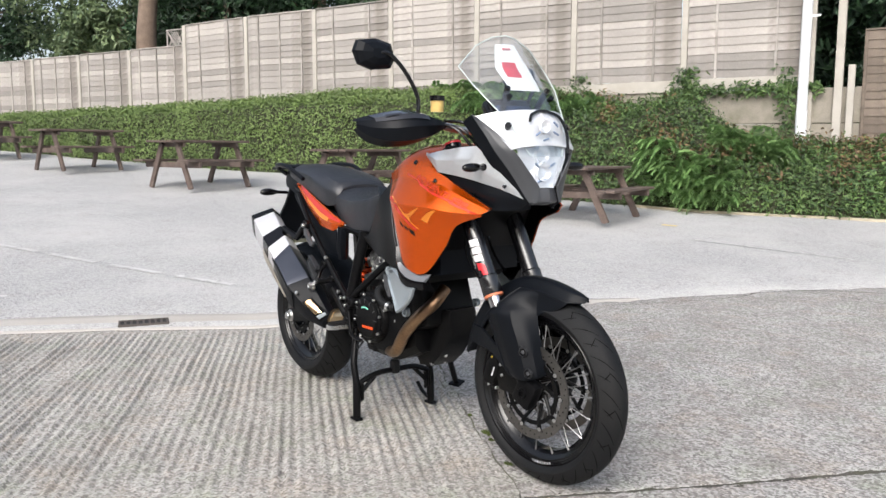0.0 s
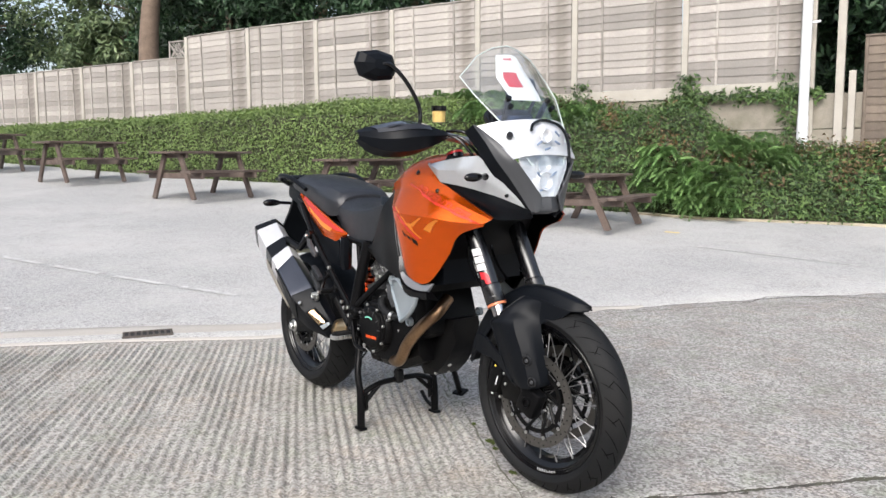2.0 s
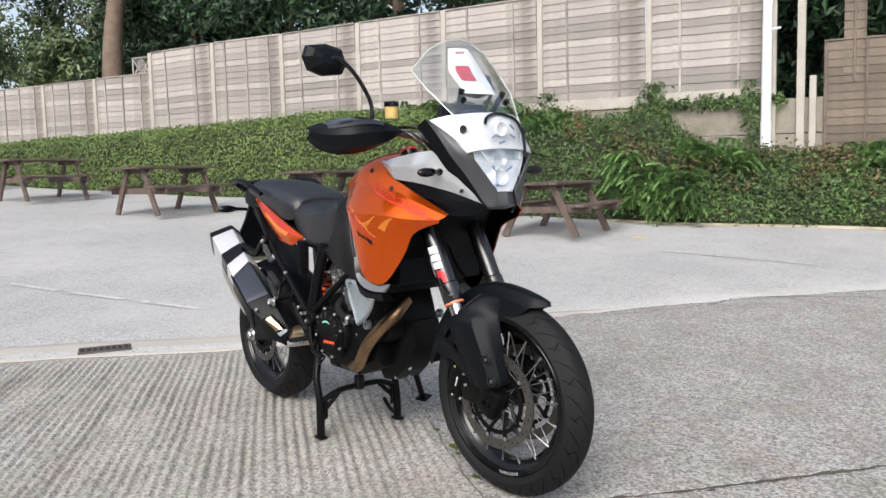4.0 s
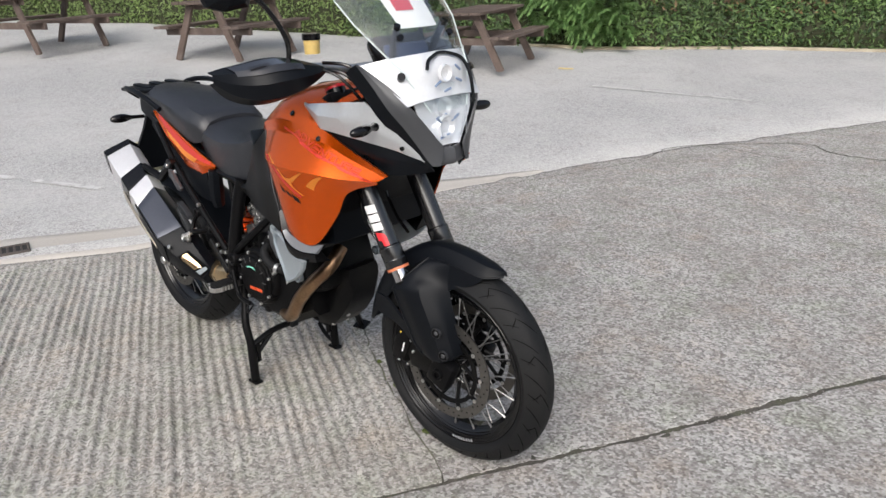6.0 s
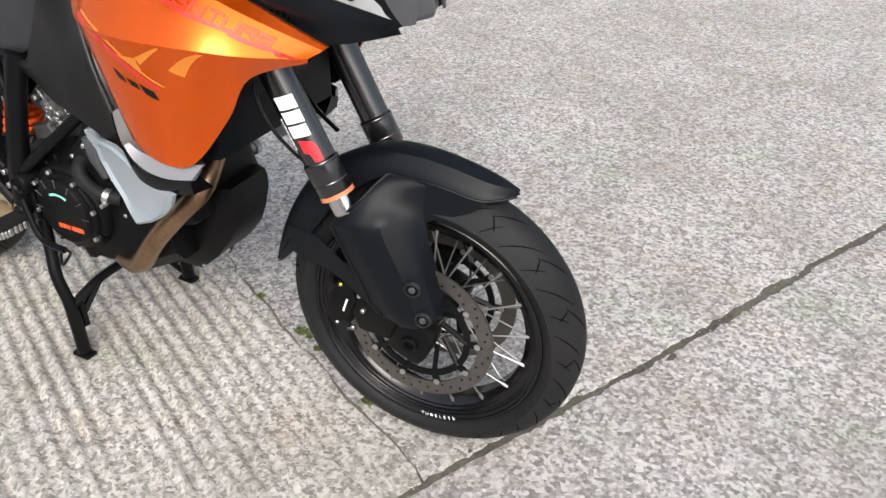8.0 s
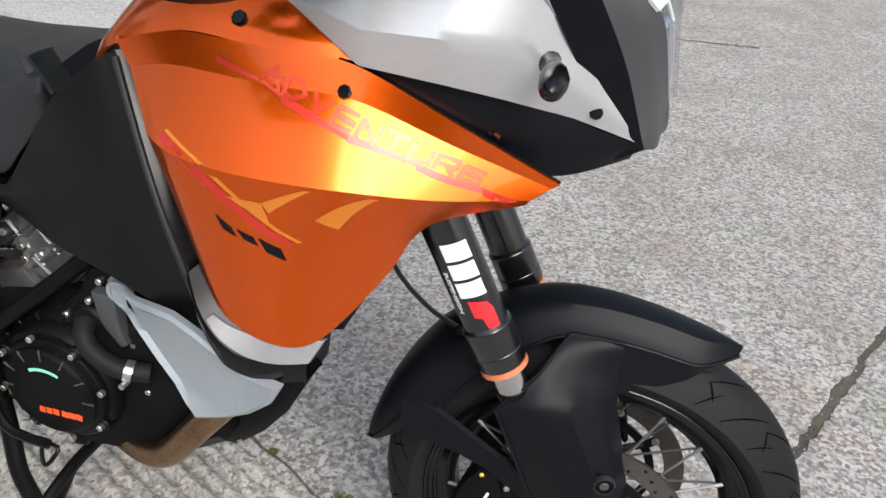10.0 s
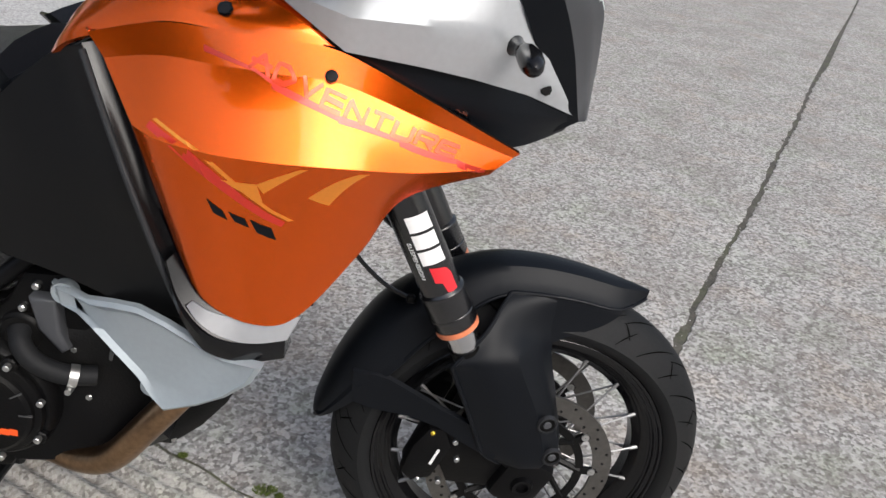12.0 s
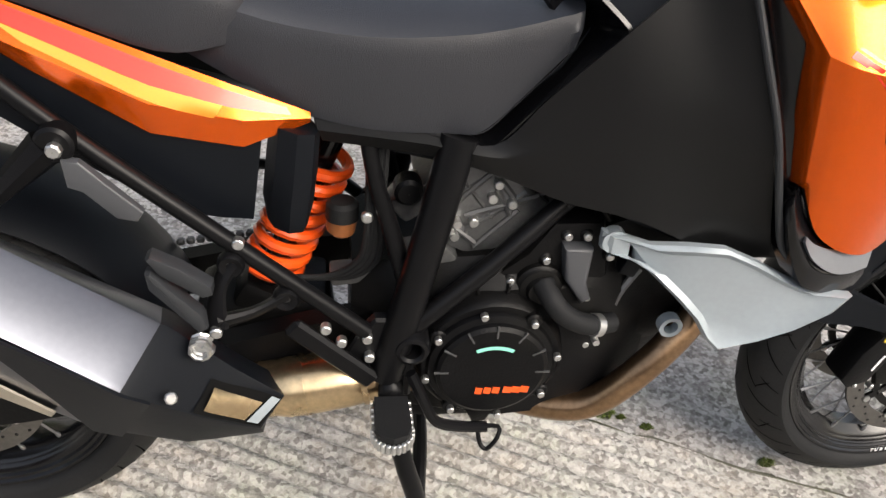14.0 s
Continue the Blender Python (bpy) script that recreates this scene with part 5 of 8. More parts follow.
# fork guards: a broad outer face, a soft crease and a narrow front face, folded up into the mudguard's edge
GUARD = [
    ((-0.045, -0.112, 0.372), (-0.012, -0.124, 0.371), (0.020, -0.124, 0.374), (0.046, -0.100, 0.380), (0.055, -0.066, 0.386)),
    ((-0.074, -0.116, 0.392), (-0.018, -0.129, 0.390), (0.024, -0.127, 0.392), (0.052, -0.100, 0.396), (0.059, -0.064, 0.398)),
    ((-0.094, -0.121, 0.440), (-0.040, -0.132, 0.440), (0.012, -0.129, 0.440), (0.040, -0.102, 0.440), (0.050, -0.064, 0.440)),
    ((-0.118, -0.126, 0.500), (-0.062, -0.136, 0.500), (-0.008, -0.131, 0.500), (0.020, -0.104, 0.500), (0.034, -0.064, 0.500)),
    ((-0.143, -0.130, 0.562), (-0.088, -0.138, 0.562), (-0.036, -0.130, 0.560), (-0.004, -0.100, 0.556), (0.020, -0.063, 0.550)),
    ((-0.140, -0.133, 0.578), (-0.094, -0.134, 0.590), (-0.048, -0.122, 0.592), (-0.016, -0.092, 0.588), (0.016, -0.062, 0.580)),
    ((-0.100, -0.112, 0.620), (-0.080, -0.107, 0.622), (-0.050, -0.096, 0.616), (-0.022, -0.078, 0.614), (0.013, -0.060, 0.610)),
    ((-0.076, -0.080, 0.650), (-0.064, -0.077, 0.652), (-0.046, -0.072, 0.652), (-0.022, -0.066, 0.650), (0.012, -0.058, 0.646)),
    ((-0.062, -0.060, 0.664), (-0.052, -0.058, 0.664), (-0.038, -0.057, 0.663), (-0.020, -0.056, 0.662), (0.012, -0.054, 0.659)),
]
for sg in (-1, 1):
    g = refine([[V3(*p) for p in row] for row in GUARD], 4, 3)
    if sg > 0:
        g = mirror_y(g)
    guard = part("fork_guard", shell(bmesh.new(), g, 0.004, Vector((0, -sg, 0))), MATTE, fork, "matte black fork guard", True, 0.5)
    part("guard_lip", tube(bmesh.new(), [r[0] for r in g] + g[-1][1:], 0.0032, 8), MATTE, guard, smooth=True)
    # front skirt between the guard and the mudguard's edge
    rows = [[V3(u, sg * v0, z0), V3(u, sg * (v0 + v1) / 2, (z0 + z1) / 2), V3(u, sg * v1, z1)] for u, v0, z0, v1, z1 in ((0.122, 0.044, 0.636, 0.046, 0.632), (0.098, 0.048, 0.643, 0.052, 0.614), (0.060, 0.052, 0.651, 0.058, 0.598), (0.022, 0.055, 0.658, 0.0635, 0.584), (-0.004, 0.057, 0.660, 0.069, 0.560))]
    part("mudguard_skirt", shell(bmesh.new(), refine(rows, 4, 3), 0.003, Vector((0, -sg, 0))), MATTE, fork, smooth=True)
    for z, u, y in ((0.470, -0.002, 0.1312), (0.402, 0.018, 0.1275)):
        m = pose(u, 0, z) @ Matrix.Rotation(radians(sg * -8), 4, "Z")
        # rim highlight painted in lighter grey, shade of the well in near-black
        bm = lathe(bmesh.new(), [(0.0120, sg * (y - 0.003)), (0.0132, sg * (y + 0.0030)), (0.0150, sg * (y + 0.0028)), (0.0172, sg * (y - 0.003))], 24, m)
        part("screw_recess", bm, RIM_HIGHLIGHT, guard, smooth=True)
        part("screw_well", disc_y(bmesh.new(), 0.0130, sg * (y - 0.008), sg * (y + 0.0004), m, 18), SOOT_SHADE, guard)
        part("screw", disc_y(bmesh.new(), 0.0068, sg * (y - 0.002), sg * (y + 0.0022), m, 12, 0.001), MASK_GREY, guard)
    # broad web from the guard back to the mudguard's cheek
    bm = bmesh.new()
    loft(bm, [[V3(u, sg * (y - 0.003), zb), V3(u, sg * (y + 0.004), zb + 0.004), V3(u, sg * (y + 0.004), zt - 0.004), V3(u, sg * (y - 0.003), zt)] for u, y, zt, zb in ((-0.292, 0.063, 0.505, 0.440), (-0.262, 0.068, 0.506, 0.432), (-0.235, 0.072, 0.502, 0.430), (-0.20, 0.082, 0.488, 0.432), (-0.15, 0.097, 0.468, 0.424), (-0.10, 0.112, 0.452, 0.402), (-0.055, 0.118, 0.444, 0.380))])
    part("mudguard_stay", bm, MATTE, fork, smooth=True)
# hose and sensor cable from the frame down to the mudguard
part("brake_hose", tube(bmesh.new(), catmull([fork_at(0.95, -0.07, -0.03), fork_at(0.86, -0.075, -0.055), fork_at(0.78, -0.075, -0.105), fork_at(0.72, -0.07, -0.115), fork_at(0.665, -0.062, -0.095), fork_at(0.638, -0.058, -0.062)], 6), 0.0036, 8), GLOSS, fork, smooth=True)
part("brake_hose", tube(bmesh.new(), catmull([fork_at(0.95, 0.03, -0.05), fork_at(0.84, 0.03, -0.075), fork_at(0.78, 0.03, -0.085), fork_at(0.73, 0.02, -0.065), fork_at(0.70, 0.0, -0.02)], 6), 0.0048, 8), GLOSS, fork, smooth=True)
part("hose_clamp", box(bmesh.new(), 0.014, 0.012, 0.014, Matrix.Translation(fork_at(0.640, -0.060, -0.064)), 0.003), ENGINE_BLACK, fork)

# -- body panels --
SIDE = [
    [V3(1.508, -0.166, 0.926), V3(1.480, -0.180, 0.908), V3(1.474, -0.176, 0.899)],
    [V3(1.394, -0.196, 0.988), V3(1.385, -0.226, 0.910), V3(1.370, -0.198, 0.862)],
    [V3(1.285, -0.206, 1.038), V3(1.303, -0.268, 0.922), V3(1.322, -0.208, 0.786)],
    [V3(1.215, -0.218, 1.047), V3(1.225, -0.284, 0.926), V3(1.248, -0.232, 0.694)],
    [V3(1.150, -0.226, 1.052), V3(1.155, -0.288, 0.930), V3(1.194, -0.252, 0.688)],
    [V3(1.083, -0.226, 1.053), V3(1.095, -0.280, 0.937), V3(1.134, -0.256, 0.720)],
    [V3(1.000, -0.214, 1.030), V3(1.062, -0.264, 0.945), V3(1.102, -0.246, 0.778)],
]
# a steeper strip along the panel's upper edge
SIDE = [[a, a.lerp(b, 0.30) + V3(0, 0.009 * min(1, (a - b).length / 0.12), 0), b, c] for a, b, c in SIDE]
# letters as strokes between the nine points of a 3 by 3 grid, counted from the lower left
STROKES = {"A": "07 72 35", "D": "06 67 75 51 10", "V": "61 18", "E": "06 68 35 02", "N": "06 62 28", "T": "68 71", "U": "60 02 28", "R": "06 68 85 53 42"}
side_grid = refine(SIDE, 6, 4)
for sg, label in ((-1, "orange metallic side panel"), (1, "orange metallic side panel")):
    g = side_grid if sg < 0 else mirror_y(side_grid)
    panel = part("side_panel", shell(bmesh.new(), g, 0.006, Vector((0, -sg, 0))), ORANGE, bike, label, True, 0.28)
    rear = [r for r in g[-1]]
    ret = [[p, p.lerp(q, 0.5) + V3(-0.003, 0, 0), q] for p, q in ((p, p + V3(-0.012, -sg * 0.030, 0.002)) for p in rear)]
    part("panel_return", shell(bmesh.new(), ret, 0.003, Vector((1, 0, 0))), ORANGE, panel, "folded rear edge of the panel", True)
    lin = [[p + V3(0, -sg * 0.008, 0) for p in row] for row in g]
    part("panel_liner", shell(bmesh.new(), lin, 0.003, Vector((0, -sg, 0))), SOOT_SHADE, panel, "black inner liner", True)
    bolt(on_grid(g, *find_uv(g, 1.276, 1.012), 0.0), (0.1, sg, 0.6), 0.008, 0.004, GLOSS, panel)
    # red lines and pale shapes printed on the panel
    decal("red_line", g, [(1.085, 0.955), (1.236, 0.843), (1.231, 0.839), (1.080, 0.947)], RED_DECAL, panel, 0.0006)
    decal("pale_line", g, [(1.092, 0.957), (1.246, 0.846), (1.240, 0.844), (1.087, 0.955)], ORANGE_PALE, panel, 0.0005)
    BAND = ((1.136, 1.036), (1.212, 1.005), (1.288, 0.974), (1.360, 0.948), (1.430, 0.922), (1.466, 0.909))
    for (xa, za), (xb, zb) in zip(BAND, BAND[1:]):
        decal("red_line", g, [(xa, za), (xb, zb), (xb, zb - 0.005), (xa, za - 0.008)], RED_DECAL, panel, 0.0006, 4)
    decal("pale_shape", g, [(1.165, 0.902), (1.205, 0.898), (1.212, 0.872), (1.200, 0.878)], ORANGE_PALE, panel, 0.0006)
    decal("pale_shape", g, [(1.205, 0.898), (1.255, 0.922), (1.262, 0.918), (1.212, 0.885)], ORANGE_PALE, panel, 0.0006)
    decal("pale_shape", g, [(1.285, 0.868), (1.330, 0.912), (1.320, 0.914), (1.262, 0.880)], ORANGE_PALE, panel, 0.0006)
    for k, ch in enumerate("ADVENTURE"):
        x0, wd = 1.186 + 0.0272 * k, 0.0205
        hh = 0.018 - 0.0008 * k
        for a, b in STROKES[ch].split():
            (ax, az), (bx, bz) = ((int(c) % 3 / 2, int(c) // 3 / 2) for c in (a, b))
            p, q = (Vector((x0 + wd * fx + 0.006 * fz, lerp_table(BAND, x0 + wd * fx) + 0.001 + hh * fz)) for fx, fz in ((ax, az), (bx, bz)))
            d = (q - p).normalized() * 0.0014
            n = Vector((-d.y, d.x)) * 1.75
            p, q = p - d * 0.7, q + d * 0.7
            decal("word_stroke", g, [tuple(p + n), tuple(q + n), tuple(q - n), tuple(p - n)], LETTER, panel, 0.0008, 3)
    for k, wd in enumerate((0.020, 0.020, 0.026)):
        x0, z0 = 1.150 + 0.024 * k, 0.872 - 0.0125 * k
        decal("black_mark", g, [(x0 - 0.002, z0), (x0 + wd - 0.004, z0 - 0.012), (x0 + wd + 0.001, z0 - 0.026), (x0 + 0.005, z0 - 0.016)], MATTE, panel, 0.0007, 2)

# upper tank cover
TANK = []
for x, yb, zb, top in ((0.935, 0.175, 0.985, 1.005), (0.965, 0.195, 1.010, 1.055), (1.02, 0.212, 1.032, 1.105), (1.09, 0.222, 1.054, 1.135), (1.17, 0.219, 1.048, 1.142), (1.24, 0.209, 1.040, 1.132), (1.29, 0.196, 1.032, 1.108)):
    row = []
    for y, f in ((-1, 0), (-0.96, 0.28), (-0.80, 0.66), (-0.55, 0.9), (-0.25, 0.99), (0, 1.0), (0.25, 0.99), (0.55, 0.9), (0.80, 0.66), (0.96, 0.28), (1, 0)):
        row.append(V3(x, y * yb, zb + (top - zb) * f))
    TANK.append(row)
tank_grid = refine(TANK, 4, 2)
part("tank_cover", shell(bmesh.new(), tank_grid, 0.006, Vector((0, 0, -1))), ORANGE, bike, "orange metallic fuel tank cover", True)
part("fuel_cap", lathe(bmesh.new(), [(0.0005, 0.012), (0.036, 0.012), (0.044, 0.006), (0.046, 0)], 28, pose(1.08, 0, 1.128, -90, 0, 0)), GLOSS, bike, smooth=True)
for sg in (-1, 1):
    bolt((1.155, sg * 0.212, 1.072), (0, sg, 0.7), 0.009, 0.004, GLOSS)
    bolt((1.255, sg * 0.198, 1.064), (0, sg, 0.7), 0.006, 0.004, GLOSS)

# black tank sides below the seat, creased, then recessed towards the orange panel
for sg in (-1, 1):
    st = [
        [V3(0.530, -0.135, 0.800), V3(0.535, -0.150, 0.790), V3(0.540, -0.140, 0.772)],
        [V3(0.660, -0.142, 0.790), V3(0.665, -0.158, 0.779), V3(0.672, -0.146, 0.757)],
        [V3(0.745, -0.158, 0.780), V3(0.752, -0.168, 0.768), V3(0.760, -0.162, 0.738)],
        [V3(0.800, -0.167, 0.845), V3(0.825, -0.182, 0.790), V3(0.838, -0.186, 0.718)],
        [V3(0.870, -0.184, 0.930), V3(0.902, -0.200, 0.830), V3(0.926, -0.206, 0.705)],
        [V3(0.940, -0.178, 0.992), V3(0.985, -0.215, 0.850), V3(1.034, -0.204, 0.660)],
        [V3(0.985, -0.200, 1.010), V3(1.050, -0.238, 0.840), V3(1.112, -0.214, 0.660)],
    ]
    g = refine(st, 5, 5)
    if sg > 0:
        g = mirror_y(g)
    part("tank_side", shell(bmesh.new(), g, 0.006, Vector((0, -sg, 0))), TANK_BLACK, bike, "matte black tank side cover", True)
    st = [
        [V3(0.985, -0.198, 1.012), V3(1.050, -0.236, 0.842), V3(1.108, -0.240, 0.690), V3(1.150, -0.216, 0.660)],
        [V3(1.005, -0.190, 1.015), V3(1.065, -0.225, 0.845), V3(1.120, -0.230, 0.695), V3(1.180, -0.220, 0.668)],
        [V3(1.030, -0.205, 1.015), V3(1.095, -0.236, 0.845), V3(1.132, -0.238, 0.712), V3(1.205, -0.226, 0.672)],
    ]
    g = refine(st, 3, 4)
    if sg > 0:
        g = mirror_y(g)
    part("tank_recess", shell(bmesh.new(), g, 0.005, Vector((0, -sg, 0))), GLOSS, bike, "gloss black recess beside the side panel", True)
    # strip with its edge highlight painted grey, and black lip, under the orange panel
    line = [V3(1.092, -0.250, 0.770), V3(1.108, -0.259, 0.730), V3(1.134, -0.263, 0.698), V3(1.165, -0.260, 0.681), V3(1.202, -0.248, 0.672), V3(1.238, -0.232, 0.671)]
    bm = bmesh.new()
    loft(bm, [[p + V3(-0.004, -0.004, -0.002 - 0.012 * f), p + V3(0.014, 0.020, 0.014), p + V3(0.014, 0.026, 0.010), p + V3(-0.004, 0.006, -0.006 - 0.012 * f)] for p, f in ((p, min(1, k / 14)) for k, p in enumerate(catmull(line, 5)))])
    if sg > 0:
        bmesh.ops.scale(bm, vec=(1, -1, 1), verts=bm.verts)
    part("panel_channel", bm, GLOSS, bike, "black channel under the side panel", True)
    bm = bmesh.new()
    inset = catmull([V3(1.1175, -0.2615, 0.7175)] + line[2:], 5)
    loft(bm, [[p + V3(-0.002, -0.0055, -0.002 - 0.012 * f), p + V3(0.002 + 0.012 * f, 0.002 + 0.016 * f, 0.016 * f), p + V3(0.002 + 0.012 * f, 0.006 + 0.016 * f, 0.013 * f), p + V3(-0.002, 0.004, -0.006 - 0.012 * f)] for p, f in ((p, 0.03 + 0.82 * min(1, k / 13)) for k, p in enumerate(inset))])
    if sg > 0:
        bmesh.ops.scale(bm, vec=(1, -1, 1), verts=bm.verts)
    part("grey_strip", bm, STRIP_HIGHLIGHT, bike, "trim strip under the side panel, grey for its edge highlight", True)
    bm = bmesh.new()
    loft(bm, [[p + V3(-0.004, 0.014, 0.006 - 0.014 * f), p + V3(-0.004, -0.005, 0.002 - 0.016 * f), p + V3(-0.004, -0.007, -0.004 - 0.018 * f), p + V3(-0.006, -0.002, -0.010 - 0.034 * f), p + V3(-0.006, 0.050, -0.012 - 0.040 * f)] for p, f in ((p, min(1, (k + 2) / 13)) for k, p in enumerate(catmull(line, 5)))])
    if sg > 0:
        bmesh.ops.scale(bm, vec=(1, -1, 1), verts=bm.verts)
    part("lower_lip", bm, GLOSS, bike, "black lower fairing lip", True)
    # bead whose grey stands for the highlight on the black edge
    bead = catmull([V3(0.987, sg * 0.203, 1.006), V3(1.018, sg * 0.224, 0.925), V3(1.050, sg * 0.241, 0.842), V3(1.082, sg * 0.244, 0.745), V3(1.104, sg * 0.245, 0.692), V3(1.135, sg * 0.246, 0.665)], 5)
    part("panel_edge", tube(bmesh.new(), bead, 0.0046, 10), EDGE_GREY, bike, "rounded black panel edge with its highlight painted grey", True)

# radiator shrouds and dark core behind the panels
bm = bmesh.new()
loft(bm, [[V3(x0, -w, z), V3(x0, w, z), V3(x1 - 0.02, w, z), V3(x1, w * 0.8, z), V3(x1, -w * 0.8, z), V3(x1 - 0.02, -w, z)] for x0, x1, w, z in ((1.08, 1.175, 0.190, 0.640), (1.10, 1.215, 0.200, 0.690), (1.14, 1.275, 0.200, 0.790), (1.18, 1.330, 0.180, 0.870), (1.22, 1.390, 0.150, 0.935))])
part("radiator", bm, ENGINE_BLACK, bike, "black radiator and shroud behind the side panels", True)
bm = box(bmesh.new(), 0.13, 0.25, 0.24, pose(1.005, 0, 0.55, 0, -18, 0), 0.03, 2)
part("engine_front", bm, ENGINE_BLACK, bike, "black front of the engine", True)
bm = bmesh.new()
loft(bm, [[V3(x, y * w, z0 + (z1 - z0) * f) for y, f in ((-1, 0), (-1, 0.8), (-0.7, 1), (0.7, 1), (1, 0.8), (1, 0))] for x, w, z0, z1 in ((0.62, 0.10, 0.74, 0.86), (0.80, 0.13, 0.72, 0.90), (1.0, 0.18, 0.66, 1.02), (1.15, 0.195, 0.66, 1.03), (1.26, 0.18, 0.68, 1.02))])
part("fuel_tank", bm, MATTE, bike, "black plastic fuel tank", True)

# seats
def seat_rings(rows):
    rings = []
    for x, w, ztop, zedge, zlow in rows:
        rings.append([V3(x, -w * 0.92, zlow), V3(x, -w, zedge - 0.02), V3(x, -w * 0.97, zedge), V3(x, -w * 0.80, ztop - 0.012), V3(x, -w * 0.4, ztop), V3(x, 0, ztop + 0.002), V3(x, w * 0.4, ztop), V3(x, w * 0.80, ztop - 0.012), V3(x, w * 0.97, zedge), V3(x, w, zedge - 0.02), V3(x, w * 0.92, zlow)])
    lines = [catmull([r[k] for r in rings], 4) for k in range(11)]
    return [[ln[i] for ln in lines] for i in range(len(lines[0]))]


part("rider_seat", loft(bmesh.new(), seat_rings([(0.30, 0.09, 0.975, 0.94, 0.90), (0.36, 0.112, 0.965, 0.93, 0.876), (0.42, 0.128, 0.958, 0.925, 0.848), (0.50, 0.144, 0.945, 0.91, 0.808), (0.60, 0.158, 0.938, 0.905, 0.790), (0.69, 0.160, 0.942, 0.912, 0.789), (0.732, 0.158, 0.945, 0.918, 0.790), (0.765, 0.158, 0.950, 0.926, 0.824), (0.800, 0.157, 0.955, 0.936, 0.864), (0.828, 0.154, 0.960, 0.944, 0.898), (0.832, 0.140, 0.964, 0.950, 0.915)])), SEAT_VINYL, bike, "black grained vinyl rider seat", True)
part("pillion_seat", loft(bmesh.new(), seat_rings([(-0.09, 0.085, 1.032, 1.015, 0.99), (-0.03, 0.115, 1.046, 1.022, 0.985), (0.10, 0.135, 1.046, 1.015, 0.955), (0.24, 0.148, 1.030, 0.995, 0.915), (0.36, 0.152, 1.005, 0.965, 0.875), (0.43, 0.140, 0.985, 0.945, 0.88), (0.455, 0.125, 0.965, 0.93, 0.89)])), SEAT_VINYL, bike, "black grained vinyl pillion seat", True)
for sg in (-1, 1):
    bm = bmesh.new()
    g = refine([[V3(a, -y0, b), V3((a + c) / 2 + 0.002, -y0 + 0.030, (b + d) / 2), V3(c, -y1, d)] for a, b, c, d, y0, y1 in ((0.690, 0.790, 0.700, 0.780, 0.146, 0.152), (0.728, 0.790, 0.742, 0.778, 0.146, 0.157), (0.760, 0.820, 0.785, 0.828, 0.146, 0.163), (0.818, 0.888, 0.858, 0.914, 0.146, 0.178), (0.824, 0.905, 0.872, 0.932, 0.145, 0.184), (0.815, 0.920, 0.862, 0.945, 0.143, 0.180), (0.780, 0.960, 0.828, 0.972, 0.130, 0.165))], 4, 3)
    if sg > 0:
        g = mirror_y(g)
    part("seat_gutter", shell(bm, g, 0.005, Vector((0, -sg, 0))), GLOSS, bike, "black groove between seat and tank", True)

# tail: orange covers, rack, lamp, plate holder
for sg in (-1, 1):
    st = [
        [V3(0.060, -0.116, 0.968), V3(0.066, -0.128, 0.958), V3(0.074, -0.122, 0.946)],
        [V3(0.200, -0.138, 0.928), V3(0.214, -0.160, 0.886), V3(0.226, -0.152, 0.856)],
        [V3(0.340, -0.148, 0.880), V3(0.352, -0.170, 0.826), V3(0.348, -0.160, 0.786)],
        [V3(0.440, -0.148, 0.842), V3(0.452, -0.164, 0.806), V3(0.450, -0.156, 0.769)],
        [V3(0.526, -0.140, 0.808), V3(0.527, -0.146, 0.803), V3(0.526, -0.144, 0.797)],
    ]
    g = facet(st, 5, 4)
    if sg > 0:
        g = mirror_y(g)
    tp = part("tail_panel", shell(bmesh.new(), g, 0.005, Vector((0, -sg, 0))), ORANGE, bike, "orange metallic tail side panel", True, 0.28)
    decal("red_line", g, [(0.11, 0.952), (0.50, 0.816), (0.505, 0.807), (0.12, 0.940)], RED_DECAL, tp)
    decal("pale_shape", g, [(0.20, 0.908), (0.43, 0.822), (0.42, 0.810), (0.23, 0.885)], ORANGE_PALE, tp)
    # under-tail black cover and rails
    st = [[V3(0.02, -0.11, 0.975), V3(0.03, -0.125, 0.90)], [V3(0.20, -0.145, 0.89), V3(0.20, -0.14, 0.78)], [V3(0.35, -0.155, 0.80), V3(0.36, -0.145, 0.68)], [V3(0.47, -0.15, 0.775), V3(0.455, -0.14, 0.66)]]
    g = refine(st, 4, 4)
    if sg > 0:
        g = mirror_y(g)
    part("tail_undercover", shell(bmesh.new(), g, 0.005, Vector((0, -sg, 0))), MATTE, bike, smooth=True)
    part("grab_rail", tube(bmesh.new(), catmull([V3(0.20, sg * 0.165, 0.985), V3(0.08, sg * 0.178, 1.035), V3(-0.05, sg * 0.165, 1.045), V3(-0.13, sg * 0.13, 1.03), V3(-0.10, sg * 0.10, 1.0)], 5), 0.0105, 10), MATTE, bike, "black grab rail", True)
bm = box(bmesh.new(), 0.22, 0.25, 0.016, pose(-0.10, 0, 1.028, 0, -2, 0), 0.007, 2)
for k in range(3):
    box(bm, 0.16, 0.03, 0.01, pose(-0.10, -0.07 + 0.07 * k, 1.040), 0.004)
part("rack", bm, MATTE, bike, "black plastic luggage rack", True)
bm = bmesh.new()
loft(bm, [[V3(x, y * w, z) for y, z in ((-1, z0), (-0.9, z1), (0.9, z1), (1, z0), (0.6, z0 - 0.02), (-0.6, z0 - 0.02))] for x, w, z0, z1 in ((-0.19, 0.06, 0.96, 1.01), (-0.10, 0.10, 0.94, 1.018), (0.05, 0.115, 0.90, 1.0), (0.25, 0.12, 0.80, 0.96))])
part("tail_body", bm, MATTE, bike, smooth=True)
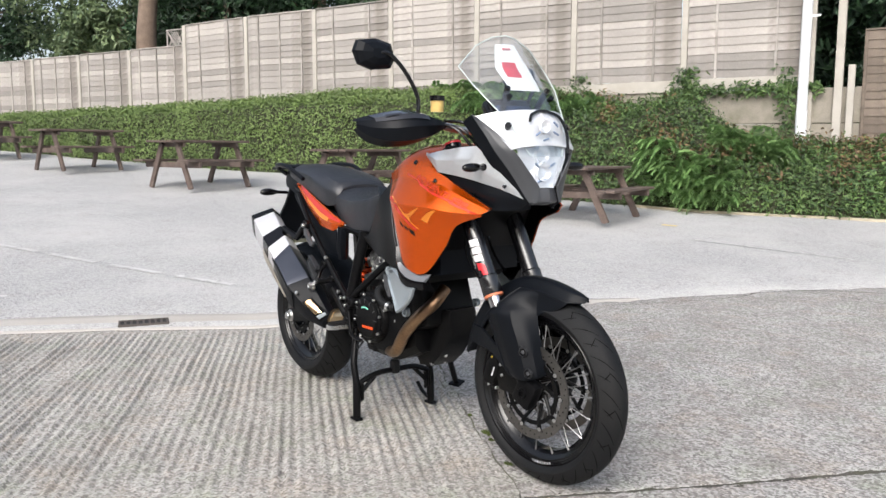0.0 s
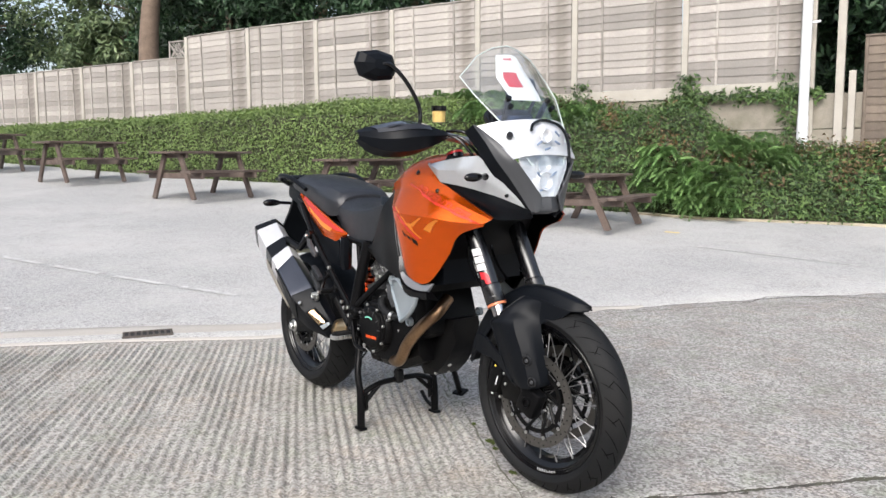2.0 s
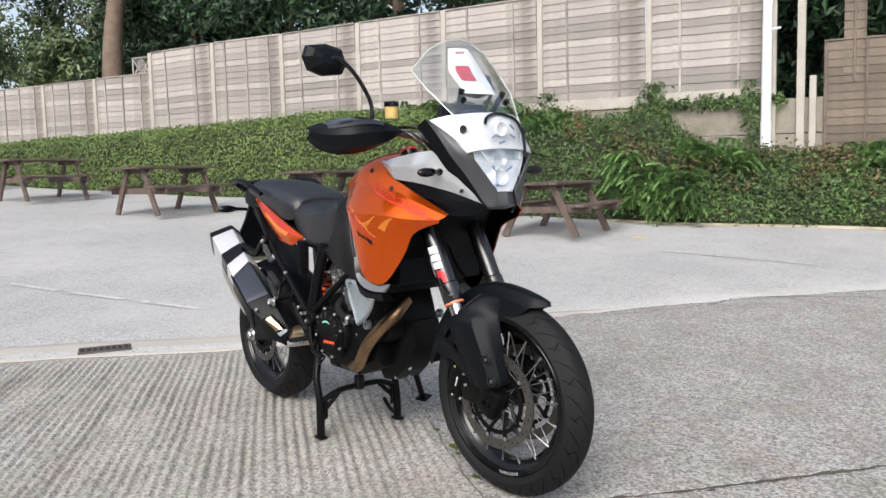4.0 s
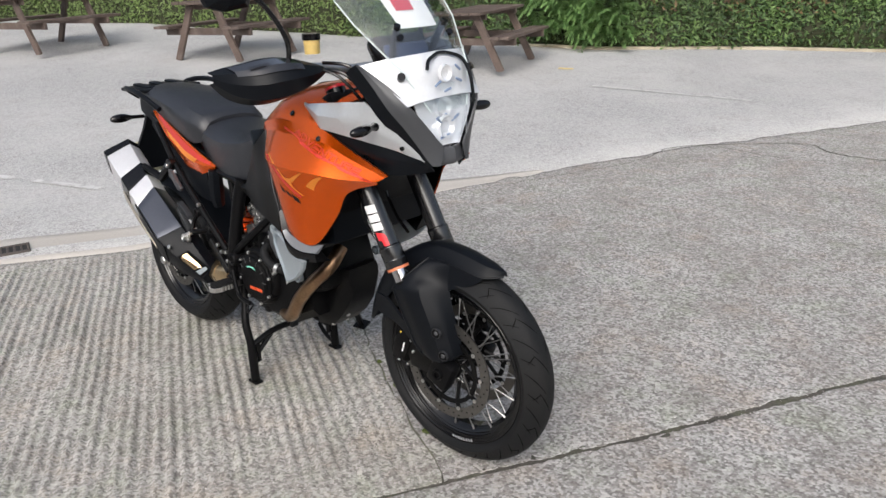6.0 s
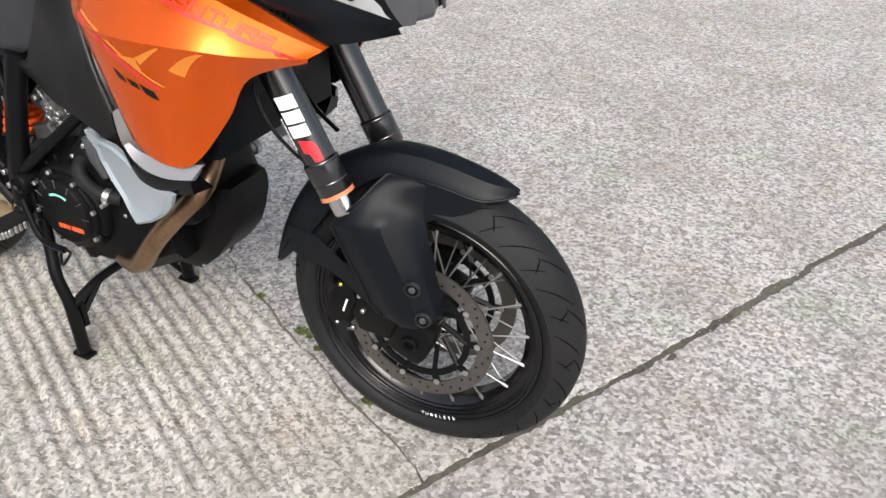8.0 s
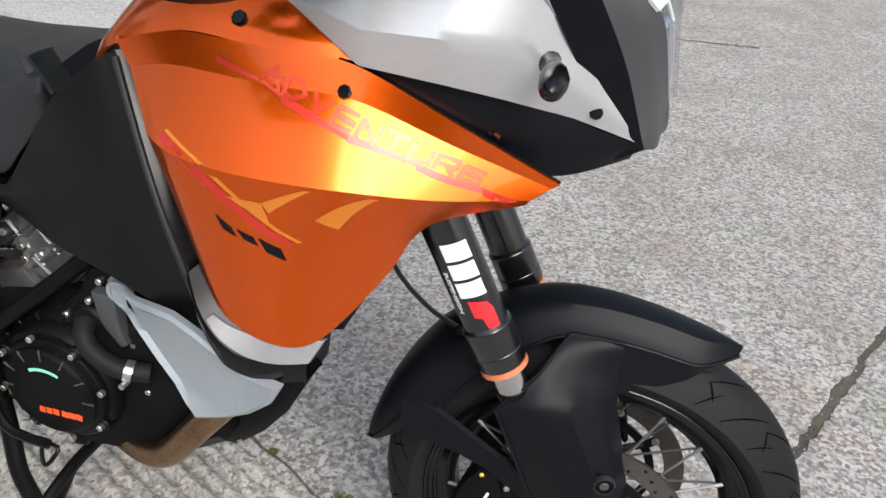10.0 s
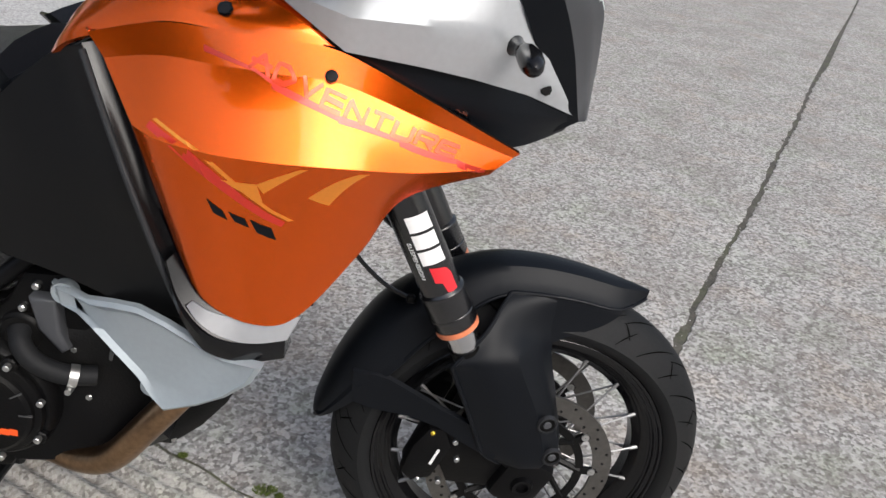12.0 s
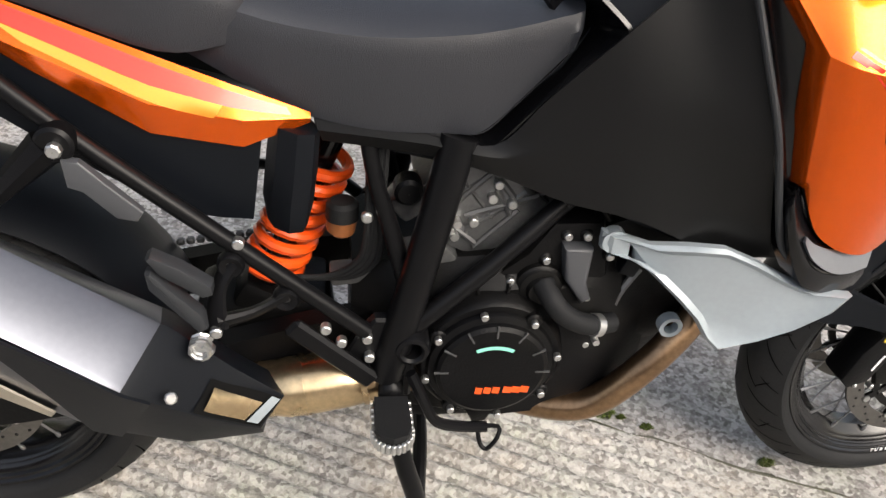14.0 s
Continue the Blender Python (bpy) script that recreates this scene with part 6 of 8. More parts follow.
part("tail_lamp", box(bmesh.new(), 0.03, 0.10, 0.04, pose(-0.195, 0, 0.985), 0.01, 2), material("red_tail_lens", (0.35, 0.02, 0.02), 0.2, vary=0.1, coat=1.0), bike)
bm = bmesh.new()
loft(bm, [[V3(x + dx, y, z + dz) for dx, y, dz in ((-0.012, -w, 0), (0.012, -w, 0.008), (0.012, w, 0.008), (-0.012, w, 0))] for x, z, w in ((-0.10, 0.93, 0.08), (-0.16, 0.86, 0.075), (-0.21, 0.76, 0.10), (-0.24, 0.66, 0.10))])
part("plate_holder", bm, MATTE, bike, "black number plate holder", True)
plate = part("number_plate", box(bmesh.new(), 0.004, 0.20, 0.16, pose(-0.252, 0, 0.715, 0, 17, 0), 0.001), material("plate_grey", (0.62, 0.60, 0.42), 0.5, vary=0.05), bike, "pale number plate seen from behind")
for sg in (-1, 1):
    ind = part("rear_indicator", tube(bmesh.new(), catmull([V3(-0.175, sg * 0.06, 0.905), V3(-0.18, sg * 0.10, 0.908), V3(-0.185, sg * 0.15, 0.910), V3(-0.186, sg * 0.200, 0.910)], 4), [0.008] * 6 + [0.012, 0.016, 0.018, 0.018, 0.017, 0.013, 0.006], 10), GLOSS, bike, "black stalk rear indicator", True)

# -- nose --
for sg in (-1, 1):
    # silver upper panel
    TOPE = ((1.196, 0.196, 1.101), (1.300, 0.208, 1.114), (1.400, 0.206, 1.125), (1.465, 0.192, 1.129), (1.530, 0.138, 1.046), (1.588, 0.073, 0.963))
    LOWE = ((1.202, 0.200, 1.097), (1.289, 0.214, 1.041), (1.380, 0.202, 1.030), (1.436, 0.182, 1.018), (1.510, 0.132, 0.992), (1.583, 0.078, 0.955))
    st = [[V3(a[0], -a[1], a[2]), V3(*b), V3(b[0], -b[1], b[2])] for a, b in zip(TOPE, LOWE)]
    for row, bulge in zip(st, (0.002, 0.014, 0.016, 0.014, 0.008, 0.002)):
        row[1] = (row[0] + row[2]) / 2 + V3(0, -bulge, 0.004)
    g = facet(st, 5, 4)
    if sg > 0:
        g = mirror_y(g)
    sp = part("silver_panel", shell(bmesh.new(), g, 0.006, Vector((0, -sg, 0))), SILVER, bike, "silver painted nose side panel", True)
    bolt(on_grid(g, *find_uv(g, 1.532, 1.000), 0.0), (0.3, sg, 0.2), 0.008, 0.003, GLOSS, sp)
    # black under panel with mesh
    st = [
        [V3(1.250, -0.200, 1.052), V3(1.290, -0.196, 0.985), V3(1.330, -0.175, 0.945)],
        [V3(1.380, -0.188, 1.032), V3(1.400, -0.180, 0.980), V3(1.430, -0.150, 0.925)],
        [V3(1.480, -0.152, 1.004), V3(1.490, -0.146, 0.970), V3(1.505, -0.120, 0.918)],
        [V3(1.582, -0.076, 0.952), V3(1.580, -0.072, 0.945), V3(1.575, -0.050, 0.925)],
    ]
    g = refine(st, 5, 4)
    if sg > 0:
        g = mirror_y(g)
    up = part("under_panel", shell(bmesh.new(), g, 0.005, Vector((0, -sg, 0))), MATTE, bike, "matte black panel under the silver one", True)
    for r in range(4):
        for c in range(9):
            p = on_grid(g, 0.16 + 0.035 * c, 0.55 + 0.09 * r, 0.0008)
            part("vent_hole", disc_y(bmesh.new(), 0.0045, 0, sg * 0.001, Matrix.Translation(p), 6), GLOSS, up)
    # indicator
    ind = part("front_indicator", tube(bmesh.new(), catmull([V3(1.478, sg * 0.172, 1.062), V3(1.488, sg * 0.198, 1.062), V3(1.494, sg * 0.226, 1.061), V3(1.496, sg * 0.254, 1.060), V3(1.496, sg * 0.272, 1.060)], 4), [0.015, 0.012, 0.010, 0.009, 0.009, 0.011, 0.013, 0.014, 0.0145, 0.015, 0.0145, 0.014, 0.013, 0.012, 0.010, 0.007, 0.003], 12), GLOSS, bike, "smoked lens front indicator on a short stalk", True)

# dark mask round the headlight: grey face, black side wall behind it
NOSE = [((1.456, 0.206, 1.228), (1.470, 0.196, 1.222)), ((1.500, 0.188, 1.168), (1.530, 0.160, 1.170)), ((1.532, 0.170, 1.112), (1.5795, 0.130, 1.114)), ((1.556, 0.136, 1.056), (1.5938, 0.092, 1.064)), ((1.5717, 0.106, 1.006), (1.6016, 0.060, 1.022)), ((1.5834, 0.084, 0.966), (1.6055, 0.040, 0.993)), ((1.5899, 0.070, 0.946), (1.6042, 0.052, 0.946))]
for sg in (-1, 1):
    g = refine([[V3(*a), V3(*a).lerp(V3(*b), 0.5) + V3(0.003, 0.003, 0), V3(*b)] for a, b in NOSE], 5, 3)
    w = refine([[V3(a[0] - 0.040, a[1] + 0.004, a[2] - 0.022), V3(*a)] for a, b in NOSE], 5, 3)
    if sg < 0:
        g, w = mirror_y(g), mirror_y(w)
    part("nose_mask", shell(bmesh.new(), g, 0.005, Vector((-1, 0, 0))), MASK_GREY, bike, "dark grey mask beside the headlight", True)
    part("mask_side", shell(bmesh.new(), w, 0.004, Vector((-1, 0, 0))), MATTE, bike, "matte black side of the mask", True)
st = [[V3(x - 0.020 * abs(b), b * w, z) for b in (-1, -0.5, 0, 0.5, 1)] for x, w, z in ((1.6055, 0.040, 0.993), (1.61, 0.048, 0.972), (1.6094, 0.052, 0.947), (1.586, 0.050, 0.940), (1.55, 0.05, 0.944))]
part("chin", shell(bmesh.new(), refine(st, 4, 2), 0.004, Vector((-1, 0, 0))), MASK_GREY, bike, "dark grey chin under the headlight", True)
bm = bmesh.new()
loft(bm, [[V3(x, -w, z1), V3(x, -w * 0.8, z0), V3(x, w * 0.8, z0), V3(x, w, z1)] for x, w, z0, z1 in ((1.30, 0.15, 0.93, 1.0), (1.45, 0.11, 0.945, 0.985), (1.55, 0.05, 0.952, 0.968), (1.60, 0.03, 0.952, 0.962))])
part("beak", bm, MATTE, bike, "black plastic beak under the nose", True)

# headlight: reflector bowl, two lamps, clear lens
HL = [(1.5940, 0.112, 1.130), (1.6010, 0.104, 1.090), (1.6075, 0.078, 1.046), (1.6133, 0.050, 1.006), (1.6146, 0.040, 0.994)]
rows, inner_rows = [], []
for x, w, z in HL:
    rows.append([V3(x - 0.028 * (abs(b) ** 2), b * w, z) for b in np.linspace(-1, 1, 11)])
    inner_rows.append([V3(x - 0.036 + 0.010 * (abs(b) ** 2.0), b * w * 0.97, z) for b in np.linspace(-1, 1, 11)])
headlight = part("headlight", shell(bmesh.new(), refine(inner_rows, 4, 1), 0.003, Vector((-1, 0, 0))), REFLECTOR, bike, "large clear headlight with stacked lamps", True)
part("lens", shell(bmesh.new(), refine(rows, 4, 1), 0.003, Vector((-1, 0, 0))), LENS, headlight, "clear plastic lens", True).visible_shadow = False
for z, x in ((1.100, 1.578), (1.045, 1.586)):
    part("lamp", lathe(bmesh.new(), [(0.0005, 0.0), (0.018, 0.006), (0.026, 0.018), (0.031, 0.02), (0.033, 0.0)], 24, pose(x - 0.02, 0, z, 0, 0, -90)), REFLECTOR, headlight, "round projector lamp", True)
    part("lamp_bar", box(bmesh.new(), 0.010, 0.052, 0.007, pose(x - 0.008, 0, z - 0.026, 12, 0, 0), 0.003), BLUE_FIN, headlight)
for sg in (-1, 1):
    part("reflector_fin", box(bmesh.new(), 0.008, 0.032, 0.008, pose(1.584, sg * 0.032, 1.066, sg * 35, 0, sg * -15), 0.003), BLUE_FIN, headlight)

# upper cowl behind the screen, coloured pale for the sky's reflection, with its screw
st = [[V3(1.464, -0.197, 1.224), V3(1.510, -0.150, 1.238), V3(1.545, -0.075, 1.245), V3(1.552, 0, 1.248)], [V3(1.500, -0.180, 1.192), V3(1.540, -0.132, 1.200), V3(1.576, -0.070, 1.205), V3(1.584, 0, 1.207)], [V3(1.534, -0.160, 1.162), V3(1.560, -0.118, 1.160), V3(1.584, -0.062, 1.162), V3(1.588, 0, 1.163)], [V3(1.578, -0.140, 1.118), V3(1.588, -0.100, 1.126), V3(1.594, -0.055, 1.130), V3(1.596, 0, 1.131)]]
half = refine(st, 4, 3)
part("upper_cowl", shell(bmesh.new(), half, 0.004, Vector((-1, 0, 0))), COWL_SKY, bike, "cowl under the windscreen, pale for the screen's sky reflection", True)
part("upper_cowl", shell(bmesh.new(), mirror_y(half), 0.004, Vector((-1, 0, 0))), COWL_SKY, bike, "cowl under the windscreen, pale for the screen's sky reflection", True)
for sg in (-1, 1):
    part("cowl_screw", tube(bmesh.new(), [V3(1.545, sg * 0.128, 1.188), V3(1.556, sg * 0.135, 1.195)], 0.011, 12), GLOSS, bike)
bm = bmesh.new()
tube(bm, catmull([V3(1.588, -0.072, 1.208), V3(1.576, -0.055, 1.228), V3(1.566, -0.02, 1.240), V3(1.562, 0, 1.243), V3(1.566, 0.03, 1.240), V3(1.578, 0.070, 1.222), V3(1.598, 0.082, 1.175), V3(1.612, 0.078, 1.105)], 5), 0.005, 8)
part("headlight_seal", bm, GLOSS, bike, "black seal over the headlight", True)

# lamp unit seen through the pale cowl
part("cowl_lamp", lathe(bmesh.new(), [(0.0005, 0.002), (0.013, 0.004), (0.018, 0.009), (0.022, 0.010), (0.024, 0.0)], 20, pose(1.590, -0.012, 1.192, 0, -25, -90)), REFLECTOR, bike, smooth=True)
for y, z, a in ((-0.045, 1.168, 30), (0.035, 1.170, -25), (-0.02, 1.150, 15), (0.050, 1.200, -40)):
    part("cowl_fin", box(bmesh.new(), 0.006, 0.026, 0.007, pose(1.604 - (z - 1.163) * 0.55 - abs(y) * 0.05, y, z, a, 0, 0), 0.002), BLUE_FIN, bike)

# windscreen
SCREEN = [(1.603, 1.096, 0.070), (1.580, 1.200, 0.122), (1.508, 1.325, 0.184), (1.456, 1.388, 0.196), (1.404, 1.462, 0.120), (1.384, 1.492, 0.055)]
rows = []
for k, (x, z, w) in enumerate(SCREEN):
    rows.append([V3(x - 0.068 * abs(b * w / 0.18) ** 2, b * w, z + (0.010 * (1 - abs(b)) if k > 3 else 0)) for b in np.linspace(-1, 1, 13)])
screen_grid = facet(rows, 6, 1)
screen = part("windscreen", shell(bmesh.new(), screen_grid, 0.004, Vector((-1, 0, 0))), CLEAR, bike, "tall clear plastic windscreen", True)
screen.visible_shadow = False
edge = [r[0] for r in screen_grid] + screen_grid[-1] + [r[-1] for r in reversed(screen_grid)]
part("screen_edge", tube(bmesh.new(), edge, 0.0021, 6), material("polished_screen_edge", (0.55, 0.62, 0.61), 0.15, vary=0.03, coat=1.0), screen, "bright polished screen edge")


def on_screen(u, v, off):
    p = on_grid(screen_grid, u, v, 0)
    return p + Vector((1, 0, 0.55)).normalized() * off


bm = bmesh.new()
vs = [[bm.verts.new(on_screen(0.38 + 0.44 * i / 6, 0.285 + 0.36 * j / 4 - 0.02 * i / 6, -0.006)) for j in range(5)] for i in range(7)]
for i in range(6):
    for j in range(4):
        bm.faces.new((vs[i][j], vs[i + 1][j], vs[i + 1][j + 1], vs[i][j + 1]))
notice = part("paper_notice", bm, PAPER, screen, "white paper notice with a red stamp behind the screen")
bm = bmesh.new()
vs = [[bm.verts.new(on_screen(0.50 + 0.15 * i / 3, 0.335 + 0.150 * j / 2, -0.0045)) for j in range(3)] for i in range(4)]
for i in range(3):
    for j in range(2):
        bm.faces.new((vs[i][j], vs[i + 1][j], vs[i + 1][j + 1], vs[i][j + 1]))
part("red_stamp", bm, PINK_PRINT, notice)
for k in range(3):
    bm = bmesh.new()
    q = [bm.verts.new(on_screen(0.755 + a, 0.37 + 0.045 * k + b, -0.0045)) for a, b in ((0, 0), (0, 0.034), (0.018, 0.034), (0.018, 0))]
    bm.faces.new(q)
    part("print_bar", bm, PINK_PRINT, notice)
for sg in (-1, 1):
    part("screen_screw", tube(bmesh.new(), [on_screen(0.34, 0.5 + sg * 0.28, -0.01), on_screen(0.34, 0.5 + sg * 0.28, 0.006)], 0.009, 12), GLOSS, screen)
    part("screen_bracket", tube(bmesh.new(), catmull([V3(1.44, sg * 0.06, 1.16), V3(1.46, sg * 0.075, 1.25), V3(1.50, sg * 0.09, 1.32)], 4), 0.010, 8), GLOSS, bike, smooth=True)
dash = part("dashboard", box(bmesh.new(), 0.05, 0.20, 0.11, pose(1.41, 0, 1.235, 0, -32, 0), 0.02, 2), GLOSS, bike, "black instrument panel behind the screen", True)
part("display", box(bmesh.new(), 0.004, 0.15, 0.07, pose(1.386, 0, 1.252, 0, -32, 0), 0.002), BLUE_INNER, dash)
part("dash_back", box(bmesh.new(), 0.02, 0.16, 0.09, pose(1.445, 0, 1.225, 0, -32, 0), 0.01, 2), BLUE_INNER, dash)

# -- handlebar, mirrors, hand guards (turned a little with the fork) --
bar = part("handlebar", tube(bmesh.new(), catmull([V3(1.12, -0.415, 1.196), V3(1.16, -0.30, 1.208), V3(1.215, -0.15, 1.200), V3(1.225, -0.06, 1.185), V3(1.228, 0, 1.184), V3(1.232, 0.06, 1.185), V3(1.205, 0.15, 1.200), V3(1.135, 0.30, 1.208), V3(1.08, 0.415, 1.196)], 5), 0.0145, 12), ALLOY, bike, "tapered alloy handlebar", True)
for sg, x0, x1 in ((-1, 1.115, 1.155), (1, 1.08, 1.125)):
    part("grip", tube(bmesh.new(), [V3(x0, sg * 0.425, 1.196), V3(x1, sg * 0.305, 1.208)], 0.019, 14), RUBBER, bar, smooth=True)
    part("switch_block", box(bmesh.new(), 0.055, 0.055, 0.05, pose(x1 + 0.02, sg * 0.265, 1.212, 0, 0, sg * 20), 0.012, 2), GLOSS, bar, smooth=True)
    part("lever", tube(bmesh.new(), catmull([V3(x1 + 0.055, sg * 0.25, 1.205), V3(x1 + 0.06, sg * 0.32, 1.198), V3(x0 + 0.075, sg * 0.42, 1.190)], 4), 0.006, 8), GLOSS, bar, smooth=True)
    # hand guard: a deep folded shell
    st = []
    dx = x1 - 1.155
    for y, xc, zc, h, d in ((0.175, 1.275, 1.200, 0.013, 0.010), (0.215, 1.285, 1.198, 0.028, 0.020), (0.27, 1.290, 1.196, 0.046, 0.029), (0.33, 1.280, 1.1920, 0.056, 0.034), (0.385, 1.250, 1.1860, 0.052, 0.035), (0.425, 1.195, 1.1880, 0.038, 0.028), (0.447, 1.135, 1.2000, 0.015, 0.012)):
        st.append([V3(xc + dx - d * 1.6, sg * y, zc + h), V3(xc + dx + d * 0.4, sg * y, zc + h * 0.7), V3(xc + dx + d, sg * y, zc), V3(xc + dx + d * 0.5, sg * y, zc - h * 0.8), V3(xc + dx - d * 1.2, sg * y, zc - h * 1.15)])
    hg = part("hand_guard", shell(bmesh.new(), refine(st, 4, 3), 0.004, Vector((-1, 0, 0))), MATTE, bike, "matte black hand guard", True, 0.22)
    rows = []
    for y, xc, zc, h, d in ((0.262, 1.289, 1.1920, 0.047, 0.029), (0.30, 1.287, 1.1930, 0.053, 0.032), (0.345, 1.273, 1.1900, 0.056, 0.035), (0.390, 1.245, 1.1860, 0.051, 0.035), (0.420, 1.203, 1.1875, 0.040, 0.029)):
        back, front, nose = V3(xc + dx - d * 1.6, sg * y, zc + h), V3(xc + dx + d * 0.4, sg * y, zc + h * 0.7), V3(xc + dx + d, sg * y, zc)
        rows.append([back.lerp(front, 0.25) + V3(0.002, 0, 0.004), back.lerp(front, 0.92) + V3(0.003, 0, 0.004), front.lerp(nose, 0.35) + V3(0.005, 0, 0.002)])
    part("guard_insert", shell(bmesh.new(), refine(rows, 3, 2), 0.002, Vector((-1, 0, -1))), SMOKE, hg, "glossy dark insert", True)
    # mirror
    base = V3(x1 + 0.10 if sg < 0 else x1 + 0.08, sg * 0.275, 1.235)
    head = V3(base.x - 0.028, -0.425, 1.425) if sg < 0 else V3(1.10, 0.325, 1.395)
    mirror = part("mirror_stem", tube(bmesh.new(), catmull([base - V3(0.03, 0, 0.02), base, base + V3(-0.002, 0, 0.06), base + V3(-0.010, sg * 0.045, 0.14), head + V3(0.03, -sg * 0.035, 0.0), head + V3(0.02, 0, 0)], 5), 0.0072, 10), GLOSS, bike, "black rear view mirror on a bent stem", True)
    bm = bmesh.new()
    rings = []
    for d, f in ((0.0, 0.98), (0.006, 1.0), (0.020, 0.97), (0.034, 0.72), (0.044, 0.32)):
        rings.append([head + V3(-0.014 + d, sg * y * f, z * f) for y, z in ((-0.076, -0.012), (-0.058, -0.044), (0.010, -0.052), (0.062, -0.036), (0.080, 0.006), (0.066, 0.040), (0.0, 0.050), (-0.060, 0.036))])
    loft(bm, rings)
    mh = part("mirror_housing", bm, MATTE, mirror, smooth=False)
    bm = bmesh.new()
    bm.faces.new([bm.verts.new(head + V3(-0.0155, sg * y * 0.93, z * 0.93)) for y, z in ((-0.076, -0.012), (-0.058, -0.044), (0.010, -0.052), (0.062, -0.036), (0.080, 0.006), (0.066, 0.040), (0.0, 0.050), (-0.060, 0.036))])
    part("mirror_glass", bm, material("mirror_glass", (0.9, 0.9, 0.9), 0.02, 1.0, vary=0.0, rough_vary=0.0), mirror)
res = part("fluid_reservoir", tube(bmesh.new(), [V3(1.245, -0.186, 1.245), V3(1.245, -0.186, 1.285)], [0.022, 0.024], 16), AMBER, bike, "amber brake fluid reservoir", True)
part("reservoir_cap", tube(bmesh.new(), [V3(1.245, -0.186, 1.283), V3(1.245, -0.186, 1.300)], 0.026, 16), GLOSS, res, smooth=True)
for k, (a, b) in enumerate((((1.24, -0.17, 1.20), (1.36, -0.09, 1.12)), ((1.25, -0.20, 1.21), (1.38, -0.11, 1.09)), ((1.24, -0.15, 1.215), (1.35, -0.06, 1.14)))):
    part("control_cable", tube(bmesh.new(), catmull([Vector(a), Vector(a).lerp(Vector(b), 0.4) + V3(0.03, 0, 0.02), Vector(b)], 6), 0.005, 8), GLOSS, bike, smooth=True)
part("fork_cap", tube(bmesh.new(), [V3(1.235, -0.102, 1.105), V3(1.225, -0.102, 1.135), V3(1.223, -0.102, 1.142)], [0.030, 0.030, 0.024], 18), GLOSS, bike, smooth=True)
part("fork_cap_ring", tube(bmesh.new(), [V3(1.226, -0.102, 1.133), V3(1.223, -0.102, 1.140)], 0.031, 18), RED_PRINT, bike, "red fork cap ring", True)

# -- engine --
engine = new("engine")
engine.parent = bike
engine["label"] = "black and grey twin cylinder engine"
bm = bmesh.new()
loft(bm, [[V3(x, y * w, z) for y, z in ((-1, z0 + 0.03), (-1, z1 - 0.04), (-0.8, z1), (0.8, z1), (1, z1 - 0.04), (1, z0 + 0.03), (0.8, z0), (-0.8, z0))] for x, w, z0, z1 in ((0.58, 0.10, 0.36, 0.56), (0.66, 0.145, 0.31, 0.58), (0.80, 0.155, 0.29, 0.60), (0.93, 0.15, 0.30, 0.60), (1.02, 0.12, 0.34, 0.56))])
part("crankcase", bm, ENGINE_BLACK, engine, "black crankcase", True)


def cover(cx, cz, r, y0, y1, lip, name, mat, n=64):
    s = -1 if y1 < y0 else 1
    prof = [(0.0005, y1), (r * 0.80, y1), (r * 0.86, y1 - s * 0.004), (r * 0.88, y1 - s * 0.010), (r * 0.97, y1 - s * 0.013), (r, y1 - s * 0.018), (r, y0)]
    return part(name, lathe(bmesh.new(), prof, n, pose(cx, 0, cz)), mat, engine, smooth=True)


cl = cover(0.776, 0.446, 0.092, -0.13, -0.196, 0.01, "clutch_cover", ENGINE_BLACK)
cl["label"] = "black round clutch cover with orange print"
for k in range(8):
    a = radians(12 + 45 * k)
    part("cover_bolt", disc_y(bmesh.new(), 0.0055, -0.182, -0.192, pose(0.776 + 0.0945 * math.cos(a), 0, 0.446 + 0.0945 * math.sin(a)), 8, 0.001), ALLOY, cl)
    if k % 2:
        part("boss", disc_y(bmesh.new(), 0.012, -0.15, -0.1835, pose(0.776 + 0.0945 * math.cos(a), 0, 0.446 + 0.0945 * math.sin(a)), 12, 0.002), ENGINE_BLACK, cl)
bm = bmesh.new()
for k in range(10):
    a0, a1 = radians(63 + 5.4 * k), radians(63 + 5.4 * (k + 1))
    q = [bm.verts.new(V3(0.776 + r * math.cos(a), -0.1968, 0.434 + r * math.sin(a))) for r, a in ((0.054, a0), (0.060, a0), (0.060, a1), (0.054, a1))]
    bm.faces.new(q)
part("pale_arc", bm, GREEN_PRINT, cl, "pale green arc print")
for k, wd in enumerate((0.010, 0.010, 0.010, 0.012, 0.012, 0.012)):
    part("print_bar", box(bmesh.new(), wd, 0.001, 0.011, pose(0.760 + 0.0125 * k + (0.004 if k > 2 else 0), -0.1966, 0.411 + 0.0004 * k, 0, 8, 0)), SPRING, cl)
for k in range(7):
    a = radians(180 - 30 * k)
    part("rib", box(bmesh.new(), 0.020, 0.003, 0.0022, pose(0.776 + 0.072 * math.cos(a), -0.1960, 0.446 + 0.072 * math.sin(a)) @ Matrix.Rotation(-a, 4, "Y")), ENGINE_GREY, cl)
# stepped housing behind the clutch cover
part("clutch_housing", lathe(bmesh.new(), [(0.060, -0.176), (0.098, -0.176), (0.104, -0.170), (0.108, -0.150), (0.114, -0.146), (0.116, -0.110)], 64, pose(0.776, 0, 0.449)), ENGINE_BLACK, engine, smooth=True)
